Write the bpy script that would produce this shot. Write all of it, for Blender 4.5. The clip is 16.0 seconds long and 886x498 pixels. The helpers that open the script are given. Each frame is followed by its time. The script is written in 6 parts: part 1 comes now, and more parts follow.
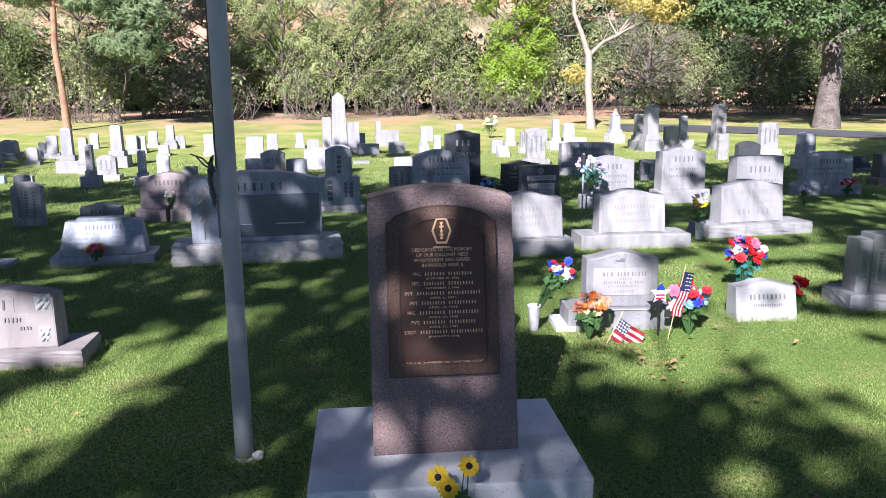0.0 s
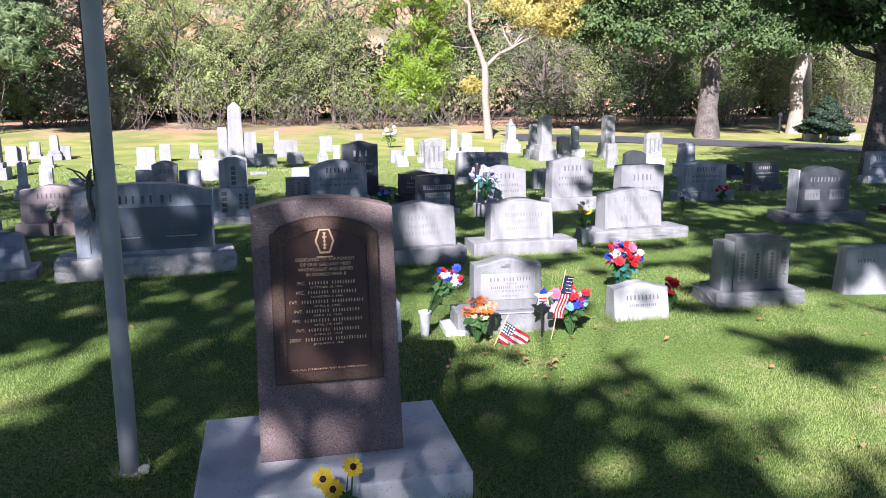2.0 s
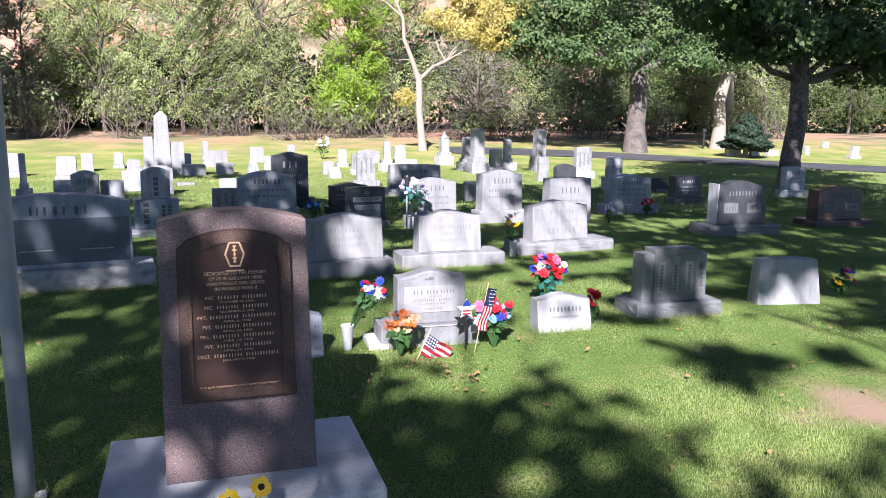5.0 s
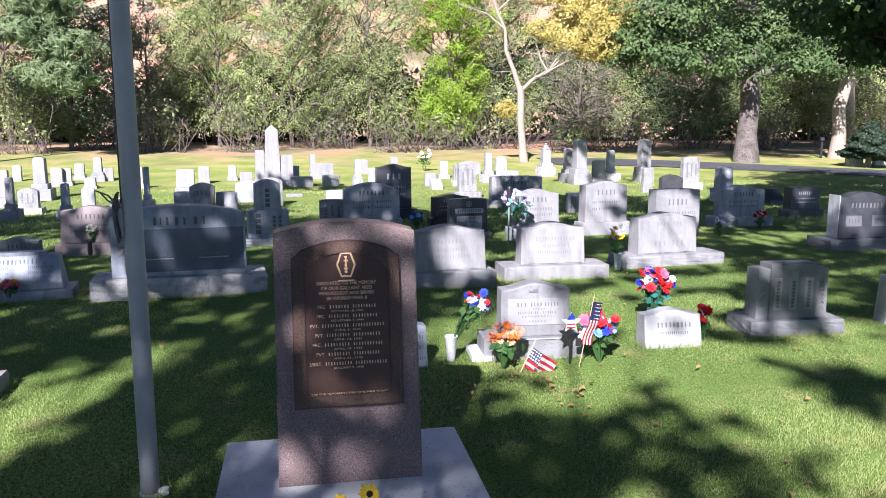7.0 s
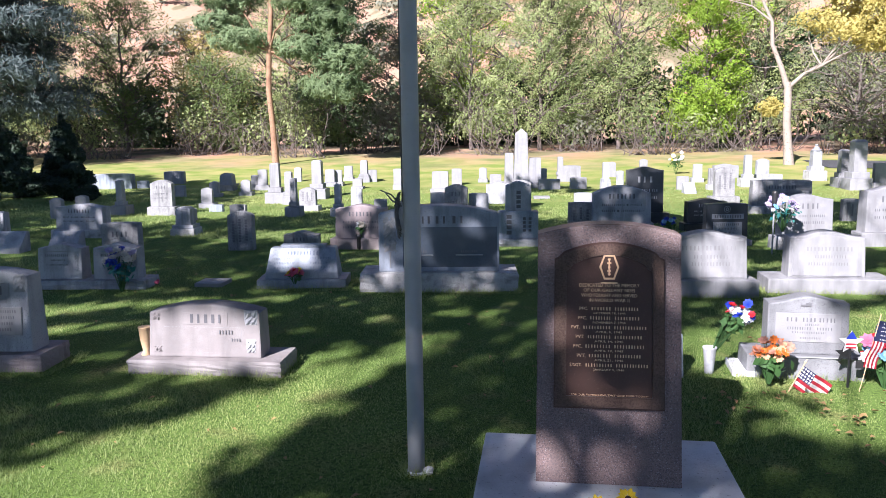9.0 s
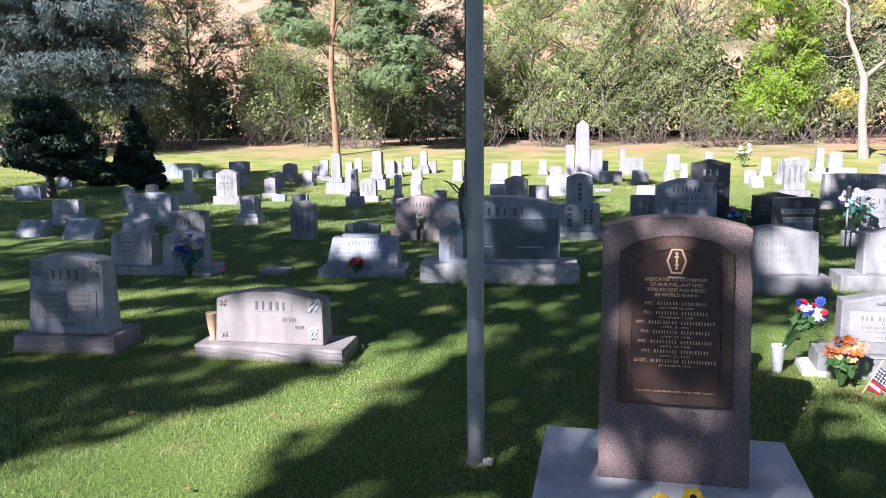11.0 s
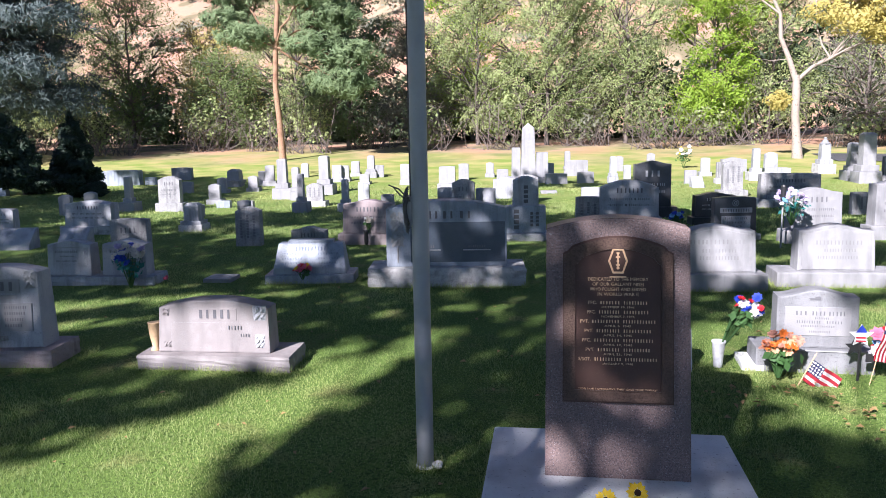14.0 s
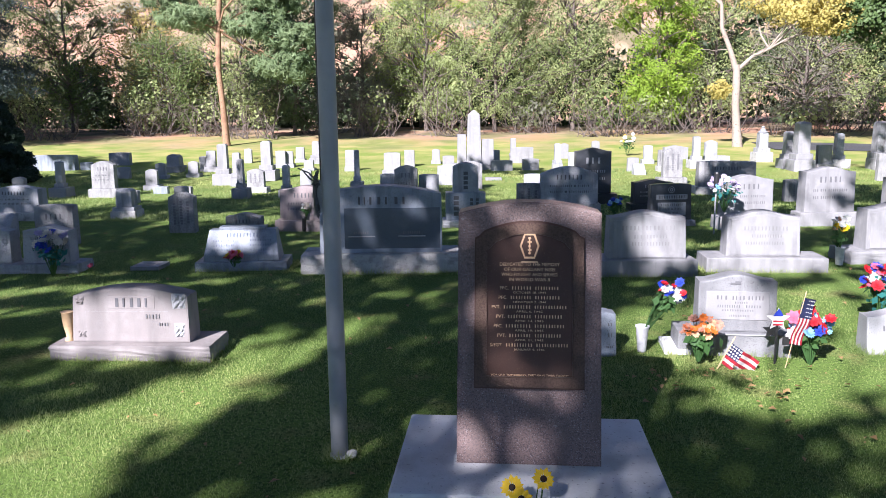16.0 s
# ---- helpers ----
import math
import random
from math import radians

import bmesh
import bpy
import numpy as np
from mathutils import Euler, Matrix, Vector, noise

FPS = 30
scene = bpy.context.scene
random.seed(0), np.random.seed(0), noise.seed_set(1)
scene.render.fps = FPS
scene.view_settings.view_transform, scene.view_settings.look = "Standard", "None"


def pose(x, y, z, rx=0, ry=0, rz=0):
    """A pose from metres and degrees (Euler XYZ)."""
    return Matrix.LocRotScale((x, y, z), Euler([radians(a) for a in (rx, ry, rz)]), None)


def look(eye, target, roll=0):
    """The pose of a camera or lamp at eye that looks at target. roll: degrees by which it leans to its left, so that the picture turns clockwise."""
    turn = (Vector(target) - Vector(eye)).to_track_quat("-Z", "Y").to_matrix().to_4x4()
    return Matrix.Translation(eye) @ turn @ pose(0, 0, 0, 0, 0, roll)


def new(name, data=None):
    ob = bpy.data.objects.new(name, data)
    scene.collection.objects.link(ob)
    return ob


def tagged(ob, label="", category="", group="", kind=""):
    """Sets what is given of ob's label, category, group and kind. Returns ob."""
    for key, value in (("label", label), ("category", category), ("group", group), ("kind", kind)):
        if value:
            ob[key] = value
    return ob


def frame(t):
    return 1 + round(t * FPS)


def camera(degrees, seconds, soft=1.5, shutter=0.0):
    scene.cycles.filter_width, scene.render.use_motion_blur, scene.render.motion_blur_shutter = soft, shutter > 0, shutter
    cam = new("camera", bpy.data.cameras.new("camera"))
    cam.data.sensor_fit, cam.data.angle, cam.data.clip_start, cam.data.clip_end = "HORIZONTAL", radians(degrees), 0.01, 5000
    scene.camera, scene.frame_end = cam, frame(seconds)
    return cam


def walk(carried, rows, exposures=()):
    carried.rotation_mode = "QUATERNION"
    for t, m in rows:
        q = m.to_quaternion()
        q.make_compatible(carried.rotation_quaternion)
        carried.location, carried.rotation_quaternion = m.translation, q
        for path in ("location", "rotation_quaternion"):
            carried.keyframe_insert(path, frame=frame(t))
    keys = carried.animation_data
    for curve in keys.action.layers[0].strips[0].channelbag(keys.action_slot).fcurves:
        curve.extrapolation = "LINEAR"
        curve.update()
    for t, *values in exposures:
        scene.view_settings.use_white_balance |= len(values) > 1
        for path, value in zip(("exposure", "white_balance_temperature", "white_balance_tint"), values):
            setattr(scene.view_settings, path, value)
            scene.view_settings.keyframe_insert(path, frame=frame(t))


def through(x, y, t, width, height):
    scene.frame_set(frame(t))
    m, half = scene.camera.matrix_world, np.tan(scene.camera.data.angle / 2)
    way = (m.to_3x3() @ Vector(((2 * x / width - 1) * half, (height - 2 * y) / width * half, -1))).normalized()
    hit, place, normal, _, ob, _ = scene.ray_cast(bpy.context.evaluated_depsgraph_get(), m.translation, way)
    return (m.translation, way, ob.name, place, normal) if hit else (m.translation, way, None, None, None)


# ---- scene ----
cam = camera(60.5, 16.0, soft=0.3)
PATH = [
    (0, (-0.32, -2.923, 1.593), (-0.115, -0.975, 1.191), -0.3),
    (0.5, (-0.351, -3.017, 1.599), (-0.091, -1.076, 1.191), -0.4),
    (1, (-0.35, -3.085, 1.599), (-0.021, -1.154, 1.195), -0.5),
    (1.5, (-0.327, -3.093, 1.611), (0.065, -1.172, 1.215), -0.4),
    (2, (-0.244, -3.073, 1.617), (0.208, -1.162, 1.238), 0.0),
    (2.5, (-0.169, -3.055, 1.614), (0.336, -1.154, 1.253), 0.4),
    (3, (-0.145, -3.054, 1.614), (0.402, -1.163, 1.261), 0.7),
    (3.5, (-0.144, -3.061, 1.613), (0.432, -1.178, 1.264), 0.9),
    (4.7, (-0.144, -3.068, 1.616), (0.47, -1.196, 1.269), 0.8),
    (5.8, (-0.143, -3.074, 1.619), (0.45, -1.196, 1.274), 0.7),
    (6, (-0.14, -3.058, 1.614), (0.436, -1.173, 1.273), 0.8),
    (6.5, (-0.153, -3.057, 1.614), (0.343, -1.149, 1.283), 0.5),
    (7, (-0.179, -3.058, 1.621), (0.183, -1.118, 1.301), 0.1),
    (7.5, (-0.198, -3.073, 1.623), (-0.022, -1.105, 1.315), -0.3),
    (8, (-0.226, -3.087, 1.625), (-0.23, -1.11, 1.323), -0.6),
    (8.5, (-0.253, -3.098, 1.626), (-0.4, -1.127, 1.321), -0.7),
    (9, (-0.278, -3.101, 1.623), (-0.542, -1.143, 1.313), -0.7),
    (9.5, (-0.299, -3.097, 1.619), (-0.64, -1.152, 1.301), -0.6),
    (10, (-0.302, -3.094, 1.62), (-0.687, -1.158, 1.293), -0.6),
    (11.2, (-0.305, -3.102, 1.619), (-0.718, -1.173, 1.289), -0.6),
    (12.3, (-0.309, -3.111, 1.619), (-0.708, -1.18, 1.285), -0.6),
    (12.5, (-0.305, -3.119, 1.618), (-0.693, -1.185, 1.287), -0.8),
    (13, (-0.295, -3.114, 1.618), (-0.653, -1.174, 1.289), -0.9),
    (13.5, (-0.287, -3.105, 1.617), (-0.606, -1.157, 1.291), -1.0),
    (14, (-0.284, -3.103, 1.62), (-0.566, -1.15, 1.298), -1.0),
    (14.5, (-0.282, -3.092, 1.618), (-0.528, -1.133, 1.298), -1.0),
    (15, (-0.262, -3.081, 1.615), (-0.481, -1.12, 1.287), -0.9),
    (15.5, (-0.197, -3.053, 1.61), (-0.39, -1.092, 1.269), -0.8),
    (16, (-0.112, -3.02, 1.598), (-0.27, -1.058, 1.241), -0.5),
]
walk(cam, [(t, look(eye, target, roll)) for t, eye, target, roll in PATH], exposures=((0.0, 1.65, 5720, 22), (16.0, 1.65, 5720, 22)))

# ---- light ----
SUN_EL = radians(36)
SUN_TO = Vector((0.42, 0.907, 0)).normalized()      # the way the shadows fall
world = bpy.data.worlds.new("sky")
scene.world = world
world.use_nodes = True
wn = world.node_tree.nodes
sky = wn.new("ShaderNodeTexSky")
sky.sky_type = "NISHITA"
sky.sun_disc = False
sky.altitude = 1500        # a high dry valley: a deep blue sky
sky.air_density = 0.75
sky.dust_density = 0.3
sky.ozone_density = 1.2
sky.sun_elevation = SUN_EL
sky.sun_rotation = math.atan2(-SUN_TO.x, -SUN_TO.y)
world.node_tree.links.new(sky.outputs[0], wn["Background"].inputs[0])
wn["Background"].inputs[1].default_value = 0.05
sun = new("sun", bpy.data.lights.new("sun", "SUN"))
sun.data.energy = 5.0
sun.data.angle = radians(0.6)
sun.data.color = (1.0, 0.93, 0.82)
ray_way = Vector((SUN_TO.x * math.cos(SUN_EL), SUN_TO.y * math.cos(SUN_EL), -math.sin(SUN_EL)))
sun.matrix_world = look((-10, -20, 20), Vector((-10, -20, 20)) + ray_way)


# ---- materials ----
def material(name, color, rough=0.7, metal=0.0, spots=(), bump=0.0, bump_scale=40.0, spec=0.4, coord="Object", streak=None):
    """A surface with layers of noise: spots holds (scale, colour, low, high); streak is the colour of rain stains that run down it."""
    m = bpy.data.materials.new(name)
    m.use_nodes = True
    n, l = m.node_tree.nodes, m.node_tree.links
    b = n["Principled BSDF"]
    b.inputs["Roughness"].default_value = rough
    b.inputs["Metallic"].default_value = metal
    b.inputs["Specular IOR Level"].default_value = spec
    tc = n.new("ShaderNodeTexCoord")
    geo = n.new("ShaderNodeNewGeometry")
    place = tc.outputs["Object"] if coord == "Object" else geo.outputs["Position"]
    rgb = n.new("ShaderNodeRGB")
    rgb.outputs[0].default_value = (*color, 1)
    out = rgb.outputs[0]
    for scale, col, low, high in spots:
        tex = n.new("ShaderNodeTexNoise")
        tex.inputs["Scale"].default_value = scale
        tex.inputs["Detail"].default_value = 4
        l.new(place, tex.inputs["Vector"])
        ramp = n.new("ShaderNodeMapRange")
        ramp.inputs["From Min"].default_value = low
        ramp.inputs["From Max"].default_value = high
        l.new(tex.outputs["Fac"], ramp.inputs["Value"])
        mix = n.new("ShaderNodeMix")
        mix.data_type = "RGBA"
        l.new(ramp.outputs[0], mix.inputs["Factor"])
        l.new(out, mix.inputs["A"])
        mix.inputs["B"].default_value = (*col, 1)
        out = mix.outputs["Result"]
    if streak:
        run = n.new("ShaderNodeMapping")
        run.inputs["Scale"].default_value = (11.0, 11.0, 1.3)
        l.new(geo.outputs["Position"], run.inputs["Vector"])
        tex = n.new("ShaderNodeTexNoise")
        tex.inputs["Scale"].default_value = 1.0
        tex.inputs["Detail"].default_value = 5
        l.new(run.outputs[0], tex.inputs["Vector"])
        ramp = n.new("ShaderNodeMapRange")
        ramp.inputs["From Min"].default_value, ramp.inputs["From Max"].default_value, ramp.inputs["To Max"].default_value = 0.5, 0.72, 0.75
        l.new(tex.outputs["Fac"], ramp.inputs["Value"])
        mix = n.new("ShaderNodeMix")
        mix.data_type = "RGBA"
        l.new(ramp.outputs[0], mix.inputs["Factor"])
        l.new(out, mix.inputs["A"])
        mix.inputs["B"].default_value = (*streak, 1)
        out = mix.outputs["Result"]
    l.new(out, b.inputs["Base Color"])
    if bump:
        tex = n.new("ShaderNodeTexNoise")
        tex.inputs["Scale"].default_value = bump_scale
        tex.inputs["Detail"].default_value = 5
        l.new(place, tex.inputs["Vector"])
        bp = n.new("ShaderNodeBump")
        bp.inputs["Strength"].default_value = bump
        bp.inputs["Distance"].default_value = 0.01
        l.new(tex.outputs["Fac"], bp.inputs["Height"])
        l.new(bp.outputs[0], b.inputs["Normal"])
    return m


def leaf_material(name, dark, light, through=0.35, rough=0.6):
    """Leaves: each one its own shade, and some light comes through."""
    m = bpy.data.materials.new(name)
    m.use_nodes = True
    n, l = m.node_tree.nodes, m.node_tree.links
    b = n["Principled BSDF"]
    geo = n.new("ShaderNodeNewGeometry")
    tex = n.new("ShaderNodeTexNoise")
    tex.inputs["Scale"].default_value = 0.6
    l.new(geo.outputs["Position"], tex.inputs["Vector"])
    half = n.new("ShaderNodeMath")
    half.operation = "MULTIPLY_ADD"
    half.inputs[1].default_value = 0.28
    l.new(geo.outputs["Random Per Island"], half.inputs[0])
    sc = n.new("ShaderNodeMath")
    sc.operation = "MULTIPLY_ADD"
    sc.inputs[1].default_value = 1.6
    sc.inputs[2].default_value = -0.5
    l.new(tex.outputs["Fac"], sc.inputs[0])
    l.new(sc.outputs[0], half.inputs[2])
    mix = n.new("ShaderNodeMix")
    mix.data_type = "RGBA"
    mix.inputs["A"].default_value = (*dark, 1)
    mix.inputs["B"].default_value = (*light, 1)
    l.new(half.outputs[0], mix.inputs["Factor"])
    l.new(mix.outputs["Result"], b.inputs["Base Color"])
    b.inputs["Roughness"].default_value = rough
    b.inputs["Specular IOR Level"].default_value = 0.3
    tr = n.new("ShaderNodeBsdfTranslucent")
    l.new(mix.outputs["Result"], tr.inputs["Color"])
    ms = n.new("ShaderNodeMixShader")
    ms.inputs[0].default_value = through
    l.new(b.outputs[0], ms.inputs[1])
    l.new(tr.outputs[0], ms.inputs[2])
    l.new(ms.outputs[0], n["Material Output"].inputs["Surface"])
    return m


def plain(name, color, rough=0.6, metal=0.0, spec=0.4):
    c = tuple(v * 0.75 for v in color)
    return material(name, color, rough, metal, ((30.0, c, 0.45, 0.75),), spec=spec)


M = {
    "white": material("pale_granite", (0.252, 0.252, 0.26), 0.7, 0, ((3.0, (0.2, 0.2, 0.208), 0.45, 0.75), (14.0, (0.28, 0.28, 0.28), 0.5, 0.7), (160.0, (0.224, 0.224, 0.24), 0.58, 0.7)), 0.25, 120, streak=(0.17, 0.17, 0.175)),
    "grey": material("grey_granite", (0.344, 0.352, 0.368), 0.6, 0, ((4.0, (0.192, 0.2, 0.216), 0.43, 0.7), (170.0, (0.16, 0.16, 0.176), 0.55, 0.7)), 0.3, 120, streak=(0.14, 0.145, 0.155)),
    "mott": material("weathered_granite", (0.288, 0.288, 0.288), 0.8, 0, ((5.0, (0.16, 0.16, 0.164), 0.45, 0.7), (60.0, (0.16, 0.16, 0.164), 0.5, 0.68), (140.0, (0.16, 0.16, 0.168), 0.55, 0.68)), 0.5, 60, streak=(0.09, 0.09, 0.092)),
    "blue": material("blue_grey_granite", (0.288, 0.32, 0.368), 0.5, 0, ((3.5, (0.16, 0.184, 0.224), 0.42, 0.68), (150.0, (0.12, 0.136, 0.16), 0.55, 0.7)), 0.2, 100, streak=(0.12, 0.14, 0.17)),
    "dark": material("dark_granite", (0.045, 0.048, 0.054), 0.3, 0, ((4.0, (0.075, 0.08, 0.088), 0.45, 0.75), (180.0, (0.03, 0.03, 0.033), 0.52, 0.65)), 0.15, 100, 0.5),
    "pink": material("pink_granite", (0.28, 0.232, 0.232), 0.6, 0, ((3.0, (0.272, 0.232, 0.232), 0.45, 0.75), (150.0, (0.176, 0.144, 0.144), 0.55, 0.7)), 0.3, 100, streak=(0.17, 0.135, 0.135)),
}
ROUGH = material("rock_faced_granite", (0.416, 0.412, 0.4), 0.85, 0, ((9.0, (0.2, 0.196, 0.192), 0.48, 0.7), (120.0, (0.2, 0.2, 0.208), 0.55, 0.7)), 0.9, 28)
RED = material("red_brown_granite", (0.19, 0.13, 0.122), 0.5, 0, ((150.0, (0.101, 0.0741, 0.0741), 0.48, 0.6), (180.0, (0.312, 0.273, 0.273), 0.58, 0.68), (2.2, (0.117, 0.078, 0.0702), 0.55, 0.85)), 0.25, 150, 0.45, streak=(0.13, 0.095, 0.09))
CONCRETE = material("pale_concrete", (0.66, 0.667, 0.685), 0.8, 0, ((5.0, (0.452, 0.456, 0.468), 0.45, 0.75), (60.0, (0.281, 0.281, 0.289), 0.62, 0.75)), 0.35, 90)
BRONZE = material("brown_bronze", (0.078, 0.039, 0.0281), 0.42, 0.55, ((6.0, (0.0546, 0.0312, 0.0234), 0.4, 0.75), (120.0, (0.101, 0.0585, 0.0406), 0.58, 0.75)), 0.1, 200, 0.5)
BRONZE_RIM = material("worn_bronze_border", (0.105, 0.064, 0.0468), 0.45, 0.5, ((140.0, (0.0663, 0.039, 0.0281), 0.45, 0.65),), 0.35, 150, 0.5)
GOLD = material("bright_bronze", (0.72, 0.48, 0.28), 0.45, 0.35, ((50.0, (0.52, 0.33, 0.18), 0.5, 0.75),), spec=0.5)
STEEL = material("grey_painted_steel", (0.32, 0.328, 0.336), 0.42, 0.1, ((6.0, (0.264, 0.272, 0.284), 0.45, 0.7), (60.0, (0.288, 0.296, 0.304), 0.62, 0.75)), 0.12, 60, 0.5)
CARVE = {"dark": material("dark_lettering", (0.10, 0.10, 0.11), 0.85), "light": material("light_lettering", (0.36, 0.36, 0.36), 0.8),
         "soft": material("faint_lettering", (0.13, 0.13, 0.14), 0.85), "blue": material("blue_lettering", (0.10, 0.13, 0.20), 0.85)}
ASPHALT = material("asphalt", (0.055, 0.056, 0.06), 0.9, 0, ((1.5, (0.075, 0.075, 0.08), 0.45, 0.7), (90.0, (0.03, 0.03, 0.032), 0.55, 0.7)), 0.5, 80)
BARK = material("grey_bark", (0.16, 0.136, 0.12), 0.95, 0, ((3.0, (0.096, 0.08, 0.072), 0.45, 0.65), (22.0, (0.056, 0.048, 0.044), 0.5, 0.62)), 1.0, 18)
PALE_BARK = material("pale_bark", (0.304, 0.256, 0.212), 0.9, 0, ((4.0, (0.272, 0.224, 0.184), 0.5, 0.7), (20.0, (0.16, 0.128, 0.104), 0.58, 0.7)), 0.8, 15)
ORANGE_BARK = material("orange_pine_bark", (0.304, 0.184, 0.112), 0.9, 0, ((5.0, (0.208, 0.112, 0.068), 0.45, 0.7), (25.0, (0.096, 0.056, 0.04), 0.55, 0.7)), 0.9, 14)
TWIG = material("dry_twigs", (0.16, 0.132, 0.116), 0.95, 0, ((2.0, (0.08, 0.064, 0.056), 0.4, 0.7),))
LEAF = {
    "olive": leaf_material("olive_leaf", (0.085, 0.12, 0.036), (0.40, 0.46, 0.19), 0.22),
    "green": leaf_material("green_leaf", (0.056, 0.096, 0.024), (0.264, 0.336, 0.12)),
    "lime": leaf_material("lime_leaf", (0.176, 0.288, 0.024), (0.352, 0.496, 0.064), 0.45),
    "yellow": leaf_material("yellow_leaf", (0.336, 0.288, 0.064), (0.6, 0.512, 0.176), 0.4),
    "dark": leaf_material("dark_leaf", (0.04, 0.07, 0.03), (0.14, 0.19, 0.08), 0.25),
    "maple": leaf_material("maple_leaf", (0.03, 0.065, 0.018), (0.10, 0.15, 0.045), 0.08),
    "spruce": leaf_material("spruce_needle", (0.02, 0.035, 0.032), (0.085, 0.115, 0.112), 0.1),
    "pine": leaf_material("pine_needle", (0.072, 0.12, 0.048), (0.256, 0.328, 0.16), 0.15),
    "yew": leaf_material("yew_needle", (0.01, 0.022, 0.012), (0.026, 0.05, 0.024), 0.08),
    "grass": leaf_material("grass_blade", (0.085, 0.18, 0.045), (0.53, 0.56, 0.22), 0.4),
    "dry": leaf_material("dry_leaf", (0.22, 0.13, 0.06), (0.50, 0.33, 0.15), 0.2),
    # near-black leaves: the shade behind the first trees is put in the colour
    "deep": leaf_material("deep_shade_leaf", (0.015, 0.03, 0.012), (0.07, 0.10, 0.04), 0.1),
    "sage": leaf_material("sage_leaf", (0.112, 0.12, 0.08), (0.264, 0.264, 0.192), 0.2),
}


def petal(name, color):
    return leaf_material(name, tuple(v * 0.7 for v in color), color, 0.25)


PETAL = {"red": petal("red_petal", (0.62, 0.02, 0.03)), "blue": petal("blue_petal", (0.03, 0.06, 0.45)), "white": petal("white_petal", (0.8, 0.8, 0.78)),
         "orange": petal("orange_petal", (0.75, 0.2, 0.03)), "peach": petal("peach_petal", (0.75, 0.42, 0.25)), "yellow": petal("yellow_petal", (0.85, 0.6, 0.02)),
         "pink": petal("pink_petal", (0.75, 0.15, 0.25)), "sky": petal("sky_petal", (0.25, 0.5, 0.75)), "lilac": petal("lilac_petal", (0.5, 0.42, 0.62)),
         "teal": petal("teal_leaf", (0.04, 0.20, 0.18)), "stem": petal("stem_green", (0.06, 0.14, 0.04)), "rose": petal("dusty_rose", (0.55, 0.28, 0.2)),
         "cream": petal("cream_petal", (0.75, 0.68, 0.58)), "brown": petal("brown_seed", (0.03, 0.015, 0.01))}
FLAG = {"red": plain("flag_red", (0.4, 0.024, 0.04), 0.8), "white": plain("flag_white", (0.624, 0.616, 0.608), 0.8), "navy": plain("flag_navy", (0.024, 0.032, 0.096), 0.8)}
PLASTIC = plain("white_plastic", (0.562, 0.569, 0.593), 0.4)
CLAY = plain("tan_ceramic", (0.55, 0.38, 0.22), 0.5)
BLACK = plain("black_metal", (0.02, 0.02, 0.022), 0.45)
ROPE = plain("braided_rope", (0.13, 0.125, 0.12), 0.9)


# ---- building helpers ----
def part(name, bm, mat, parent=None, label="", smooth=False):
    me = bpy.data.meshes.new(name)
    bm.to_mesh(me)
    bm.free()
    me.materials.append(mat)
    if smooth:
        me.polygons.foreach_set("use_smooth", [True] * len(me.polygons))
    ob = new(name, me)
    ob.parent = parent
    return tagged(ob, label)


def thing(name, x, y, z, rz, label, category, group=""):
    ob = new(name)
    ob.empty_display_size = 0.2
    ob.matrix_basis = pose(x, y, z, 0, 0, rz)
    return tagged(ob, label, category, group)


def array_mesh(name, verts, faces, mat, parent=None, smooth=False):
    """A mesh from number arrays: verts (n, 3), faces (m, k)."""
    me = bpy.data.meshes.new(name)
    m, k = faces.shape
    me.vertices.add(len(verts))
    me.vertices.foreach_set("co", np.ascontiguousarray(verts, np.float32).ravel())
    me.loops.add(m * k)
    me.loops.foreach_set("vertex_index", np.ascontiguousarray(faces, np.int32).ravel())
    me.polygons.add(m)
    me.polygons.foreach_set("loop_start", np.arange(0, m * k, k, dtype=np.int32))
    me.polygons.foreach_set("loop_total", np.full(m, k, np.int32))
    if smooth:
        me.polygons.foreach_set("use_smooth", np.ones(m, bool))
    me.update(calc_edges=True)
    me.materials.append(mat)
    ob = new(name, me)
    ob.parent = parent
    return ob


def step(t):
    t = min(1.0, max(0.0, t))
    return t * t * (3 - 2 * t)


def ground_z(x, y):
    """The lawn is level, climbs a bank under the trees, and a dry hill stands behind."""
    far = max(0.0, y - 44.0)
    return 0.8 * step((y - 12.0) / 24.0) + 0.55 * far * step(far / 14.0)


def box(bm, x0, x1, y0, y1, z0, z1, bevel=0.0, top_in=0.0):
    """A block, with its top drawn in by top_in all round."""
    v = [bm.verts.new(p) for p in ((x0, y0, z0), (x1, y0, z0), (x1, y1, z0), (x0, y1, z0),
         (x0 + top_in, y0 + top_in, z1), (x1 - top_in, y0 + top_in, z1), (x1 - top_in, y1 - top_in, z1), (x0 + top_in, y1 - top_in, z1))]
    fs = [bm.faces.new([v[i] for i in q]) for q in ((3, 2, 1, 0), (4, 5, 6, 7), (0, 1, 5, 4), (1, 2, 6, 5), (2, 3, 7, 6), (3, 0, 4, 7))]
    if bevel:
        bmesh.ops.bevel(bm, geom=list({e for f in fs for e in f.edges}), offset=bevel, segments=2, affect="EDGES", profile=0.6)


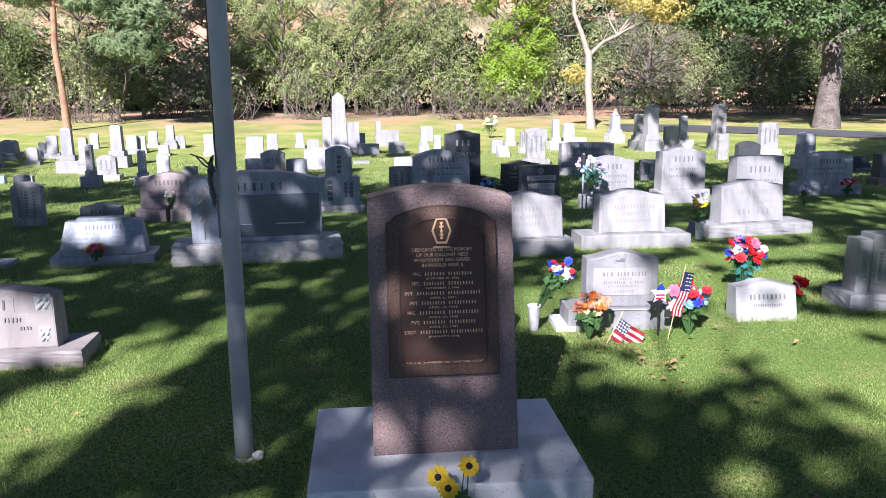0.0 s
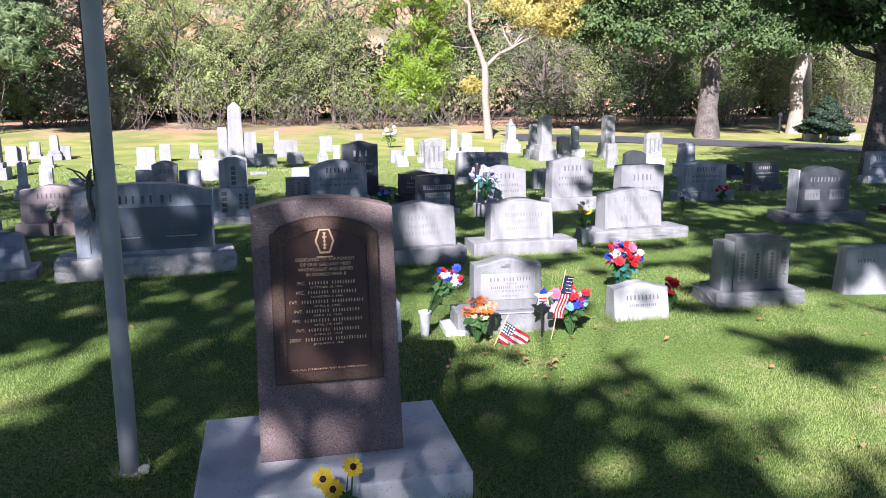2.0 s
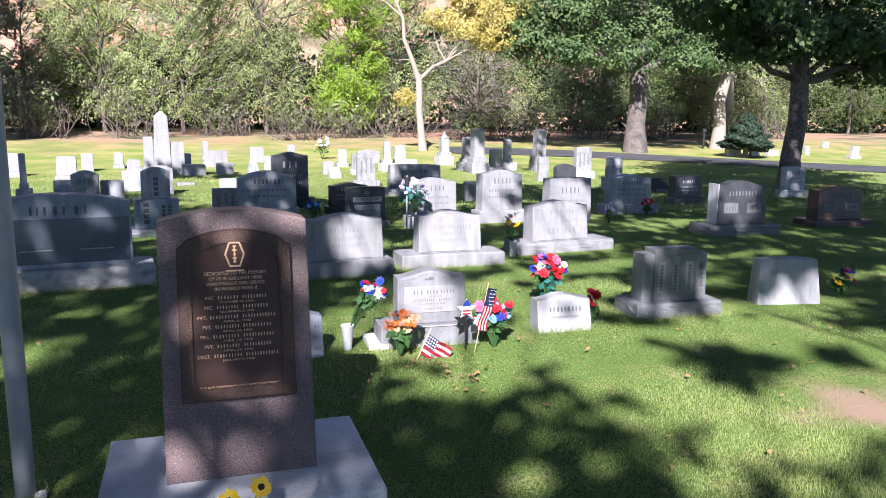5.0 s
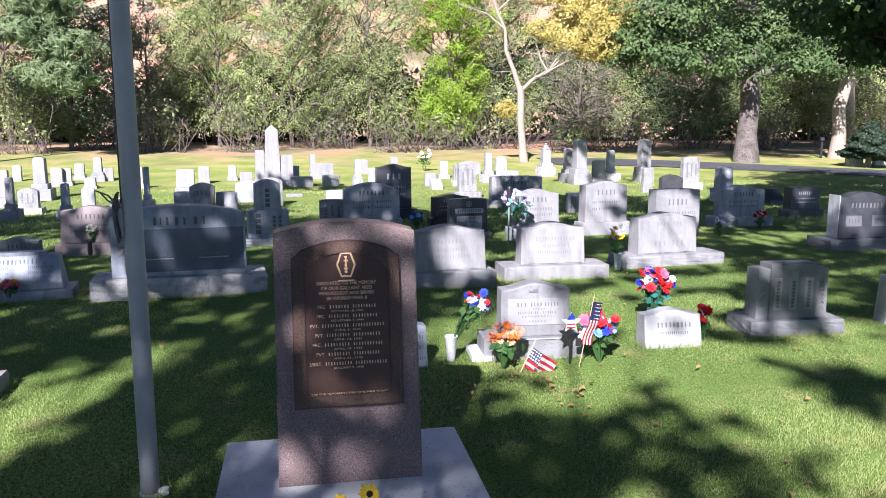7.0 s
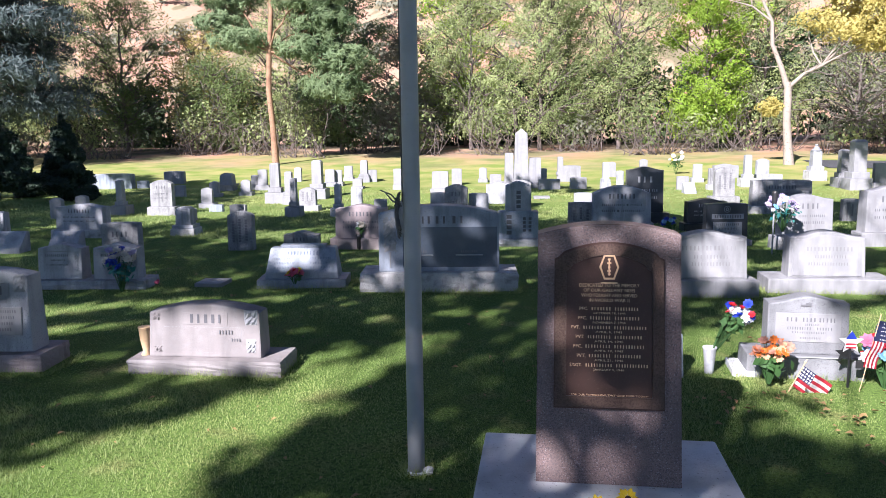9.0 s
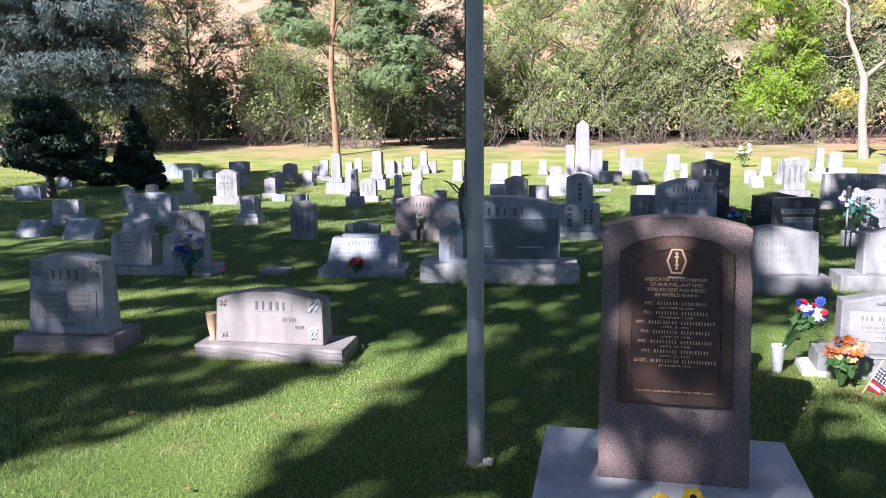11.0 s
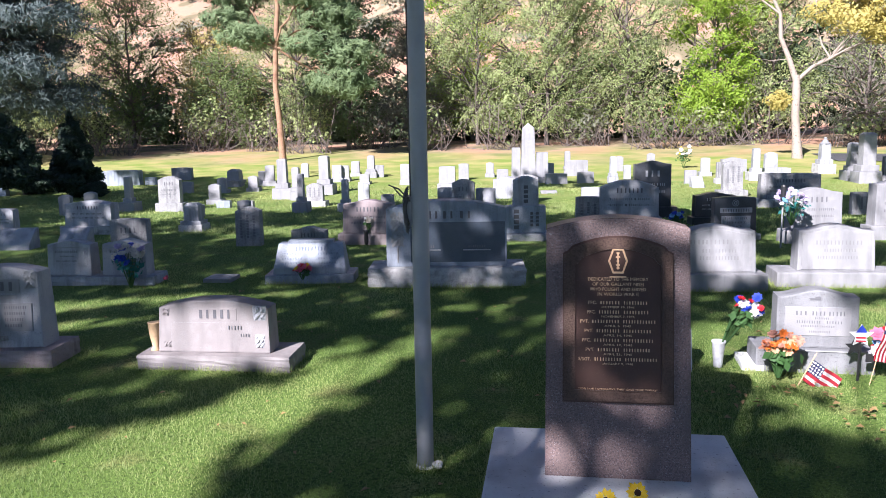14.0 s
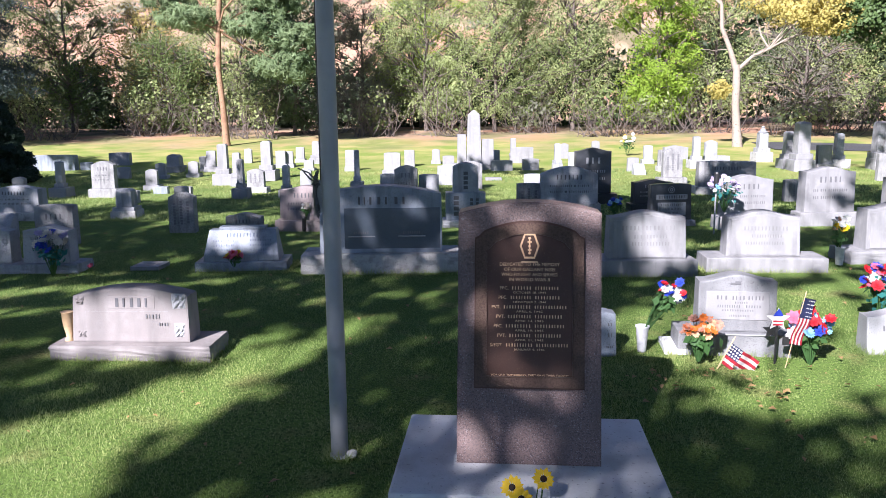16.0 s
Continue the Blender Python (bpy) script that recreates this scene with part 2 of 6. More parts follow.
def outline(w, h, top, n=10):
    """Half-width outline of a headstone's face from the lower left round to the lower right."""
    pts = [(-w / 2, 0.0)]
    if top == "arch":
        rise = min(0.16 * w, 0.2 * h)
        pts += [(-w / 2 + w * i / (2 * n), h - rise * (1 - math.sin(math.pi * i / (2 * n))) ** 1.0) for i in range(2 * n + 1)]
    elif top == "curve":
        rise = 0.07 * w
        pts += [(-w / 2 + w * i / (2 * n), h - rise * (i / n - 1) ** 2) for i in range(2 * n + 1)]
    elif top == "serp":
        rise = min(0.09 * w, 0.12 * h)
        for i in range(2 * n + 1):
            u = -1 + i / n
            pts.append((u * w / 2, h - rise * (0.5 - 0.5 * math.cos(math.pi * min(1, abs(u) * 1.06)))))
    else:
        pts += [(-w / 2, h - 0.01), (-w / 4, h), (w / 4, h), (w / 2, h - 0.01)]
    return pts + [(w / 2, 0.0)]


def slab(bm, w, h, d, top, z0=0.0, y0=0.0, lean=0.0, taper=0.0, bevel=0.008):
    """An upright stone of an outline, its front at y0; lean sets the front back by that much at the top, taper narrows it."""
    pts = outline(w, h, top)
    front = [bm.verts.new((x * (1 - taper * z / h), y0 + lean * z / h, z0 + z)) for x, z in pts]
    back = [bm.verts.new((x * (1 - taper * z / h), y0 + d, z0 + z)) for x, z in pts]
    fs = [bm.faces.new(front[::-1]), bm.faces.new(back)]
    for i in range(len(pts)):
        j = (i + 1) % len(pts)
        fs.append(bm.faces.new((front[i], front[j], back[j], back[i])))
    bmesh.ops.recalc_face_normals(bm, faces=fs)
    if bevel:
        rim = [e for e in fs[0].edges] + [e for e in fs[1].edges]
        bmesh.ops.bevel(bm, geom=rim, offset=bevel, segments=2, affect="EDGES", profile=0.6)


def cells(rows):
    """Cuts each bar of writing into short bars, one for each letter, along its longer side."""
    out = []
    for x0, x1, z0, z1 in rows:
        w, h = x1 - x0, z1 - z0
        if w > 1.6 * h:
            n = max(2, round(w / (0.86 * h)))
            out += [(x0 + w * (i + 0.28) / n, x0 + w * (i + 0.66 - 0.12 * (i % 3 == 1)) / n, z0, z1) for i in range(n)]
        elif h > 1.6 * w:
            n = max(2, round(h / (1.15 * w)))
            out += [(x0, x1, z0 + h * (i + 0.1) / n, z0 + h * (i + 0.84) / n) for i in range(n)]
        else:
            out.append((x0, x1, z0, z1))
    return out


def bars(bm, rows, y, lean=0.0, thick=0.003):
    """Writing as plain bars: rows of (x0, x1, z0, z1), on a face at y that leans back."""
    for x0, x1, z0, z1 in rows:
        ya, yb = y + lean * z0, y + lean * z1
        v = [bm.verts.new(p) for p in ((x0, ya - thick, z0), (x1, ya - thick, z0), (x1, yb - thick, z1), (x0, yb - thick, z1),
             (x0, ya + 0.001, z0), (x1, ya + 0.001, z0), (x1, yb + 0.001, z1), (x0, yb + 0.001, z1))]
        for q in ((0, 1, 2, 3), (1, 5, 6, 2), (4, 0, 3, 7), (3, 2, 6, 7), (4, 5, 1, 0)):
            bm.faces.new([v[i] for i in q])


def word_rows(rng, w, z, size, count, fill=0.8):
    """One line of writing as bars, one for each word."""
    cuts = sorted(rng.uniform(0.15, 0.85) for _ in range(count - 1))
    edges = [0.0, *cuts, 1.0]
    return [(-w * fill / 2 + w * fill * (a + 0.02), -w * fill / 2 + w * fill * (b - 0.02), z, z + size) for a, b in zip(edges, edges[1:]) if b - a > 0.06]


def ring(bm, cx, cy, cz, r, n, tilt=None):
    return [bm.verts.new((cx + r * math.cos(2 * math.pi * i / n), cy + r * math.sin(2 * math.pi * i / n), cz)) for i in range(n)]


def lathe(bm, profile, n=16, x=0.0, y=0.0):
    """A turned shape from (radius, height) pairs."""
    rings = [ring(bm, x, y, z, max(r, 0.0005), n) for r, z in profile]
    for a, b in zip(rings, rings[1:]):
        for i in range(n):
            bm.faces.new((a[i], a[(i + 1) % n], b[(i + 1) % n], b[i]))
    bm.faces.new(rings[0][::-1])
    bm.faces.new(rings[-1])


def tubes(name, paths, mat, parent=None, sides=6):
    """Limbs and stems: each path a list of (x, y, z, radius), all in one mesh."""
    verts, faces, at = [], [], 0
    turn = np.linspace(0, 2 * np.pi, sides, endpoint=False)
    for path in paths:
        p = np.array(path, float)
        way = np.gradient(p[:, :3], axis=0)
        way /= np.linalg.norm(way, axis=1)[:, None] + 1e-9
        side = np.cross(way, (0.31, 0.17, 0.93) if abs(way[0][2]) < 0.9 else (0.95, 0.2, 0.1))
        side /= np.linalg.norm(side, axis=1)[:, None] + 1e-9
        up = np.cross(way, side)
        rings = p[:, None, :3] + p[:, None, 3:] * (np.cos(turn)[None, :, None] * side[:, None] + np.sin(turn)[None, :, None] * up[:, None])
        verts.append(rings.reshape(-1, 3))
        for k in range(len(p) - 1):
            for i in range(sides):
                j = (i + 1) % sides
                faces.append((at + k * sides + i, at + k * sides + j, at + (k + 1) * sides + j, at + (k + 1) * sides + i))
        at += len(p) * sides
    return array_mesh(name, np.concatenate(verts), np.array(faces), mat, parent, True)


def limb(rng, a, b, r0, r1, n=6, bend=0.12):
    """A crooked limb from a to b."""
    a, b = np.array(a, float), np.array(b, float)
    far = np.linalg.norm(b - a)
    off = np.array([rng.uniform(-1, 1) for _ in range(3)]) * bend * far
    out = []
    for i in range(n + 1):
        t = i / n
        p = a + (b - a) * t + off * math.sin(math.pi * t) + np.array([rng.uniform(-1, 1) for _ in range(3)]) * 0.02 * far * (0 < i < n)
        out.append((*p, r0 + (r1 - r0) * t))
    return out


def leaf_cloud(name, blobs, count, size, mat, parent, seed, gaps=0.5, lump=0.8, long=1.6, flat=0.0, hang=0.0):
    """A crown of single leaves in lumpy blobs (x, y, z, rx, ry, rz), with gaps between the clumps."""
    rng = np.random.default_rng(seed)
    vol = np.array([b[3] * b[4] * b[5] for b in blobs]) ** 0.67
    which = rng.choice(len(blobs), count * 2, p=vol / vol.sum())
    b = np.array(blobs)[which]
    d = rng.normal(size=(len(b), 3))
    d /= np.linalg.norm(d, axis=1)[:, None]
    r = rng.random(len(b)) ** 0.45
    # clumps: a wavy field of three waves cuts gaps and bulges the outline
    ph = rng.uniform(0, 6.28, (4, 3))
    p = b[:, :3] + d * r[:, None] * b[:, 3:] * (1 + 0.22 * np.sin(4 * d[:, :1] + ph[3, 0]) * np.sin(5 * d[:, 2:] + ph[3, 1]))
    field = sum(np.sin(p @ np.array(k) / lump + f) for k, f in (((2.1, 1.3, 0.7), ph[0, 0]), ((-1.1, 2.3, 1.9), ph[0, 1]), ((0.9, -1.7, 2.7), ph[0, 2]), ((4.1, 0.3, -3.3), ph[1, 0]), ((1.3, 4.4, 3.6), ph[1, 1])))
    keep = np.argsort(-(field + rng.normal(size=len(p)) * (1.6 - gaps)))[:count]
    p, d = p[keep], d[keep]
    n = len(p)
    normal = d * 0.9 + rng.normal(size=(n, 3)) * 0.6 + (-0.1, -0.3, 0.35 + flat * 2)
    normal /= np.linalg.norm(normal, axis=1)[:, None]
    axis = np.cross(normal, rng.normal(size=(n, 3)) + (0, 0, -hang * 3))
    axis = np.cross(axis, normal) if hang else axis
    axis /= np.linalg.norm(axis, axis=1)[:, None]
    side = np.cross(normal, axis)
    s = (size * rng.uniform(0.6, 1.3, n))[:, None]
    a, w = axis * s * 0.5 * long, side * s * 0.5
    verts = np.stack([p - a, p + w * 0.9 + normal * s * 0.1, p + a, p - w * 0.9 + normal * s * 0.1], 1).reshape(-1, 3)
    ob = array_mesh(name, verts, np.arange(4 * n).reshape(-1, 4), mat, parent)
    return ob


# ---- ground ----
def lawn_material():
    m = material("mown_lawn", (0.11, 0.175, 0.036), 0.95, 0,
                 ((0.55, (0.14, 0.22, 0.05), 0.45, 0.7), (2.6, (0.24, 0.23, 0.09), 0.55, 0.75), (60.0, (0.05, 0.085, 0.018), 0.45, 0.65)), 0.9, 55, 0.15, "World")
    n, l = m.node_tree.nodes, m.node_tree.links
    b = n["Principled BSDF"]
    lawn = b.inputs["Base Color"].links[0].from_socket
    geo = n.new("ShaderNodeNewGeometry")
    sep = n.new("ShaderNodeSeparateXYZ")
    l.new(geo.outputs["Position"], sep.inputs[0])
    # thinner, sunburnt turf up the bank
    far = n.new("ShaderNodeMapRange")
    far.inputs["From Min"].default_value, far.inputs["From Max"].default_value, far.inputs["To Max"].default_value = 9.0, 22.0, 0.85
    l.new(sep.outputs["Y"], far.inputs["Value"])
    burnt_noise = n.new("ShaderNodeTexNoise")
    burnt_noise.inputs["Scale"].default_value = 1.1
    burnt_noise.inputs["Detail"].default_value = 6
    l.new(geo.outputs["Position"], burnt_noise.inputs["Vector"])
    burnt = n.new("ShaderNodeValToRGB")
    burnt.color_ramp.elements[0].position, burnt.color_ramp.elements[0].color = 0.38, (0.18, 0.238, 0.0492, 1)
    burnt.color_ramp.elements[1].position, burnt.color_ramp.elements[1].color = 0.62, (0.344, 0.312, 0.115, 1)
    l.new(burnt_noise.outputs["Fac"], burnt.inputs[0])
    mix_far = n.new("ShaderNodeMix")
    mix_far.data_type = "RGBA"
    l.new(far.outputs[0], mix_far.inputs["Factor"])
    l.new(lawn, mix_far.inputs["A"])
    l.new(burnt.outputs[0], mix_far.inputs["B"])
    # a worn patch of bare earth beside the graves
    gap = n.new("ShaderNodeVectorMath")
    gap.operation = "DISTANCE"
    gap.inputs[1].default_value = (3.45, 0.05, 0.0)
    l.new(geo.outputs["Position"], gap.inputs[0])
    ragged = n.new("ShaderNodeMath")
    ragged.operation = "MULTIPLY_ADD"
    ragged.inputs[1].default_value = 1.8
    l.new(burnt_noise.outputs["Fac"], ragged.inputs[0])
    l.new(gap.outputs["Value"], ragged.inputs[2])
    worn = n.new("ShaderNodeMapRange")
    worn.inputs["From Min"].default_value, worn.inputs["From Max"].default_value = 1.42, 1.1
    l.new(ragged.outputs[0], worn.inputs["Value"])
    mix_worn = n.new("ShaderNodeMix")
    mix_worn.data_type = "RGBA"
    l.new(worn.outputs[0], mix_worn.inputs["Factor"])
    l.new(mix_far.outputs["Result"], mix_worn.inputs["A"])
    mix_worn.inputs["B"].default_value = (0.27, 0.19, 0.135, 1)
    lawn = mix_worn.outputs["Result"]
    noise_a = n.new("ShaderNodeTexNoise")
    noise_a.inputs["Scale"].default_value = 0.35
    noise_a.inputs["Detail"].default_value = 6
    l.new(geo.outputs["Position"], noise_a.inputs["Vector"])
    add = n.new("ShaderNodeMath")
    add.operation = "MULTIPLY_ADD"
    add.inputs[1].default_value = 16.0
    l.new(noise_a.outputs["Fac"], add.inputs[0])
    l.new(sep.outputs["Y"], add.inputs[2])
    dry = n.new("ShaderNodeMapRange")
    dry.inputs["From Min"].default_value = 30.0
    dry.inputs["From Max"].default_value = 39.0
    l.new(add.outputs[0], dry.inputs["Value"])
    noise_b = n.new("ShaderNodeTexNoise")
    noise_b.inputs["Scale"].default_value = 0.5
    noise_b.inputs["Detail"].default_value = 8
    l.new(geo.outputs["Position"], noise_b.inputs["Vector"])
    soil = n.new("ShaderNodeValToRGB")
    soil.color_ramp.elements[0].position, soil.color_ramp.elements[0].color = 0.40, (0.164, 0.139, 0.082, 1)
    soil.color_ramp.elements[1].position, soil.color_ramp.elements[1].color = 0.58, (0.377, 0.213, 0.148, 1)
    mid = soil.color_ramp.elements.new(0.49)
    mid.color = (0.31, 0.225, 0.15, 1)
    l.new(noise_b.outputs["Fac"], soil.inputs[0])
    mix = n.new("ShaderNodeMix")
    mix.data_type = "RGBA"
    l.new(dry.outputs[0], mix.inputs["Factor"])
    l.new(lawn, mix.inputs["A"])
    l.new(soil.outputs[0], mix.inputs["B"])
    l.new(mix.outputs["Result"], b.inputs["Base Color"])
    return m


LAWN = lawn_material()


def build_ground():
    def spread(a, b, n, k):
        u = np.linspace(-1, 1, n)
        s = np.sign(u) * np.abs(u) ** k
        return np.where(s < 0, -s * a, s * b)
    xs = spread(-160, 160, 240, 2.2)
    ys = spread(-90, 180, 260, 2.2)
    gx, gy = np.meshgrid(xs, ys)
    flat_y = gy.ravel()
    base = np.array([ground_z(0, y) for y in ys])[:, None] * np.ones_like(gx)
    bumps = 0.012 * np.sin(gx * 1.3 + 0.7 * gy) * np.sin(gy * 0.9 - 0.4 * gx) + 0.006 * np.sin(gx * 3.1) * np.sin(gy * 2.7)
    hill = np.clip((gy - 46) / 30, 0, 1) * (2.5 * np.sin(gx * 0.09 + 1) + 1.3 * np.sin(gx * 0.21 + gy * 0.13))
    z = base - np.abs(bumps) * (gy < 40) + hill
    verts = np.stack([gx.ravel(), flat_y, z.ravel()], 1)
    i = np.arange(len(ys) - 1)[:, None] * len(xs) + np.arange(len(xs) - 1)[None]
    i = i.ravel()
    faces = np.stack([i, i + 1, i + 1 + len(xs), i + len(xs)], 1)
    ob = array_mesh("ground", verts, faces, LAWN, None, True)
    tagged(ob, "mown green cemetery lawn rising to a dry hillside", "ground", kind="structure")


build_ground()


def blades(name, count, x0, x1, y0, y1, tall, wide, seed, keep_out=()):
    rng = np.random.default_rng(seed)
    y = y0 + (y1 - y0) * rng.random(count) ** 1.35
    half_l, half_r = 0.95 * (y + 3.4) + 0.3, 1.12 * (y + 3.4) + 0.3
    x = -0.25 - half_l + rng.random(count) * (half_l + half_r)
    ok = (x > x0) & (x < x1)
    for a, b, c, d in keep_out:
        ok &= ~((x > a) & (x < b) & (y > c) & (y < d))
    ok &= np.hypot(x - 3.45, y - 0.05) > rng.uniform(0.1, 0.62, len(x))
    u = np.clip((x - 8.5) / 32 * 1.6, 0, 1)
    kerb = 22.0 - 9.5 * u * u * (3 - 2 * u) - 2.5 * (x - 8.5) / 32
    ok &= ~((x > 8.5) & (y > kerb - 0.1) & (y < kerb + 2.8 + 1.8 * (x - 8.5) / 32))
    x, y = x[ok], y[ok]
    n = len(x)
    patch = 0.75 + 0.35 * np.sin(x * 1.7 + 0.6 * y) * np.sin(y * 1.3 - x * 0.5)
    h = tall * rng.uniform(0.5, 1.25, n) * patch
    w = wide * rng.uniform(0.6, 1.3, n) * (0.7 + 0.06 * (y + 3))
    turn = rng.uniform(0, 6.283, n)
    lean = rng.normal(size=(n, 2)) * h[:, None] * 0.45
    zz = np.interp(y, np.linspace(-10, 40, 400), [ground_z(0, v) for v in np.linspace(-10, 40, 400)]) - 0.008
    root = np.stack([x, y, zz], 1)
    side = np.stack([np.cos(turn), np.sin(turn), np.zeros(n)], 1) * w[:, None] / 2
    tip = root + np.stack([lean[:, 0], lean[:, 1], h], 1)
    verts = np.stack([root - side, root + side, tip], 1).reshape(-1, 3)
    ob = array_mesh(name, verts, np.arange(3 * n).reshape(-1, 3), LEAF["grass"])
    return tagged(ob, "short mown green grass blades on the lawn", "grass", kind="stuff")


blades("grass", 640000, -30, 30, -2.0, 9.0, 0.025, 0.0042, 5, ((-0.57, 0.56, -0.28, 0.53),))
def back_blades():
    rng = np.random.default_rng(15)
    n = 90000
    x, y = rng.uniform(-7, 7, n), rng.uniform(-9.0, -1.6, n)
    h, a = rng.uniform(0.014, 0.036, n), rng.uniform(0, 6.283, n)
    root = np.stack([x, y, np.full(n, -0.008)], 1)
    side = np.stack([np.cos(a), np.sin(a), np.zeros(n)], 1) * 0.004
    tip = root + np.stack([rng.normal(size=n) * 0.4 * h, rng.normal(size=n) * 0.4 * h, h], 1)
    ob = array_mesh("grass", np.stack([root - side, root + side, tip], 1).reshape(-1, 3), np.arange(3 * n).reshape(-1, 3), LEAF["grass"])
    tagged(ob, "short mown grass on the near lawn", "grass", kind="stuff")


back_blades()
blades("grass", 110000, -30, 40, 8.0, 17.0, 0.05, 0.012, 6)


# the drive: a strip of asphalt on the lawn, set in along its edge
def build_drive():
    bm = bmesh.new()
    last = None
    for i in range(41):
        u = i / 40
        x = 8.5 + 32 * u
        near = 22.0 - 9.5 * step(u * 1.6) - 2.5 * u
        wide = 2.6 + 1.8 * u
        a, b = (bm.verts.new((x, yy, ground_z(x, yy) + 0.015)) for yy in (near, near + wide))
        if last:
            bm.faces.new((last[0], a, b, last[1]))
        last = (a, b)
    tagged(part("road", bm, ASPHALT), "narrow dark asphalt cemetery drive", "road", kind="structure")


build_drive()


# ---- memorial ----
def text_mesh(words, size, mat, parent, x, z, y, lean, name="lettering", width=None):
    """Raised letters on a face that leans back by the angle lean, centred at x, with the baseline at z."""
    cu = bpy.data.curves.new("lettering", "FONT")
    cu.body, cu.size, cu.align_x = words, size, "CENTER"
    cu.extrude, cu.resolution_u = 0.0015, 2
    tmp = bpy.data.objects.new("lettering", cu)
    scene.collection.objects.link(tmp)
    bpy.context.view_layer.update()
    me = bpy.data.meshes.new_from_object(tmp.evaluated_get(bpy.context.evaluated_depsgraph_get()))
    bpy.data.objects.remove(tmp)
    bpy.data.curves.remove(cu)
    if width:
        co = [v.co.x for v in me.vertices]
        k = width / (max(co) - min(co))
        for v in me.vertices:
            v.co.x *= k
    me.materials.clear()
    me.materials.append(mat)
    ob = new(name, me)
    ob.parent = parent
    ob.matrix_basis = Matrix.Translation((x, y, z)) @ Matrix.Rotation(radians(90) - lean, 4, "X")
    return ob


SLAB_W, SLAB_H, SLAB_LEAN = 0.61, 1.09, 0.22


def build_memorial():
    bm = bmesh.new()
    box(bm, -0.562, 0.55, -0.272, 0.527, -0.1, 0.12, 0.012)
    tagged(part("plinth", bm, CONCRETE), "pale grey concrete plinth set in the lawn", "plinth")
    stone = thing("memorial_stone", 0, 0, 0.12, 0, "red-brown granite war memorial with a bronze plaque", "memorial")
    bm = bmesh.new()
    pts = [(-SLAB_W / 2, 0.0)]
    n = 20
    for i in range(n + 1):
        u = -1 + 2 * i / n
        pts.append((u * SLAB_W / 2, SLAB_H - 0.046 * abs(u) ** 2.0))
    pts.append((SLAB_W / 2, 0.0))
    taper = 0.0
    front = [bm.verts.new((x * (1 - taper * z / SLAB_H), SLAB_LEAN * z, z)) for x, z in pts]
    back = [bm.verts.new((x * (1 - taper * z / SLAB_H), 0.36 + 0.02 * z, z)) for x, z in pts]
    fs = [bm.faces.new(front[::-1]), bm.faces.new(back)]
    for i in range(len(pts)):
        j = (i + 1) % len(pts)
        fs.append(bm.faces.new((front[i], front[j], back[j], back[i])))
    bmesh.ops.recalc_face_normals(bm, faces=fs)
    bmesh.ops.bevel(bm, geom=list(fs[0].edges) + list(fs[1].edges), offset=0.006, segments=2, affect="EDGES")
    part("stone", bm, RED, stone)
    lean = math.atan(SLAB_LEAN)
    # plaque: frame built in its own plane, then leaned with the face
    plaque = new("plaque")
    plaque.parent = stone
    plaque.matrix_basis = Matrix.Translation((0, SLAB_LEAN * 0.315 - 0.002, 0.315)) @ Matrix.Rotation(-lean, 4, "X")
    tagged(plaque, "dark bronze plaque with a raised border")

    def arch(w, h0, h1, drop, n=24):
        out = [(-w / 2, h0)]
        for i in range(n + 1):
            u = -1 + 2 * i / n
            a = abs(u)
            shoulder = 0.012 if a > 0.9 else 0.0
            out.append((u * w / 2, h1 - drop * a ** 2 - shoulder))
        return out + [(w / 2, h0)]

    def layer(name, w, h0, h1, drop, y0, y1, mat):
        bm = bmesh.new()
        p = arch(w, h0, h1, drop)
        f = [bm.verts.new((x, y0, z)) for x, z in p]
        k = [bm.verts.new((x, y1, z)) for x, z in p]
        faces = [bm.faces.new(f[::-1])]
        for i in range(len(p)):
            j = (i + 1) % len(p)
            faces.append(bm.faces.new((f[i], f[j], k[j], k[i])))
        bmesh.ops.recalc_face_normals(bm, faces=faces)
        bmesh.ops.bevel(bm, geom=list(faces[0].edges), offset=0.004, segments=2, affect="EDGES")
        return part(name, bm, mat, plaque)

    def frame_band(name, w, h0, h1, drop, band, y0, y1, mat):
        bm = bmesh.new()
        o = arch(w, h0, h1, drop)
        i_ = arch(w - 2 * band, h0 + band, h1 - band, drop)
        vo = [bm.verts.new((x, y0, z)) for x, z in o]
        vi = [bm.verts.new((x, y0, z)) for x, z in i_]
        bo = [bm.verts.new((x, y1, z)) for x, z in o]
        bi = [bm.verts.new((x, y1, z)) for x, z in i_]
        for a in range(len(o)):
            b = (a + 1) % len(o)
            bm.faces.new((vo[a], vo[b], vi[b], vi[a]))
            bm.faces.new((vo[a], vo[b], bo[b], bo[a]))
            bm.faces.new((vi[a], vi[b], bi[b], bi[a]))
        bmesh.ops.recalc_face_normals(bm, faces=bm.faces[:])
        return part(name, bm, mat, plaque)

    layer("backplate", 0.465, 0.0, 0.715, 0.062, -0.018, 0.006, BRONZE)
    frame_band("border", 0.455, 0.008, 0.705, 0.06, 0.046, -0.026, -0.014, BRONZE_RIM)
    frame_band("inner_border", 0.368, 0.05, 0.662, 0.058, 0.004, -0.029, -0.014, BRONZE_RIM)
    # six-sided emblem
    bm = bmesh.new()
    outer = [(-0.022, 0.054), (0.022, 0.054), (0.042, 0.0), (0.022, -0.054), (-0.022, -0.054), (-0.042, 0.0)]
    cz = 0.606
    f0 = [bm.verts.new((x, -0.026, cz + z)) for x, z in outer]
    f1 = [bm.verts.new((x * 0.8, -0.026, cz + z * 0.84)) for x, z in outer]
    b0 = [bm.verts.new((x, -0.016, cz + z)) for x, z in outer]
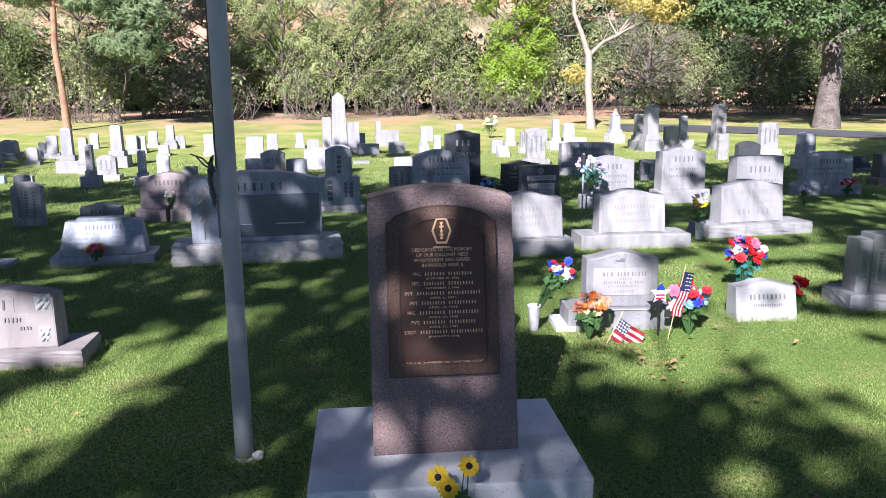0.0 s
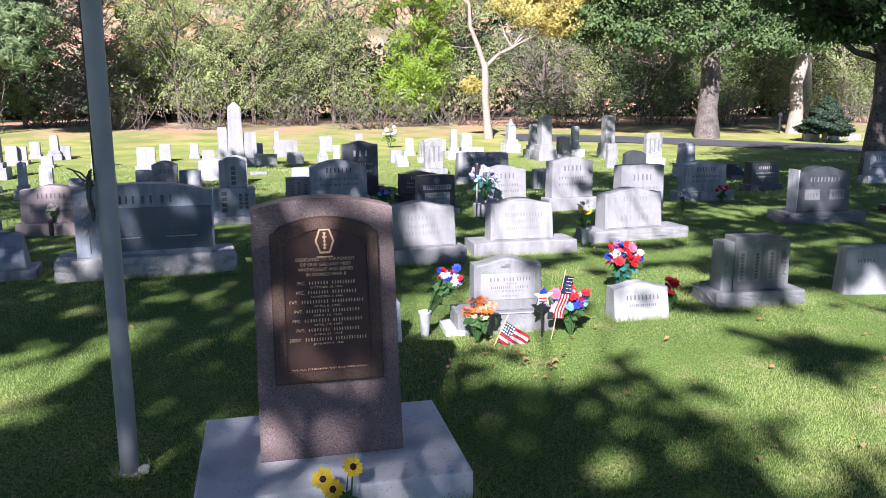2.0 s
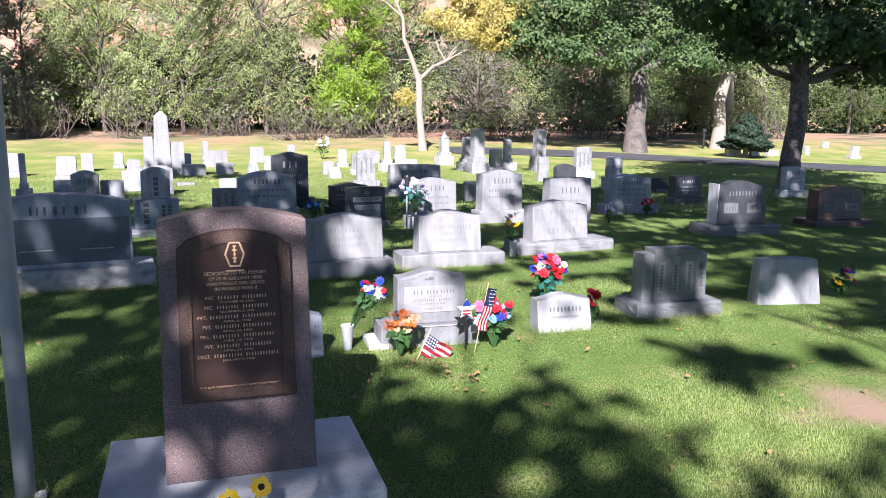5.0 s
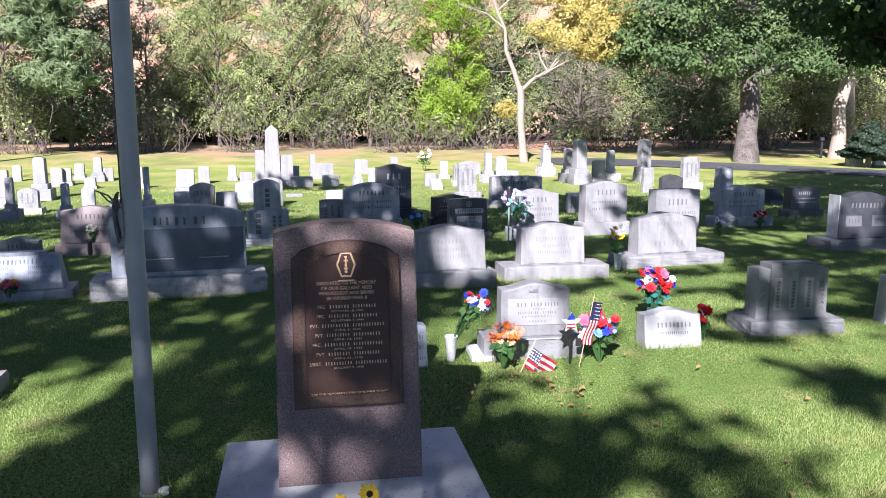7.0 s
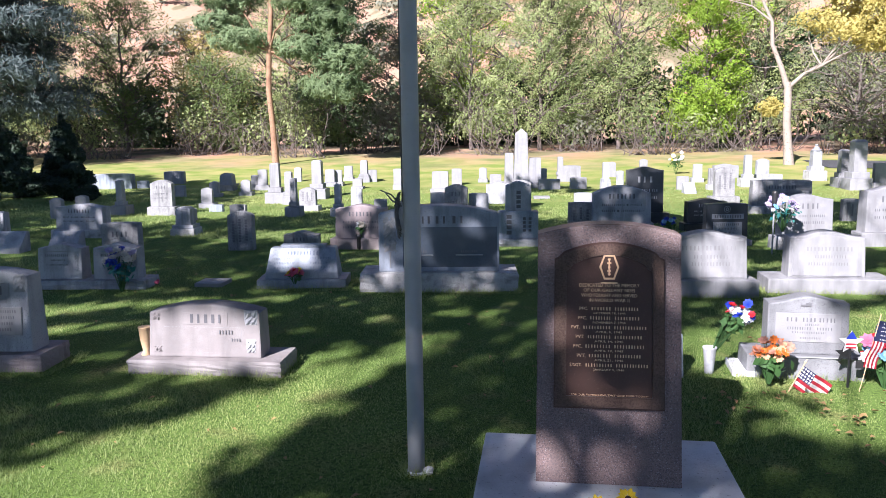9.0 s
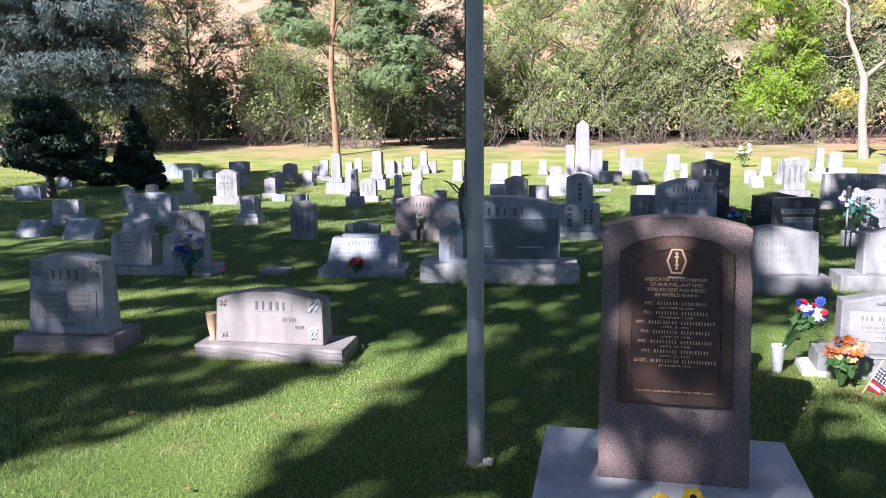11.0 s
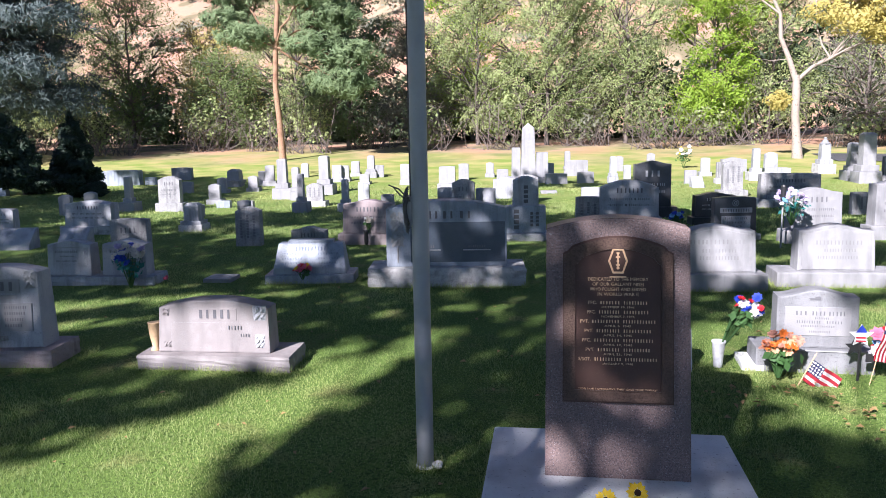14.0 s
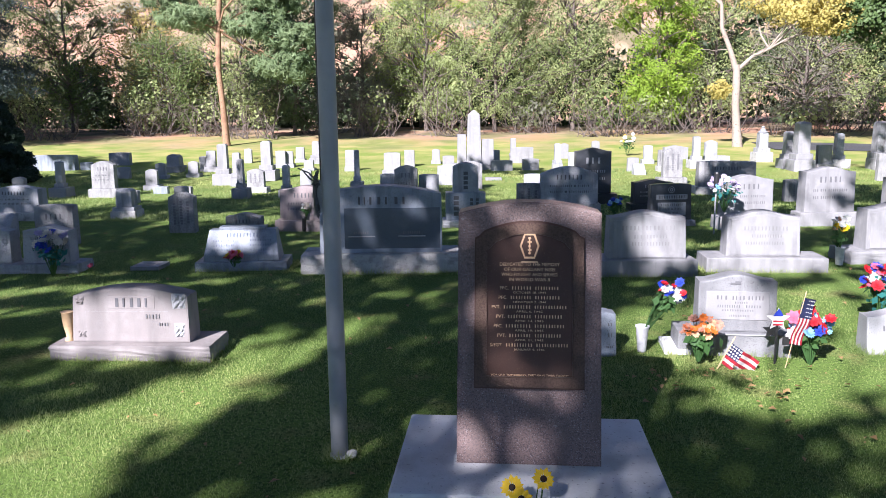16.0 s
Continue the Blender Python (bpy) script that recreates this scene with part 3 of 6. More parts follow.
    b1 = [bm.verts.new((x * 0.8, -0.016, cz + z * 0.84)) for x, z in outer]
    for a in range(6):
        b = (a + 1) % 6
        bm.faces.new((f0[a], f0[b], f1[b], f1[a]))
        bm.faces.new((f0[a], f0[b], b0[b], b0[a]))
        bm.faces.new((f1[a], f1[b], b1[b], b1[a]))
    bmesh.ops.recalc_face_normals(bm, faces=bm.faces[:])
    part("emblem_rim", bm, GOLD, plaque, "bright six-sided bronze emblem")
    bm = bmesh.new()
    for z, w in ((0.03, 0.012), (0.014, 0.018), (-0.004, 0.01), (-0.02, 0.016), (-0.034, 0.012)):
        bars(bm, [(-w / 2, w / 2, cz + z, cz + z + 0.007)], -0.018)
    bars(bm, [(-0.003, 0.003, cz - 0.036, cz + 0.036)], -0.018)
    bars(bm, [(-0.035, 0.035, cz - 0.071, cz - 0.065)], -0.018, thick=0.002)
    part("emblem_figure", bm, GOLD, plaque)
    y = -0.0185
    z = 0.521
    for words, wide in (("DEDICATED TO THE MEMORY", 0.253), ("OF OUR GALLANT NISEI", 0.215), ("WHO FOUGHT AND SERVED", 0.236), ("IN WORLD WAR II", 0.17)):
        text_mesh(words, 0.0205, GOLD, plaque, 0, z, y, 0, width=wide)
        z -= 0.0215
    z -= 0.0145
    for rank, total, date in (("PFC.", 0.25, "OCTOBER 18, 1944"), ("PFC.", 0.26, "NOVEMBER 7, 1944"), ("PVT.", 0.318, "APRIL 6, 1945"), ("PVT.", 0.28, "APRIL 14, 1945"),
                              ("PFC.", 0.30, "APRIL 19, 1945"), ("PVT.", 0.27, "APRIL 21, 1945"), ("S/SGT.", 0.33, "JANUARY 9, 1946")):
        wide = 0.052 if rank[0] == "S" else 0.036
        text_mesh(rank, 0.02, GOLD, plaque, -total / 2 + wide / 2, z, y, 0, width=wide)
        bm = bmesh.new()
        x0, x1 = -total / 2 + wide + 0.012, total / 2
        cut = x0 + (x1 - x0) * 0.46
        bars(bm, cells([(x0, cut - 0.006, z, z + 0.0135), (cut + 0.006, x1, z, z + 0.0135)]), y, thick=0.001)
        tagged(part("name_bar", bm, GOLD, plaque), kind="stuff")
        text_mesh(date, 0.0125, GOLD, plaque, 0, z - 0.0165, y, 0, width=0.0086 * len(date))
        z -= 0.0402
    text_mesh("\u201cFOR OUR TOMORROW, THEY GAVE THEIR TODAY\u201d", 0.0105, GOLD, plaque, 0, 0.056, y, 0, width=0.33)


build_memorial()


# ---- flagpole ----
def build_pole():
    pole = thing("flagpole", -0.88, 0.308, 0, 0, "grey painted steel flagpole with a tied rope", "flagpole")
    bm = bmesh.new()
    lathe(bm, ((0.0405, -0.2), (0.0405, 0.3), (0.0405, 0.62), (0.0395, 0.625), (0.0395, 1.6), (0.037, 4.0), (0.03, 6.5), (0.012, 7.0)), 28)
    part("mast", bm, STEEL, pole, smooth=True)
    bm = bmesh.new()
    lathe(bm, ((0.05, -0.05), (0.048, 0.002), (0.042, 0.006)), 20)
    part("footing", bm, CONCRETE, pole)
    rng = random.Random(4)
    loops = []
    for k in range(7):
        pts = []
        for i in range(15):
            a = math.pi * 2 * i / 14
            pts.append((-0.05 - 0.02 * abs(math.sin(a)) * rng.uniform(0.6, 1.1), -0.02 + 0.012 * math.cos(3 * a + k), 1.21 + 0.075 * math.cos(a) + 0.01 * k, 0.0045))
        loops.append(pts)
    loops.append([(-0.044, -0.01, 1.28, 0.004), (-0.09, -0.02, 1.335, 0.004), (-0.14, -0.02, 1.355, 0.003)])
    loops.append([(-0.044, -0.01, 1.28, 0.004), (-0.085, -0.03, 1.31, 0.004), (-0.115, -0.03, 1.345, 0.003)])
    loops.append([(-0.043, 0.0, 1.28, 0.004), (-0.042, 0.0, 2.2, 0.004), (-0.041, 0.0, 4.0, 0.004), (-0.03, 0, 6.5, 0.004)])
    tubes("rope", loops, ROPE, pole, 6)
    bm = bmesh.new()
    box(bm, -0.062, -0.036, -0.012, 0.012, 1.16, 1.30, 0.004)
    part("cleat", bm, STEEL, pole)


build_pole()


def paper_scrap():
    bm = bmesh.new()
    bmesh.ops.create_icosphere(bm, subdivisions=2, radius=0.028)
    for v in bm.verts:
        v.co *= 1 + 0.5 * noise.noise(v.co * 60)
        v.co.z *= 0.6
    ob = part("paper_scrap", bm, FLAG["white"])
    ob.matrix_basis = pose(-0.815, 0.29, 0.012)
    tagged(ob, "crumpled white scrap of paper by the flagpole", "litter")


paper_scrap()


# ---- headstones ----
count_of = {"n": 0}
LOOK = {"white": "pale white granite", "grey": "grey granite", "mott": "weathered mottled grey granite", "blue": "blue-grey granite", "dark": "dark polished granite", "pink": "pinkish granite"}
FORM = {"flat": "flat-topped", "serp": "curved-top", "arch": "round-topped"}


def headstone(kind, color, top, x, y, w, h, br, rz=None, inked=None):
    """One grave marker: its face at (x, y), w wide and h high with its base; br: how much wider the base is."""
    count_of["n"] += 1
    rng = random.Random(count_of["n"] * 7 + 3)
    rz = rng.uniform(1, 7) if rz is None else rz
    words = {"die": "headstone", "block": "small headstone", "slant": "slant headstone", "shaft": "tall square shaft monument", "urn": "tall shaft monument with an urn top", "low": "low wide headstone", "flat": "flush flat grave marker"}[kind]
    form = FORM[top] + " " if kind in ("die", "block") else ""
    stone = thing("monument" if kind in ("shaft", "urn") else "headstone", x, y, ground_z(x, y) - 0.02, rz + rng.uniform(-1, 1),
                  f"{LOOK[color]} {form}{words} standing on grass" if kind != "flat" else f"{LOOK[color]} {words} in the grass", "monument" if kind in ("shaft", "urn") else "headstone", "headstones on the lawn")
    h += 0.02
    mat = M[color]
    low = 0.0
    if br:
        low = min(0.2, 0.26 * h) if kind not in ("shaft", "urn") else min(0.3, 0.28 * h)
        d = max(0.3, 0.4 * w) if kind not in ("shaft", "urn") else w * br
        bm = bmesh.new()
        box(bm, -w * br / 2, w * br / 2, 0, d, -0.1, low, 0.012, 0.006)
        part("base", bm, ROUGH if color in ("mott", "grey") and rng.random() < 0.5 else mat, stone)
    bm = bmesh.new()
    depth = max(0.12, min(0.26, 0.24 * w + 0.06))
    off = 0.05 if br else 0.0
    if kind in ("shaft", "urn"):
        off = w * (max(br, 1.0) - 1) / 2
        if br:
            box(bm, -w * 0.68, w * 0.68, off - w * 0.18, off + w * 1.18, low, low + 0.12 * h, 0.01)
        neck = low + (0.12 * h if br else 0)
        if kind == "urn":
            box(bm, -w / 2, w / 2, off, off + w, neck, h * 0.8, 0.006, 0.01)
            lathe(bm, ((w * 0.52, h * 0.8), (w * 0.56, h * 0.83), (w * 0.34, h * 0.86), (w * 0.3, h * 0.9), (w * 0.14, h * 0.93), (w * 0.2, h * 0.965), (0.004, h)), 14, 0, off + w / 2)
        else:
            box(bm, -w / 2, w / 2, off, off + w, neck, h - 0.14 * w, 0.006, 0.035 * w)
            box(bm, -w * 0.465, w * 0.465, off + 0.035 * w, off + 0.965 * w, h - 0.14 * w, h, 0.0, 0.16 * w)
    elif kind == "slant":
        d = 0.3
        v = [bm.verts.new(p) for p in ((-w / 2, 0, 0), (w / 2, 0, 0), (w / 2, d, 0), (-w / 2, d, 0), (-w / 2, 0.02, h * 0.3), (w / 2, 0.02, h * 0.3), (w / 2, d - 0.08, h), (-w / 2, d - 0.08, h), (w / 2, d, h), (-w / 2, d, h))]
        for q in ((0, 1, 5, 4), (4, 5, 6, 7), (7, 6, 8, 9), (9, 8, 2, 3), (0, 4, 7, 9, 3), (1, 2, 8, 6, 5)):
            bm.faces.new([v[i] for i in q])
        bmesh.ops.recalc_face_normals(bm, faces=bm.faces[:])
        bmesh.ops.bevel(bm, geom=bm.edges[:], offset=0.008, segments=1, affect="EDGES")
    elif kind == "flat":
        box(bm, -w / 2, w / 2, 0, 0.3, 0, h, 0.006)
    else:
        slab(bm, w, h - low, depth, top, low, off, 0.02 if kind == "die" else 0.0, 0.02)
    part("die", bm, mat, stone)
    face_h = h - low
    if kind in ("die", "low") and w > 0.4 and y < 13:
        ink = inked or ("light" if color in ("dark", "blue") else "soft" if rng.random() < 0.6 else "dark")
        size = 0.13 * face_h
        rows = word_rows(rng, w, low + 0.66 * face_h, size, 1, 0.5)
        for k in range(2):
            rows += word_rows(rng, w, low + (0.46 - 0.16 * k) * face_h, size * 0.45, 3, 0.72)
        for row in rows:
            bm = bmesh.new()
            bars(bm, cells([row]), off + 0.02 * (row[2] - low) / face_h - 0.02 / face_h * row[2], 0.02 / face_h, 0.002)
            tagged(part("inscription", bm, CARVE[ink], stone), kind="stuff")
    elif kind == "die" and color == "mott":
        size = w * 0.09
        rows = []
        for cxx in (-0.26, 0.0, 0.26):
            rows.append((cxx * w - size / 2, cxx * w + size / 2, low + rng.uniform(0.2, 0.3) * face_h, low + rng.uniform(0.7, 0.84) * face_h))
        for row in rows:
            bm = bmesh.new()
            bars(bm, cells([row]), off + 0.02 * (row[2] - low) / face_h - 0.02 / face_h * row[2], 0.02 / face_h, 0.002)
            tagged(part("inscription", bm, CARVE["soft"], stone), kind="stuff")
    return stone


headstone("die", "grey", "flat", -9.00, 7.75, 0.48, 0.42, 1.45)
headstone("slant", "grey", "flat", -8.66, 6.50, 0.43, 0.23, 0)
headstone("slant", "grey", "flat", -7.72, 6.39, 0.48, 0.28, 0)
headstone("die", "grey", "serp", -7.60, 7.96, 0.80, 0.53, 1.2)
headstone("block", "white", "arch", -9.70, 10.49, 0.24, 0.40, 0)
headstone("block", "white", "arch", -9.45, 10.93, 0.24, 0.42, 0)
headstone("die", "mott", "flat", -5.65, 5.86, 0.48, 0.50, 0)
headstone("slant", "grey", "flat", -6.75, 6.24, 0.41, 0.31, 0)
headstone("die", "mott", "arch", -4.48, 6.91, 0.36, 0.54, 0)
headstone("block", "white", "flat", -5.99, 10.38, 0.24, 0.29, 0)
headstone("die", "mott", "serp", -3.39, 6.25, 0.46, 0.35, 0)
headstone("die", "pink", "serp", -2.81, 7.08, 0.72, 0.61, 1.2)
headstone("shaft", "white", "flat", -8.83, 11.18, 0.14, 0.69, 2.6)
headstone("die", "mott", "arch", -7.88, 11.14, 0.45, 0.70, 1.3)
headstone("die", "white", "flat", -9.43, 14.99, 0.31, 0.28, 0)
headstone("shaft", "grey", "flat", -6.00, 8.24, 0.25, 0.45, 1.6)
headstone("block", "white", "flat", -6.84, 10.32, 0.14, 0.22, 0)
headstone("die", "white", "arch", -7.57, 12.53, 0.25, 0.44, 1.4)
headstone("block", "blue", "flat", -7.05, 11.85, 0.29, 0.14, 0)
headstone("die", "white", "arch", -8.45, 14.88, 0.24, 0.39, 1.4)
headstone("die", "white", "arch", -8.78, 16.38, 0.31, 0.48, 1.3)
headstone("die", "white", "arch", -7.80, 15.29, 0.25, 0.39, 1.4)
headstone("block", "white", "flat", -8.08, 16.67, 0.19, 0.39, 0)
headstone("die", "white", "flat", -7.82, 16.54, 0.25, 0.55, 1.5)
headstone("shaft", "white", "flat", -6.40, 13.55, 0.22, 0.91, 2)
headstone("shaft", "white", "flat", -5.99, 13.33, 0.17, 0.73, 1.6)
headstone("die", "grey", "arch", -7.56, 18.77, 0.22, 0.42, 0)
headstone("shaft", "white", "flat", -5.69, 14.44, 0.24, 0.92, 2)
headstone("shaft", "white", "flat", -5.09, 10.93, 0.12, 0.74, 2.6)
headstone("die", "mott", "arch", -5.13, 11.98, 0.35, 0.48, 1.4)
headstone("die", "white", "flat", -6.20, 17.41, 0.27, 0.47, 1.4)
headstone("die", "white", "flat", -6.00, 17.56, 0.21, 0.44, 1.3)
headstone("die", "white", "flat", -6.06, 18.92, 0.25, 0.44, 1.2)
headstone("shaft", "white", "flat", -5.48, 18.45, 0.21, 0.64, 1.7)
headstone("block", "white", "flat", -5.25, 18.60, 0.26, 0.35, 0)
headstone("block", "white", "flat", -5.28, 16.84, 0.26, 0.27, 1.3)
headstone("shaft", "grey", "flat", -4.22, 11.00, 0.13, 0.62, 2.2)
headstone("die", "grey", "arch", -4.24, 12.60, 0.24, 0.43, 0)
headstone("block", "white", "flat", -3.63, 12.18, 0.26, 0.23, 0)
headstone("low", "blue", "flat", -12.38, 16.93, 1.14, 0.42, 0)
headstone("low", "blue", "flat", -11.56, 17.09, 0.31, 0.21, 0)
headstone("low", "white", "flat", -11.23, 18.31, 0.60, 0.36, 0)
headstone("low", "blue", "flat", -14.23, 14.43, 0.41, 0.39, 0)
headstone("low", "blue", "flat", -12.98, 11.60, 0.66, 0.29, 0)
headstone("low", "grey", "flat", -14.94, 17.69, 0.43, 0.33, 0)
headstone("block", "white", "flat", -4.11, 16.58, 0.24, 0.55, 1.2)
headstone("shaft", "grey", "flat", -3.05, 12.00, 0.10, 0.85, 2.6)
headstone("die", "white", "flat", -2.85, 15.54, 0.41, 0.56, 1.2)
headstone("block", "white", "flat", -2.68, 17.71, 0.28, 0.45, 0)
headstone("die", "white", "arch", -2.02, 18.43, 0.22, 0.41, 1.3)
headstone("block", "white", "flat", -1.61, 17.71, 0.32, 0.29, 0)
headstone("block", "blue", "flat", -0.40, 18.42, 0.36, 0.38, 0)
headstone("low", "white", "flat", -0.16, 16.63, 0.56, 0.26, 0)
headstone("low", "white", "flat", 0.41, 18.56, 0.63, 0.44, 0)
headstone("shaft", "white", "flat", 0.16, 18.57, 0.16, 0.69, 1.2)
headstone("low", "white", "flat", 0.58, 16.77, 0.43, 0.29, 0)
headstone("die", "grey", "serp", -1.27, 13.55, 0.57, 0.46, 0)
headstone("die", "mott", "arch", -0.75, 12.79, 0.40, 0.57, 0)
headstone("die", "mott", "arch", -1.91, 10.88, 0.43, 0.62, 0)
headstone("die", "grey", "flat", -2.30, 11.23, 0.29, 0.44, 0)
headstone("die", "grey", "flat", -1.52, 11.19, 0.38, 0.43, 0)
headstone("flat", "white", "flat", -0.34, 14.51, 0.37, 0.05, 0)
headstone("die", "grey", "arch", 0.90, 8.70, 0.88, 0.74, 1.1)
headstone("die", "mott", "flat", 0.29, 8.90, 0.40, 0.47, 1.1)
headstone("block", "grey", "flat", 0.44, 11.24, 0.35, 0.43, 0)
headstone("die", "dark", "serp", 1.42, 10.13, 0.62, 0.96, 1.35)
headstone("shaft", "grey", "flat", 1.28, 16.65, 0.16, 0.68, 1.6)
headstone("block", "white", "arch", 1.68, 19.74, 0.23, 0.44, 0)
headstone("block", "grey", "flat", 1.72, 17.72, 0.19, 0.37, 0)
headstone("die", "white", "arch", 2.62, 20.03, 0.23, 0.49, 0)
headstone("die", "dark", "serp", 2.28, 9.22, 0.63, 0.50, 1.2)
headstone("die", "mott", "arch", 3.43, 13.23, 0.41, 0.78, 1.5)
headstone("die", "mott", "flat", 3.85, 16.42, 0.19, 0.53, 1.2)
headstone("block", "white", "flat", 3.13, 16.42, 0.29, 0.34, 0)
headstone("slant", "grey", "flat", 3.17, 15.57, 0.28, 0.26, 0)
headstone("die", "grey", "flat", 3.84, 18.26, 0.24, 0.49, 1.4)
headstone("shaft", "grey", "flat", 4.87, 17.07, 0.18, 0.81, 2.2)
headstone("die", "grey", "arch", 5.46, 17.99, 0.33, 0.64, 1.2)
headstone("low", "white", "serp", 4.83, 19.39, 0.69, 0.39, 0)
headstone("low", "grey", "flat", 5.54, 17.72, 0.67, 0.26, 0)
headstone("die", "mott", "flat", 4.11, 11.69, 1.07, 0.62, 1.1)
headstone("urn", "grey", "flat", 7.04, 18.60, 0.25, 0.98, 1.9)
headstone("shaft", "white", "flat", 7.14, 16.92, 0.22, 0.93, 2)
headstone("shaft", "white", "flat", 7.26, 16.32, 0.31, 1.20, 1.7)
headstone("die", "white", "flat", 7.91, 16.72, 0.36, 0.61, 1.2)
headstone("shaft", "grey", "flat", 8.40, 16.98, 0.19, 0.87, 2.4)
headstone("shaft", "mott", "flat", 9.25, 16.63, 0.29, 1.18, 1.5)
headstone("block", "mott", "flat", 8.15, 14.28, 0.25, 0.59, 0)
headstone("die", "mott", "flat", 9.55, 14.71, 0.46, 0.82, 1.35)
headstone("die", "dark", "arch", 8.84, 14.35, 0.57, 0.42, 0)
headstone("shaft", "grey", "flat", 8.89, 11.95, 0.29, 0.75, 1.4)
headstone("die", "white", "serp", 4.38, 7.74, 0.71, 0.80, 1.2)
headstone("die", "white", "flat", 5.42, 7.54, 0.76, 0.68, 0)
headstone("die", "white", "serp", 3.18, 7.37, 0.67, 0.72, 1.25)
headstone("die", "mott", "flat", 4.95, 10.65, 0.32, 0.37, 0)
headstone("die", "grey", "serp", 6.97, 8.23, 0.79, 0.66, 1.35)
headstone("slant", "dark", "flat", 9.75, 11.44, 0.37, 0.30, 0)
headstone("die", "dark", "flat", 8.84, 9.23, 0.64, 0.54, 1.2)
headstone("die", "grey", "flat", 12.00, 9.92, 0.51, 0.64, 1.25)
headstone("block", "grey", "flat", 19.09, 20.77, 0.59, 0.52, 0)
headstone("block", "grey", "flat", 23.76, 19.65, 0.36, 0.47, 1.5)
headstone("low", "grey", "flat", 23.03, 21.35, 0.24, 0.33, 0)
headstone("low", "grey", "flat", 21.03, 20.94, 0.58, 0.22, 0)
headstone("low", "grey", "flat", 20.23, 20.95, 0.43, 0.26, 0)
headstone("low", "grey", "flat", 26.75, 24.19, 0.35, 0.27, 0)
headstone("low", "white", "flat", -6.30, 11.25, 0.28, 0.20, 0)
headstone("shaft", "white", "flat", -8.78, 16.37, 0.34, 0.46, 1.2)


# ---- the larger stones near the memorial ----
def letter_bars(stone, rows, y, mat, lean=0.0, z_at=0.0):
    """Writing as bars on a face at y (which leans back from height z_at), a part for each bar."""
    for row in rows:
        bm = bmesh.new()
        bars(bm, cells([row]), y - lean * z_at, lean)
        tagged(part("inscription", bm, mat, stone), kind="stuff")


def panel(stone, x0, x1, z0, z1, y, mat, thick=0.006, name="panel", lean=0.0, z_at=0.0):
    bm = bmesh.new()
    ya, yb = y + lean * (z0 - z_at), y + lean * (z1 - z_at)
    v = [bm.verts.new(p) for p in ((x0, ya - thick, z0), (x1, ya - thick, z0), (x1, yb - thick, z1), (x0, yb - thick, z1), (x0, ya + 0.004, z0), (x1, ya + 0.004, z0), (x1, yb + 0.004, z1), (x0, yb + 0.004, z1))]
    fs = [bm.faces.new([v[i] for i in q]) for q in ((0, 1, 2, 3), (1, 5, 6, 2), (4, 0, 3, 7), (3, 2, 6, 7), (4, 5, 1, 0))]
    bmesh.ops.bevel(bm, geom=list(fs[0].edges), offset=0.003, segments=1, affect="EDGES")
    return part(name, bm, mat, stone)


def rock_base(stone, w, d, h, mat, seed, x=0.0, y=0.0):
    """A base with a sawn top and rock-faced sides."""
    rng = random.Random(seed)
    bm = bmesh.new()
    bmesh.ops.create_cube(bm, size=1.0)
    bmesh.ops.subdivide_edges(bm, edges=bm.edges[:], cuts=9, use_grid_fill=True)
    for v in bm.verts:
        side = abs(v.co.x) > 0.49 or abs(v.co.y) > 0.49
        top = v.co.z > 0.49
        v.co = Vector((x + v.co.x * w, y + d / 2 + v.co.y * d, h * (v.co.z + 0.5) * 1.5 - h * 0.5))
        if side and not top:
            k = noise.noise(v.co * 9 + Vector((seed, 0, 0))) * 0.02 + rng.uniform(-0.004, 0.004)
            v.co.x += math.copysign(k, v.co.x - x)
            v.co.y += math.copysign(k, v.co.y - y - d / 2)
    return part("base", bm, mat, stone)


def dressed_base(stone, w, d, h, mat, x=0.0, y=0.0):
    bm = bmesh.new()
    box(bm, x - w / 2, x + w / 2, y, y + d, -0.1, h, 0.012, 0.004)
    return part("base", bm, mat, stone)


def die_part(stone, w, h, d, top, z0, y0, mat, lean=0.02, taper=0.03, name="die", x=0.0):
    bm = bmesh.new()
    slab(bm, w, h, d, top, z0, y0, lean, taper, 0.012)
    ob = part(name, bm, mat, stone)
    ob.matrix_basis = pose(x, 0, 0)
    return ob


def marker(x, y, rz, label, name="headstone"):
    return thing(name, x, y, ground_z(x, y) - 0.01, rz, label, "headstone" if name == "headstone" else "monument", "headstones on the lawn")


def scroll(stone, x, z0, z1, y, mat, seed, wide=0.05):
    """A carved spray of leaves: a strip of relief on a face."""
    bm = bmesh.new()
    nx, nz = 9, max(8, int((z1 - z0) / wide * 10))
    grid = []
    for j in range(nz + 1):
        row = []
        for i in range(nx + 1):
            u, v = i / nx, j / nz
            px, pz = x + (u - 0.5) * wide * 1.2, z0 + (z1 - z0) * v
            edge = min(1.0, 5 * min(u, 1 - u, v, 1 - v))
            k = abs(math.sin(9 * u + 2 * math.sin(pz / wide * 4 + seed))) * abs(math.sin(pz / wide * 5 + 5 * abs(u - 0.5)))
            row.append(bm.verts.new((px, y + 0.001 - 0.004 * edge - 0.014 * k * edge + 0.03 * (pz - z0), pz)))
        grid.append(row)
    for r0, r1 in zip(grid, grid[1:]):
        for i in range(nx):
            bm.faces.new((r0[i], r0[i + 1], r1[i + 1], r1[i]))
    return part("carving", bm, mat, stone)


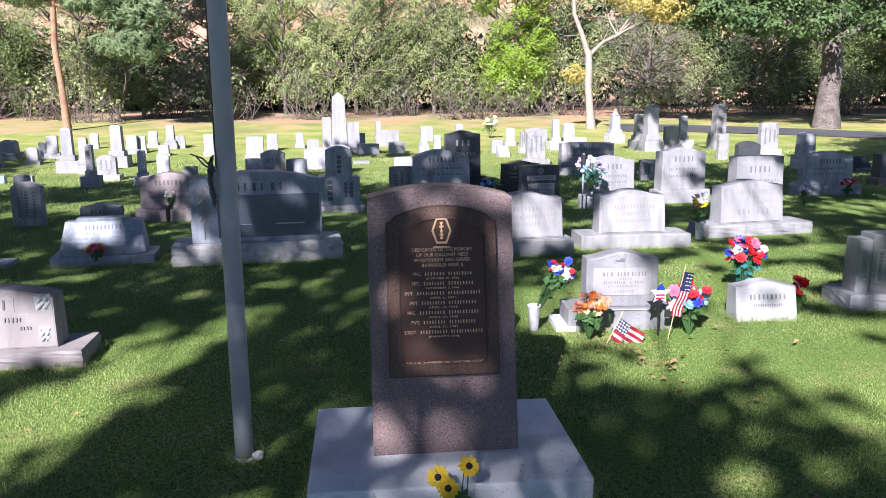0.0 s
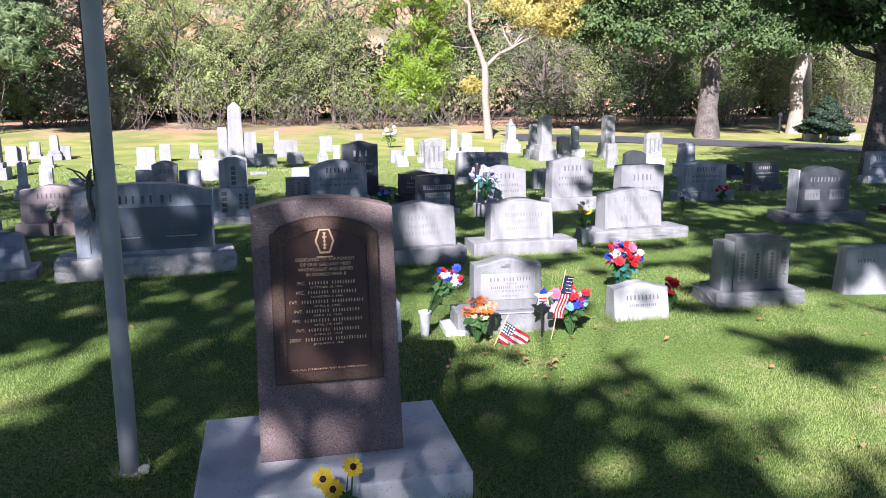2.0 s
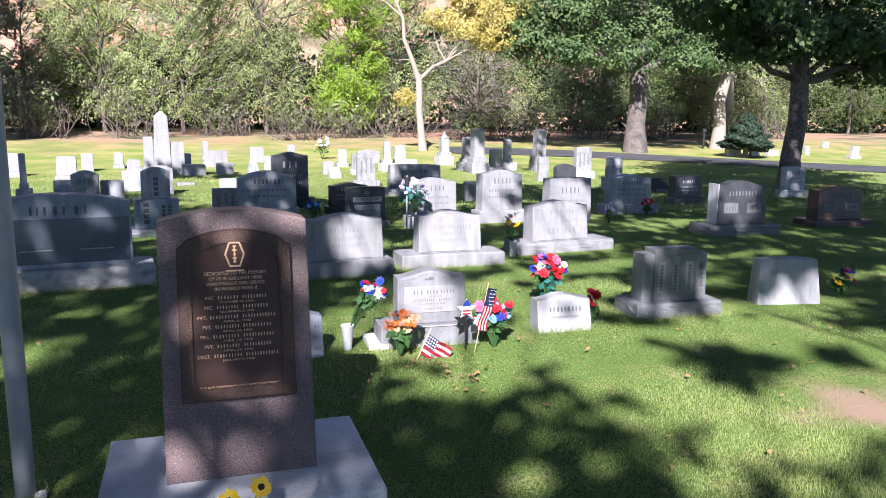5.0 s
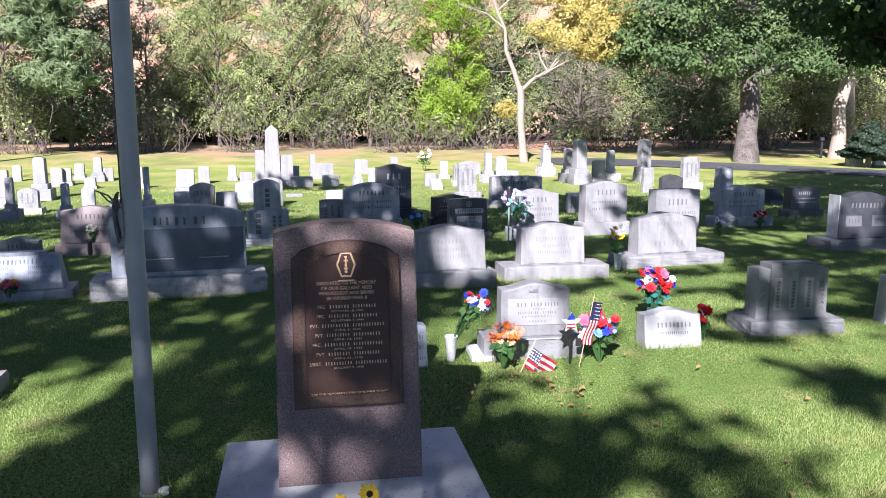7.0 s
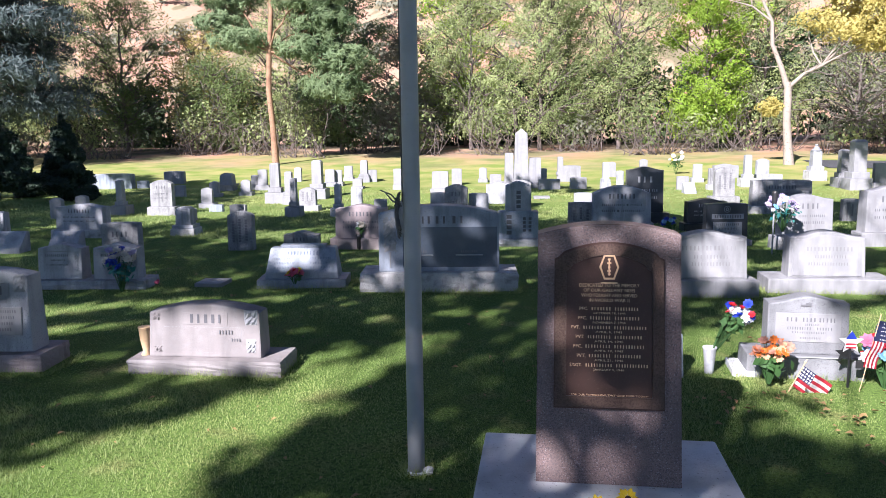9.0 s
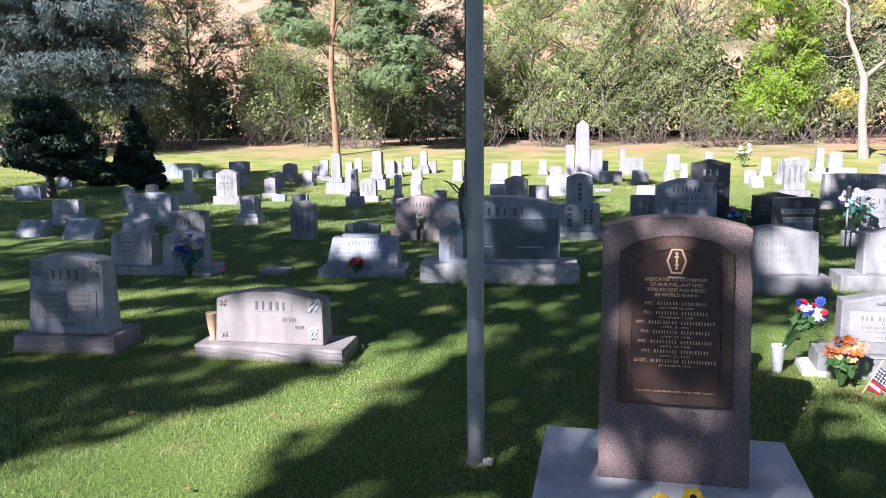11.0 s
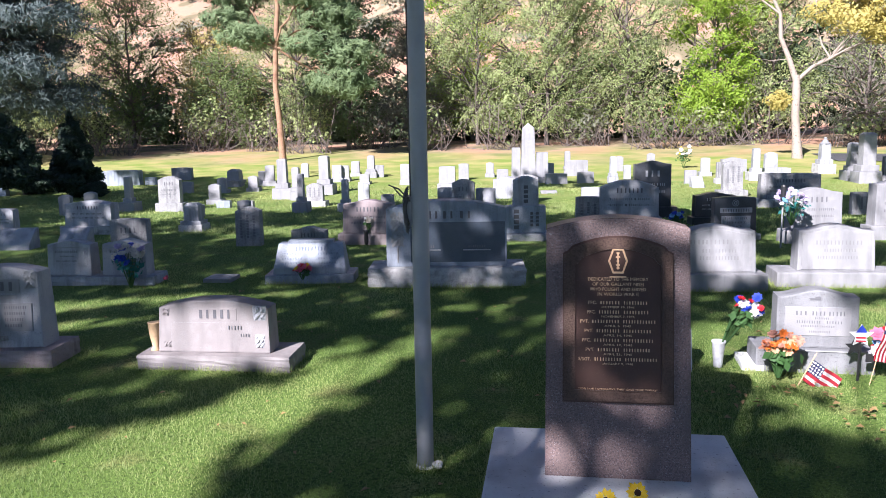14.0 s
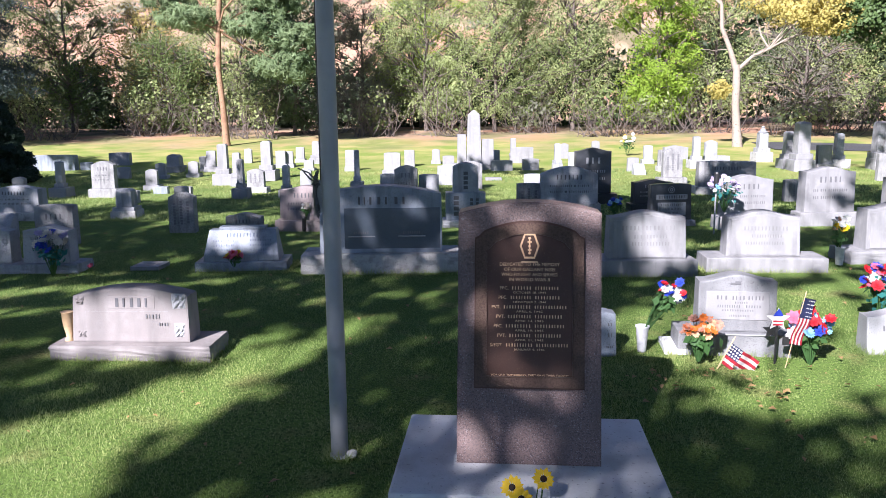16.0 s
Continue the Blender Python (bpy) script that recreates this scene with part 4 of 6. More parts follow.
def stone_low_wide():
    s = marker(-2.555, 1.59, 1.7, "wide pale granite headstone with carved flowers on a rock-faced base")
    rock_base(s, 1.07, 0.36, 0.11, M["blush"], 5)
    die_part(s, 0.80, 0.365, 0.2, "curve", 0.11, 0.08, M["blush"], 0.03, 0.03, x=-0.02)
    panel(s, -0.17, 0.15, 0.335, 0.42, 0.0995, M["blush"], 0.003, "name_tablet", 0.08, 0.335)
    letter_bars(s, [(-0.13, 0.12, 0.35, 0.408)], 0.0965, CARVE["dark"], 0.08, 0.35)
    for x0, x1, z0, z1 in ((-0.32, 0.24, 0.316, 0.322), (-0.32, 0.24, 0.142, 0.148), (-0.326, -0.32, 0.142, 0.322), (0.24, 0.246, 0.142, 0.322)):
        panel(s, x0, x1, z0, z1, 0.083 + 0.08 * (z0 - 0.11), M["grey"], 0.003, "carved_line", 0.08, z0)
    letter_bars(s, [(0.08, 0.19, 0.275, 0.30), (0.17, 0.24, 0.225, 0.245)], 0.088, CARVE["soft"], 0.08, 0.24)
    scroll(s, 0.31, 0.33, 0.44, 0.100, M["grey"], 3, 0.08)
    scroll(s, 0.31, 0.14, 0.24, 0.086, M["grey"], 4, 0.06)
    scroll(s, -0.36, 0.36, 0.42, 0.102, M["blush"], 6, 0.05)
    scroll(s, -0.35, 0.14, 0.19, 0.086, M["blush"], 7, 0.05)


def stone_tall_curved():
    s = marker(-4.07, 1.52, 6, "tapered pale granite headstone with an open-book carving on a rough base")
    rock_base(s, 0.76, 0.38, 0.13, M["pink"], 7, -0.03)
    die = new("die")
    die.parent = s
    die.matrix_basis = pose(-0.04, 0, 0)
    die_part(die, 0.60, 0.575, 0.22, "curve", 0.13, 0.07, M["grey"], 0.05, 0.08, "slab")
    k = 0.05 / 0.6
    panel(die, -0.15, 0.15, 0.52, 0.615, 0.07 + k * 0.39, M["white"], 0.004, "name_tablet", k, 0.52)
    letter_bars(die, [(-0.12, 0.12, 0.535, 0.598)], 0.067 + k * 0.405, CARVE["dark"], k, 0.535)
    panel(die, -0.13, 0.13, 0.475, 0.505, 0.07 + k * 0.345, M["white"], 0.003, "carved_band", k, 0.475)
    panel(die, -0.235, -0.004, 0.25, 0.445, 0.07 + k * 0.12, M["white"], 0.009, "book_page", k, 0.25)
    panel(die, 0.004, 0.235, 0.25, 0.445, 0.07 + k * 0.12, M["white"], 0.009, "book_page", k, 0.25)
    rows = []
    for i in range(4):
        rows += [(-0.2 + 0.01 * i, -0.035, 0.408 - 0.042 * i, 0.428 - 0.042 * i), (0.035, 0.2 - 0.012 * i, 0.408 - 0.042 * i, 0.428 - 0.042 * i)]
    letter_bars(die, rows, 0.061 + k * 0.12, CARVE["soft"], k, 0.25)
    panel(die, -0.05, 0.05, 0.185, 0.215, 0.07 + k * 0.055, M["mott"], 0.006, "carved_spray", k, 0.185)
    scroll(die, -0.225, 0.55, 0.68, 0.105, M["white"], 8, 0.07)
    scroll(die, 0.225, 0.55, 0.68, 0.105, M["white"], 9, 0.07)


def stone_pair():
    s = marker(-5.07, 4.22, 4, "two matching grey granite headstones on one shared base")
    rock_base(s, 1.24, 0.36, 0.1, M["grey"], 11)
    for x in (-0.33, 0.28):
        die_part(s, 0.49, 0.38, 0.2, "serp", 0.1, 0.07, M["grey"], 0.03, 0.03, x=x)
        panel(s, x - 0.19, x + 0.13, 0.19, 0.41, 0.085, M["white"] if x < 0 else M["blue"], 0.004, lean=0.06, z_at=0.19)
        letter_bars(s, [(x - 0.16, x + 0.1, 0.345, 0.37), (x - 0.1, x + 0.06, 0.3, 0.315), (x - 0.15, x + 0.09, 0.25, 0.265)], 0.08, CARVE["soft"], 0.06, 0.2)
        scroll(s, x + 0.185, 0.15, 0.4, 0.085, M["grey"], 12, 0.05)


def stone_slant_wide():
    s = marker(-2.8, 4.45, 8, "blue-grey granite slant headstone with twin panels on a low base")
    dressed_base(s, 0.95, 0.42, 0.1, M["blue"])
    bm = bmesh.new()
    w, h, z = 0.78, 0.34, 0.1
    side = [(0.04, z), (0.04, z + 0.07), (0.19, z + h - 0.03), (0.34, z + h - 0.03), (0.36, z)]
    a = [bm.verts.new((-w / 2 + 0.015 * (zz - z) / 0.1, yy, zz)) for yy, zz in side]
    b = [bm.verts.new((w / 2 - 0.015 * (zz - z) / 0.1, yy, zz)) for yy, zz in side]
    bm.faces.new(a)
    bm.faces.new(b[::-1])
    for i in range(5):
        j = (i + 1) % 5
        bm.faces.new((a[i], b[i], b[j], a[j]))
    bmesh.ops.recalc_face_normals(bm, faces=bm.faces[:])
    bmesh.ops.bevel(bm, geom=bm.edges[:], offset=0.006, segments=1, affect="EDGES")
    part("die", bm, M["blue"], s)
    bm = bmesh.new()
    box(bm, -0.24, 0.24, 0.19, 0.33, z + h - 0.035, z + h, 0.006)
    part("raised_top", bm, M["blue"], s)
    k = 0.15 / 0.24
    letter_bars(s, [(-0.17, 0.17, 0.335, 0.375)], 0.043, CARVE["blue"], k, 0.17)
    rows = []
    for i in range(3):
        rows += [(-0.3, -0.08, 0.295 - 0.045 * i, 0.315 - 0.045 * i), (0.08, 0.3, 0.295 - 0.045 * i, 0.315 - 0.045 * i)]
    letter_bars(s, rows, 0.043, CARVE["blue"], k, 0.17)
    panel(s, -0.04, 0.04, 0.18, 0.32, 0.045, M["mott"], 0.004, "carved_strip", k, 0.17)


def stone_large_dark():
    s = marker(-1.335, 4.40, 6.1, "wide dark blue-grey granite family headstone on a rock-faced base")
    rock_base(s, 1.60, 0.50, 0.195, ROUGH, 15)
    die_part(s, 1.24, 0.68, 0.24, "curve", 0.195, 0.1, M["blue"], 0.02, 0.01)
    panel(s, -0.37, 0.60, 0.24, 0.655, 0.104, M["dark_blue"], 0.004, "polished_field", 0.03, 0.24)
    panel(s, -0.36, 0.60, 0.662, 0.80, 0.118, M["blue"], 0.004, "band", 0.03, 0.66)
    letter_bars(s, [(-0.24, -0.07, 0.69, 0.765), (-0.05, 0.10, 0.69, 0.765), (0.12, 0.28, 0.69, 0.765)], 0.112, CARVE["dark"], 0.03, 0.69)
    panel(s, -0.33, -0.06, 0.36, 0.372, 0.104, M["grey"], 0.010, "ledge", 0.03, 0.3)
    panel(s, 0.17, 0.45, 0.36, 0.372, 0.104, M["grey"], 0.010, "ledge", 0.03, 0.3)
    letter_bars(s, [(-0.28, -0.12, 0.39, 0.415), (0.22, 0.40, 0.39, 0.415)], 0.1, CARVE["soft"], 0.03, 0.3)
    scroll(s, -0.5, 0.38, 0.78, 0.108, M["white"], 16, 0.13)
    panel(s, -0.507, -0.493, 0.24, 0.40, 0.1, M["white"], 0.008, "carved_stem", 0.03, 0.24)


def stone_white(x, y, rz, bw, bh, w, h, seed, label, rows, dx=0.0, mat="white"):
    s = marker(x, y, rz, label)
    if seed % 2:
        rock_base(s, bw, 0.42, bh, M[mat], seed)
    else:
        dressed_base(s, bw, 0.42, bh, M[mat])
    die_part(s, w, h, 0.24, "serp", bh, 0.09, M[mat], 0.04, 0.03, x=dx)
    bm = bmesh.new()
    slab(bm, w * 0.9, h * 0.9, 0.02, "serp", 0.0, 0.0, 0.0, 0.03, 0.006)
    tablet = part("tablet", bm, M[mat], s)
    tablet.matrix_basis = Matrix.Translation((dx, 0.084, bh + 0.015)) @ Matrix.Rotation(-math.atan(0.04 / h), 4, "X")
    letter_bars(s, [(dx + a, dx + b, bh + c, bh + d) for a, b, c, d in rows], 0.0835, CARVE["faint"], 0.04 / h, bh)


def stone_bird():
    s = marker(1.40, 1.90, -3, "grey granite headstone with a lighter inset panel on a thick base")
    bm = bmesh.new()
    box(bm, -0.44, -0.3, 0.0, 0.3, -0.05, 0.045, 0.008)
    part("pad", bm, CONCRETE, s)
    bm = bmesh.new()
    box(bm, -0.36, 0.37, 0.0, 0.3, -0.1, 0.16, 0.008, 0.004)
    part("base", bm, M["slate"], s)
    die_part(s, 0.5, 0.38, 0.17, "serp", 0.16, 0.05, M["slate"], 0.02, 0.01, x=0.02)
    panel(s, -0.18, 0.22, 0.24, 0.43, 0.054, M["white"], 0.004, lean=0.05, z_at=0.24)
    panel(s, -0.33, 0.34, 0.148, 0.156, 0.0, M["mid"], 0.004, "chamfer")
    letter_bars(s, [(-0.12, -0.04, 0.375, 0.402), (-0.02, 0.07, 0.375, 0.402), (0.08, 0.19, 0.375, 0.402)], 0.052, CARVE["soft"], 0.05, 0.24)
    letter_bars(s, [(0.0, 0.09, 0.35, 0.363), (-0.11, 0.04, 0.322, 0.34), (0.07, 0.17, 0.322, 0.34), (-0.08, 0.13, 0.298, 0.31), (-0.03, 0.1, 0.262, 0.275)], 0.052, CARVE["soft"], 0.05, 0.24)
    bm = bmesh.new()
    for a, b in (((-0.03, 0.487), (0.0, 0.475)), ((0.0, 0.475), (0.035, 0.497)), ((0.0, 0.475), (0.03, 0.478))):
        bars(bm, [(min(a[0], b[0]), max(a[0], b[0]), min(a[1], b[1]), max(a[1], b[1]))], 0.066)
    part("bird_carving", bm, CARVE["soft"], s)


def stone_small_slant(x, y, rz, w, h, label, mat, rows, top="serp", taper=0.02):
    s = marker(x, y, rz, label)
    bm = bmesh.new()
    slab(bm, w, h + 0.03, 0.2, top, -0.03, 0.0, 0.07, taper, 0.01)
    part("die", bm, M[mat], s)
    letter_bars(s, rows, 0.003, CARVE["soft"], 0.07 / h, 0.0)


def stone_columns():
    s = marker(3.6, 2.12, -3, "dark grey granite headstone with three lettered columns on a low base")
    rock_base(s, 0.78, 0.36, 0.13, M["slate"], 21, 0.02)
    bm = bmesh.new()
    box(bm, -0.3, 0.3, 0.07, 0.25, 0.13, 0.53, 0.008, 0.004)
    part("die", bm, M["slate"], s)
    bm = bmesh.new()
    box(bm, -0.2, 0.2, 0.06, 0.24, 0.13, 0.57, 0.008, 0.004)
    part("raised_centre", bm, M["steel"], s)
    for x in (-0.13, 0.0, 0.13):
        panel(s, x - 0.035, x + 0.035, 0.2, 0.51 if x == 0 else 0.46, 0.064, M["slate"], 0.004, "lettered_strip")
        letter_bars(s, [(x - 0.012, x + 0.012, 0.22, 0.44)], 0.06, CARVE["dark"])
    scroll(s, -0.25, 0.2, 0.48, 0.07, M["mott"], 22, 0.05)
    scroll(s, 0.25, 0.2, 0.48, 0.07, M["mott"], 23, 0.05)


def stone_dark(x, y, rz, bw, bh, w, h, mat, label, seed):
    s = marker(x, y, rz, label)
    body = M["brown"] if mat == "brown" else M["dark"]
    rock_base(s, bw, 0.5, bh, M["brown"] if mat == "brown" else M["steel"], seed)
    die_part(s, w, h, 0.26, "serp", bh, 0.1, body, 0.03, 0.02)
    if mat != "brown":
        # the left side is paler than the front
        bm = bmesh.new()
        box(bm, -w / 2 - 0.006, -w / 2 + 0.012, 0.125, 0.35, bh, bh + h * 0.93, 0.003)
        part("pale_side", bm, M["grey"], s, "pale left side")
    panel(s, -w * 0.44, w * 0.44, bh + 0.05, bh + h * 0.84, 0.104, body, 0.004, "polished_field", 0.03 / h, bh + 0.03)
    letter_bars(s, [(-w * 0.3, w * 0.3, bh + h * 0.66, bh + h * 0.76)], 0.118, CARVE["dim"], 0.0)
    for x0, x1 in ((-0.38, -0.08), (0.1, 0.4)):
        panel(s, w * x0, w * x1, bh + h * 0.26, bh + h * 0.5, 0.109, M["steel"], 0.003, "name_tablet", 0.03 / h, bh + h * 0.26)
        letter_bars(s, [(w * (x0 + 0.04), w * (x1 - 0.04), bh + h * 0.33, bh + h * 0.42)], 0.106, CARVE["dark"], 0.0)


def stone_panelled():
    s = marker(2.22, 7.62, 8, "polished black granite upright headstone with pale lettered panels")
    dressed_base(s, 0.68, 0.36, 0.09, M["grey"])
    die_part(s, 0.58, 0.5, 0.16, "flat", 0.09, 0.06, M["dark"], 0.03, 0.02)
    panel(s, -0.21, 0.23, 0.375, 0.445, 0.076, M["grey"], 0.004, lean=0.06, z_at=0.37)
    letter_bars(s, [(-0.18, 0.2, 0.39, 0.43)], 0.072, CARVE["dark"], 0.06, 0.39)
    panel(s, -0.19, 0.21, 0.15, 0.335, 0.066, M["grey"], 0.004, lean=0.06, z_at=0.15)
    letter_bars(s, [(-0.15, 0.17, 0.285, 0.315), (-0.11, 0.14, 0.23, 0.255), (-0.08, 0.1, 0.18, 0.2)], 0.064, CARVE["soft"], 0.06, 0.16)
    bm = bmesh.new()
    for r0, r1 in ((0.038, 0.046), (0.012, 0.024)):
        for i in range(20):
            a, b = 2 * math.pi * i / 20, 2 * math.pi * (i + 1) / 20
            bm.faces.new([bm.verts.new((r * math.cos(t), 0.078, 0.51 + r * math.sin(t))) for r, t in ((r0, a), (r1, a), (r1, b), (r0, b))])
    part("crest", bm, M["grey"], s)


def stone_stacked():
    s = marker(-0.63, 7.5, 6, "grey granite tablet monument with a narrow upright on a wide block", "monument")
    rock_base(s, 0.64, 0.42, 0.1, M["grey"], 31)
    die_part(s, 0.56, 0.39, 0.26, "flat", 0.1, 0.07, M["blue"], 0.0, 0.01, "lower_block")
    die_part(s, 0.36, 0.41, 0.2, "arch", 0.488, 0.1, M["grey"], 0.0, 0.03, "upper_tablet")
    letter_bars(s, [(-0.03, 0.03, 0.53 + 0.066 * k, 0.578 + 0.066 * k) for k in range(4)], 0.1, CARVE["dark"])
    letter_bars(s, [(-0.17, -0.1, 0.16 + 0.075 * k, 0.215 + 0.075 * k) for k in range(4)], 0.07, CARVE["dark"])
    letter_bars(s, [(0.06, 0.1, 0.2 + 0.055 * k, 0.24 + 0.055 * k) for k in range(4)] + [(0.14, 0.18, 0.2 + 0.055 * k, 0.24 + 0.055 * k) for k in range(4)], 0.07, CARVE["dark"])


def obelisk():
    s = thing("obelisk", -0.88, 16.9, ground_z(0, 16.9) - 0.02, 4, "white stone obelisk with flanking blocks on a stepped base", "monument", "headstones on the lawn")
    bm = bmesh.new()
    box(bm, -0.58, 0.6, 0.0, 0.7, -0.05, 0.16, 0.01)
    part("lower_step", bm, M["white"], s)
    bm = bmesh.new()
    box(bm, -0.44, -0.2, 0.12, 0.5, 0.158, 0.93, 0.008, 0.01)
    part("flanking_block", bm, M["white"], s)
    bm = bmesh.new()
    box(bm, 0.2, 0.52, 0.12, 0.5, 0.158, 0.80, 0.008, 0.01)
    part("flanking_block", bm, M["white"], s)
    bm = bmesh.new()
    box(bm, -0.2, 0.2, 0.1, 0.5, 0.158, 1.44, 0.006, 0.045)
    box(bm, -0.155, 0.155, 0.145, 0.455, 1.438, 1.56, 0.0, 0.14)
    part("shaft", bm, M["white"], s)


M["blush"] = material("blush_granite", (0.235, 0.213, 0.21), 0.7, 0, ((3.0, (0.19, 0.172, 0.17), 0.45, 0.75), (14.0, (0.25, 0.232, 0.23), 0.5, 0.7), (160.0, (0.2, 0.185, 0.185), 0.58, 0.7)), 0.25, 120, streak=(0.15, 0.138, 0.138))
M["mid"] = material("smooth_grey_granite", (0.32, 0.325, 0.335), 0.55, 0, ((5.0, (0.26, 0.265, 0.275), 0.45, 0.7), (170.0, (0.19, 0.19, 0.2), 0.55, 0.7)), 0.2, 110, streak=(0.19, 0.192, 0.2))
M["slate"] = material("mid_grey_granite", (0.225, 0.23, 0.24), 0.6, 0, ((4.0, (0.12, 0.124, 0.132), 0.43, 0.7), (170.0, (0.096, 0.096, 0.104), 0.55, 0.7)), 0.3, 110, streak=(0.11, 0.112, 0.12))
M["dark_blue"] = material("polished_blue_granite", (0.075, 0.095, 0.125), 0.25, 0, ((4.0, (0.12, 0.14, 0.17), 0.47, 0.72), (180.0, (0.05, 0.06, 0.07), 0.55, 0.7)), 0.1, 100, 0.5)
M["steel"] = material("steel_grey_granite", (0.128, 0.132, 0.136), 0.5, 0, ((6.0, (0.136, 0.14, 0.144), 0.45, 0.7), (170.0, (0.08, 0.08, 0.088), 0.55, 0.7)), 0.2, 100)
M["brown"] = material("brown_granite", (0.075, 0.045, 0.04), 0.35, 0, ((5.0, (0.05, 0.03, 0.028), 0.45, 0.7), (170.0, (0.13, 0.09, 0.08), 0.6, 0.72)), 0.15, 100, 0.5)
CARVE["dim"] = material("dim_lettering", (0.14, 0.14, 0.15), 0.85)
CARVE["faint"] = material("worn_lettering", (0.20, 0.20, 0.205), 0.85)
stone_low_wide()
stone_tall_curved()
stone_pair()
stone_slant_wide()
stone_large_dark()
stone_white(1.30, 4.32, 4, 0.95, 0.17, 0.76, 0.46, 40, "pale grey curved-top headstone on a smooth base", [(-0.26, 0.28, 0.28, 0.325), (-0.14, 0.2, 0.2, 0.235), (-0.16, 0.22, 0.13, 0.165)])
stone_white(2.49, 4.56, 0, 1.18, 0.155, 0.72, 0.45, 42, "sunlit white granite headstone with a curved top", [(-0.2, 0.24, 0.26, 0.3), (-0.12, 0.18, 0.19, 0.22), (-0.18, 0.2, 0.12, 0.15)], -0.02)
stone_white(4.14, 5.1, 7, 1.32, 0.14, 0.8, 0.48, 43, "sunlit white granite headstone on a rock-faced base", [(-0.16, 0.2, 0.33, 0.38), (-0.2, -0.02, 0.1, 0.16), (0.04, 0.22, 0.1, 0.16)], -0.06)
stone_bird()
stone_small_slant(2.52, 2.0, -2, 0.45, 0.275, "small pale granite headstone with a sloped face", "mid", [(-0.13, 0.15, 0.15, 0.185), (-0.1, 0.12, 0.1, 0.12)])
stone_columns()
stone_small_slant(4.84, 2.22, -12, 0.6, 0.41, "plain pale granite headstone dappled with shade", "mid", [(-0.18, -0.02, 0.28, 0.31)], "flat", 0.1)
stone_small_slant(0.57, 1.85, 4, 0.14, 0.29, "narrow blue-white marker stone behind the memorial", "blue", [(0.0, 0.05, 0.06, 0.075), (0.01, 0.05, 0.13, 0.155), (0.01, 0.05, 0.2, 0.22)])
stone_dark(7.24, 5.72, -2, 1.16, 0.15, 0.8, 0.62, "dark", "large dark polished headstone with a pale side on a wide base", 51)
stone_dark(9.4, 6.1, -4, 1.05, 0.1, 0.82, 0.52, "brown", "dark brown granite headstone on a low base", 53)
stone_panelled()
stone_stacked()
obelisk()


# ---- flowers and tokens ----
def bloom(bm, c, r, rng, petals=7, layers=2):
    """A flower head of cupped petals facing up and towards the viewer."""
    tilt = Euler((rng.uniform(0.2, 1.25), rng.uniform(-0.5, 0.5), rng.uniform(-0.9, 0.9))).to_matrix()
    for k in range(layers):
        rr = r * (1 - 0.38 * k)
        up = 0.16 + 0.35 * k
        for i in range(petals):
            a = 2 * math.pi * (i + 0.5 * k) / petals
            w = math.pi / petals * 1.25
            pts = [(0.05 * rr * math.cos(a), 0.05 * rr * math.sin(a), 0), (0.7 * rr * math.cos(a - w), 0.7 * rr * math.sin(a - w), up * rr * 0.7),
                   (rr * math.cos(a), rr * math.sin(a), up * rr), (0.7 * rr * math.cos(a + w), 0.7 * rr * math.sin(a + w), up * rr * 0.7)]
            bm.faces.new([bm.verts.new(Vector(c) + tilt @ Vector(p)) for p in pts])


def bouquet(x, y, z, heads, spread, high, label, seed, name="bouquet", leaf="stem", size=0.035, lean=(0, 0), leaves=60, low=0.0):
    """Cut or silk flowers: stems, leaves and one mesh for each head's colour run."""
    rng = random.Random(seed)
    root = thing(name, x, y, z, 0, label, "flowers")
    stems = []
    for color, count in heads:
        for _ in range(count * 2):
            a, r = rng.uniform(0, 6.28), spread * math.sqrt(rng.random())
            top = (lean[0] + r * math.cos(a), lean[1] + 0.7 * r * math.sin(a), high * rng.uniform(0.62, 1.0) + 0.5 * (spread - r))
            stems.append([(0.01 * math.cos(a), 0.01 * math.sin(a), low, 0.003), (top[0] * 0.5, top[1] * 0.5, low + (top[2] - low) * 0.55, 0.0025), (*top, 0.002)])
            bm = bmesh.new()
            bloom(bm, top, size * rng.uniform(0.62, 1.05), rng, 8 if color != "sky" else 14, 3)
            part("flower", bm, PETAL[color], root, f"{color} flower")
    tubes("stalk", stems, PETAL["stem"], root, 5)
    if leaves:
        leaf_cloud("foliage", [(lean[0] * 0.7, lean[1] * 0.7, low + (high - low) * 0.55, spread * 0.95, spread * 0.7, high * 0.32)], leaves, 0.045, PETAL[leaf], root, seed, 0.1, 0.2)
    return root


def vase(x, y, z, profile, mat, label, name="vase"):
    bm = bmesh.new()
    lathe(bm, profile, 20)
    ob = part(name, bm, mat, None, smooth=True)
    ob.matrix_basis = pose(x, y, z)
    return tagged(ob, label, "vase")


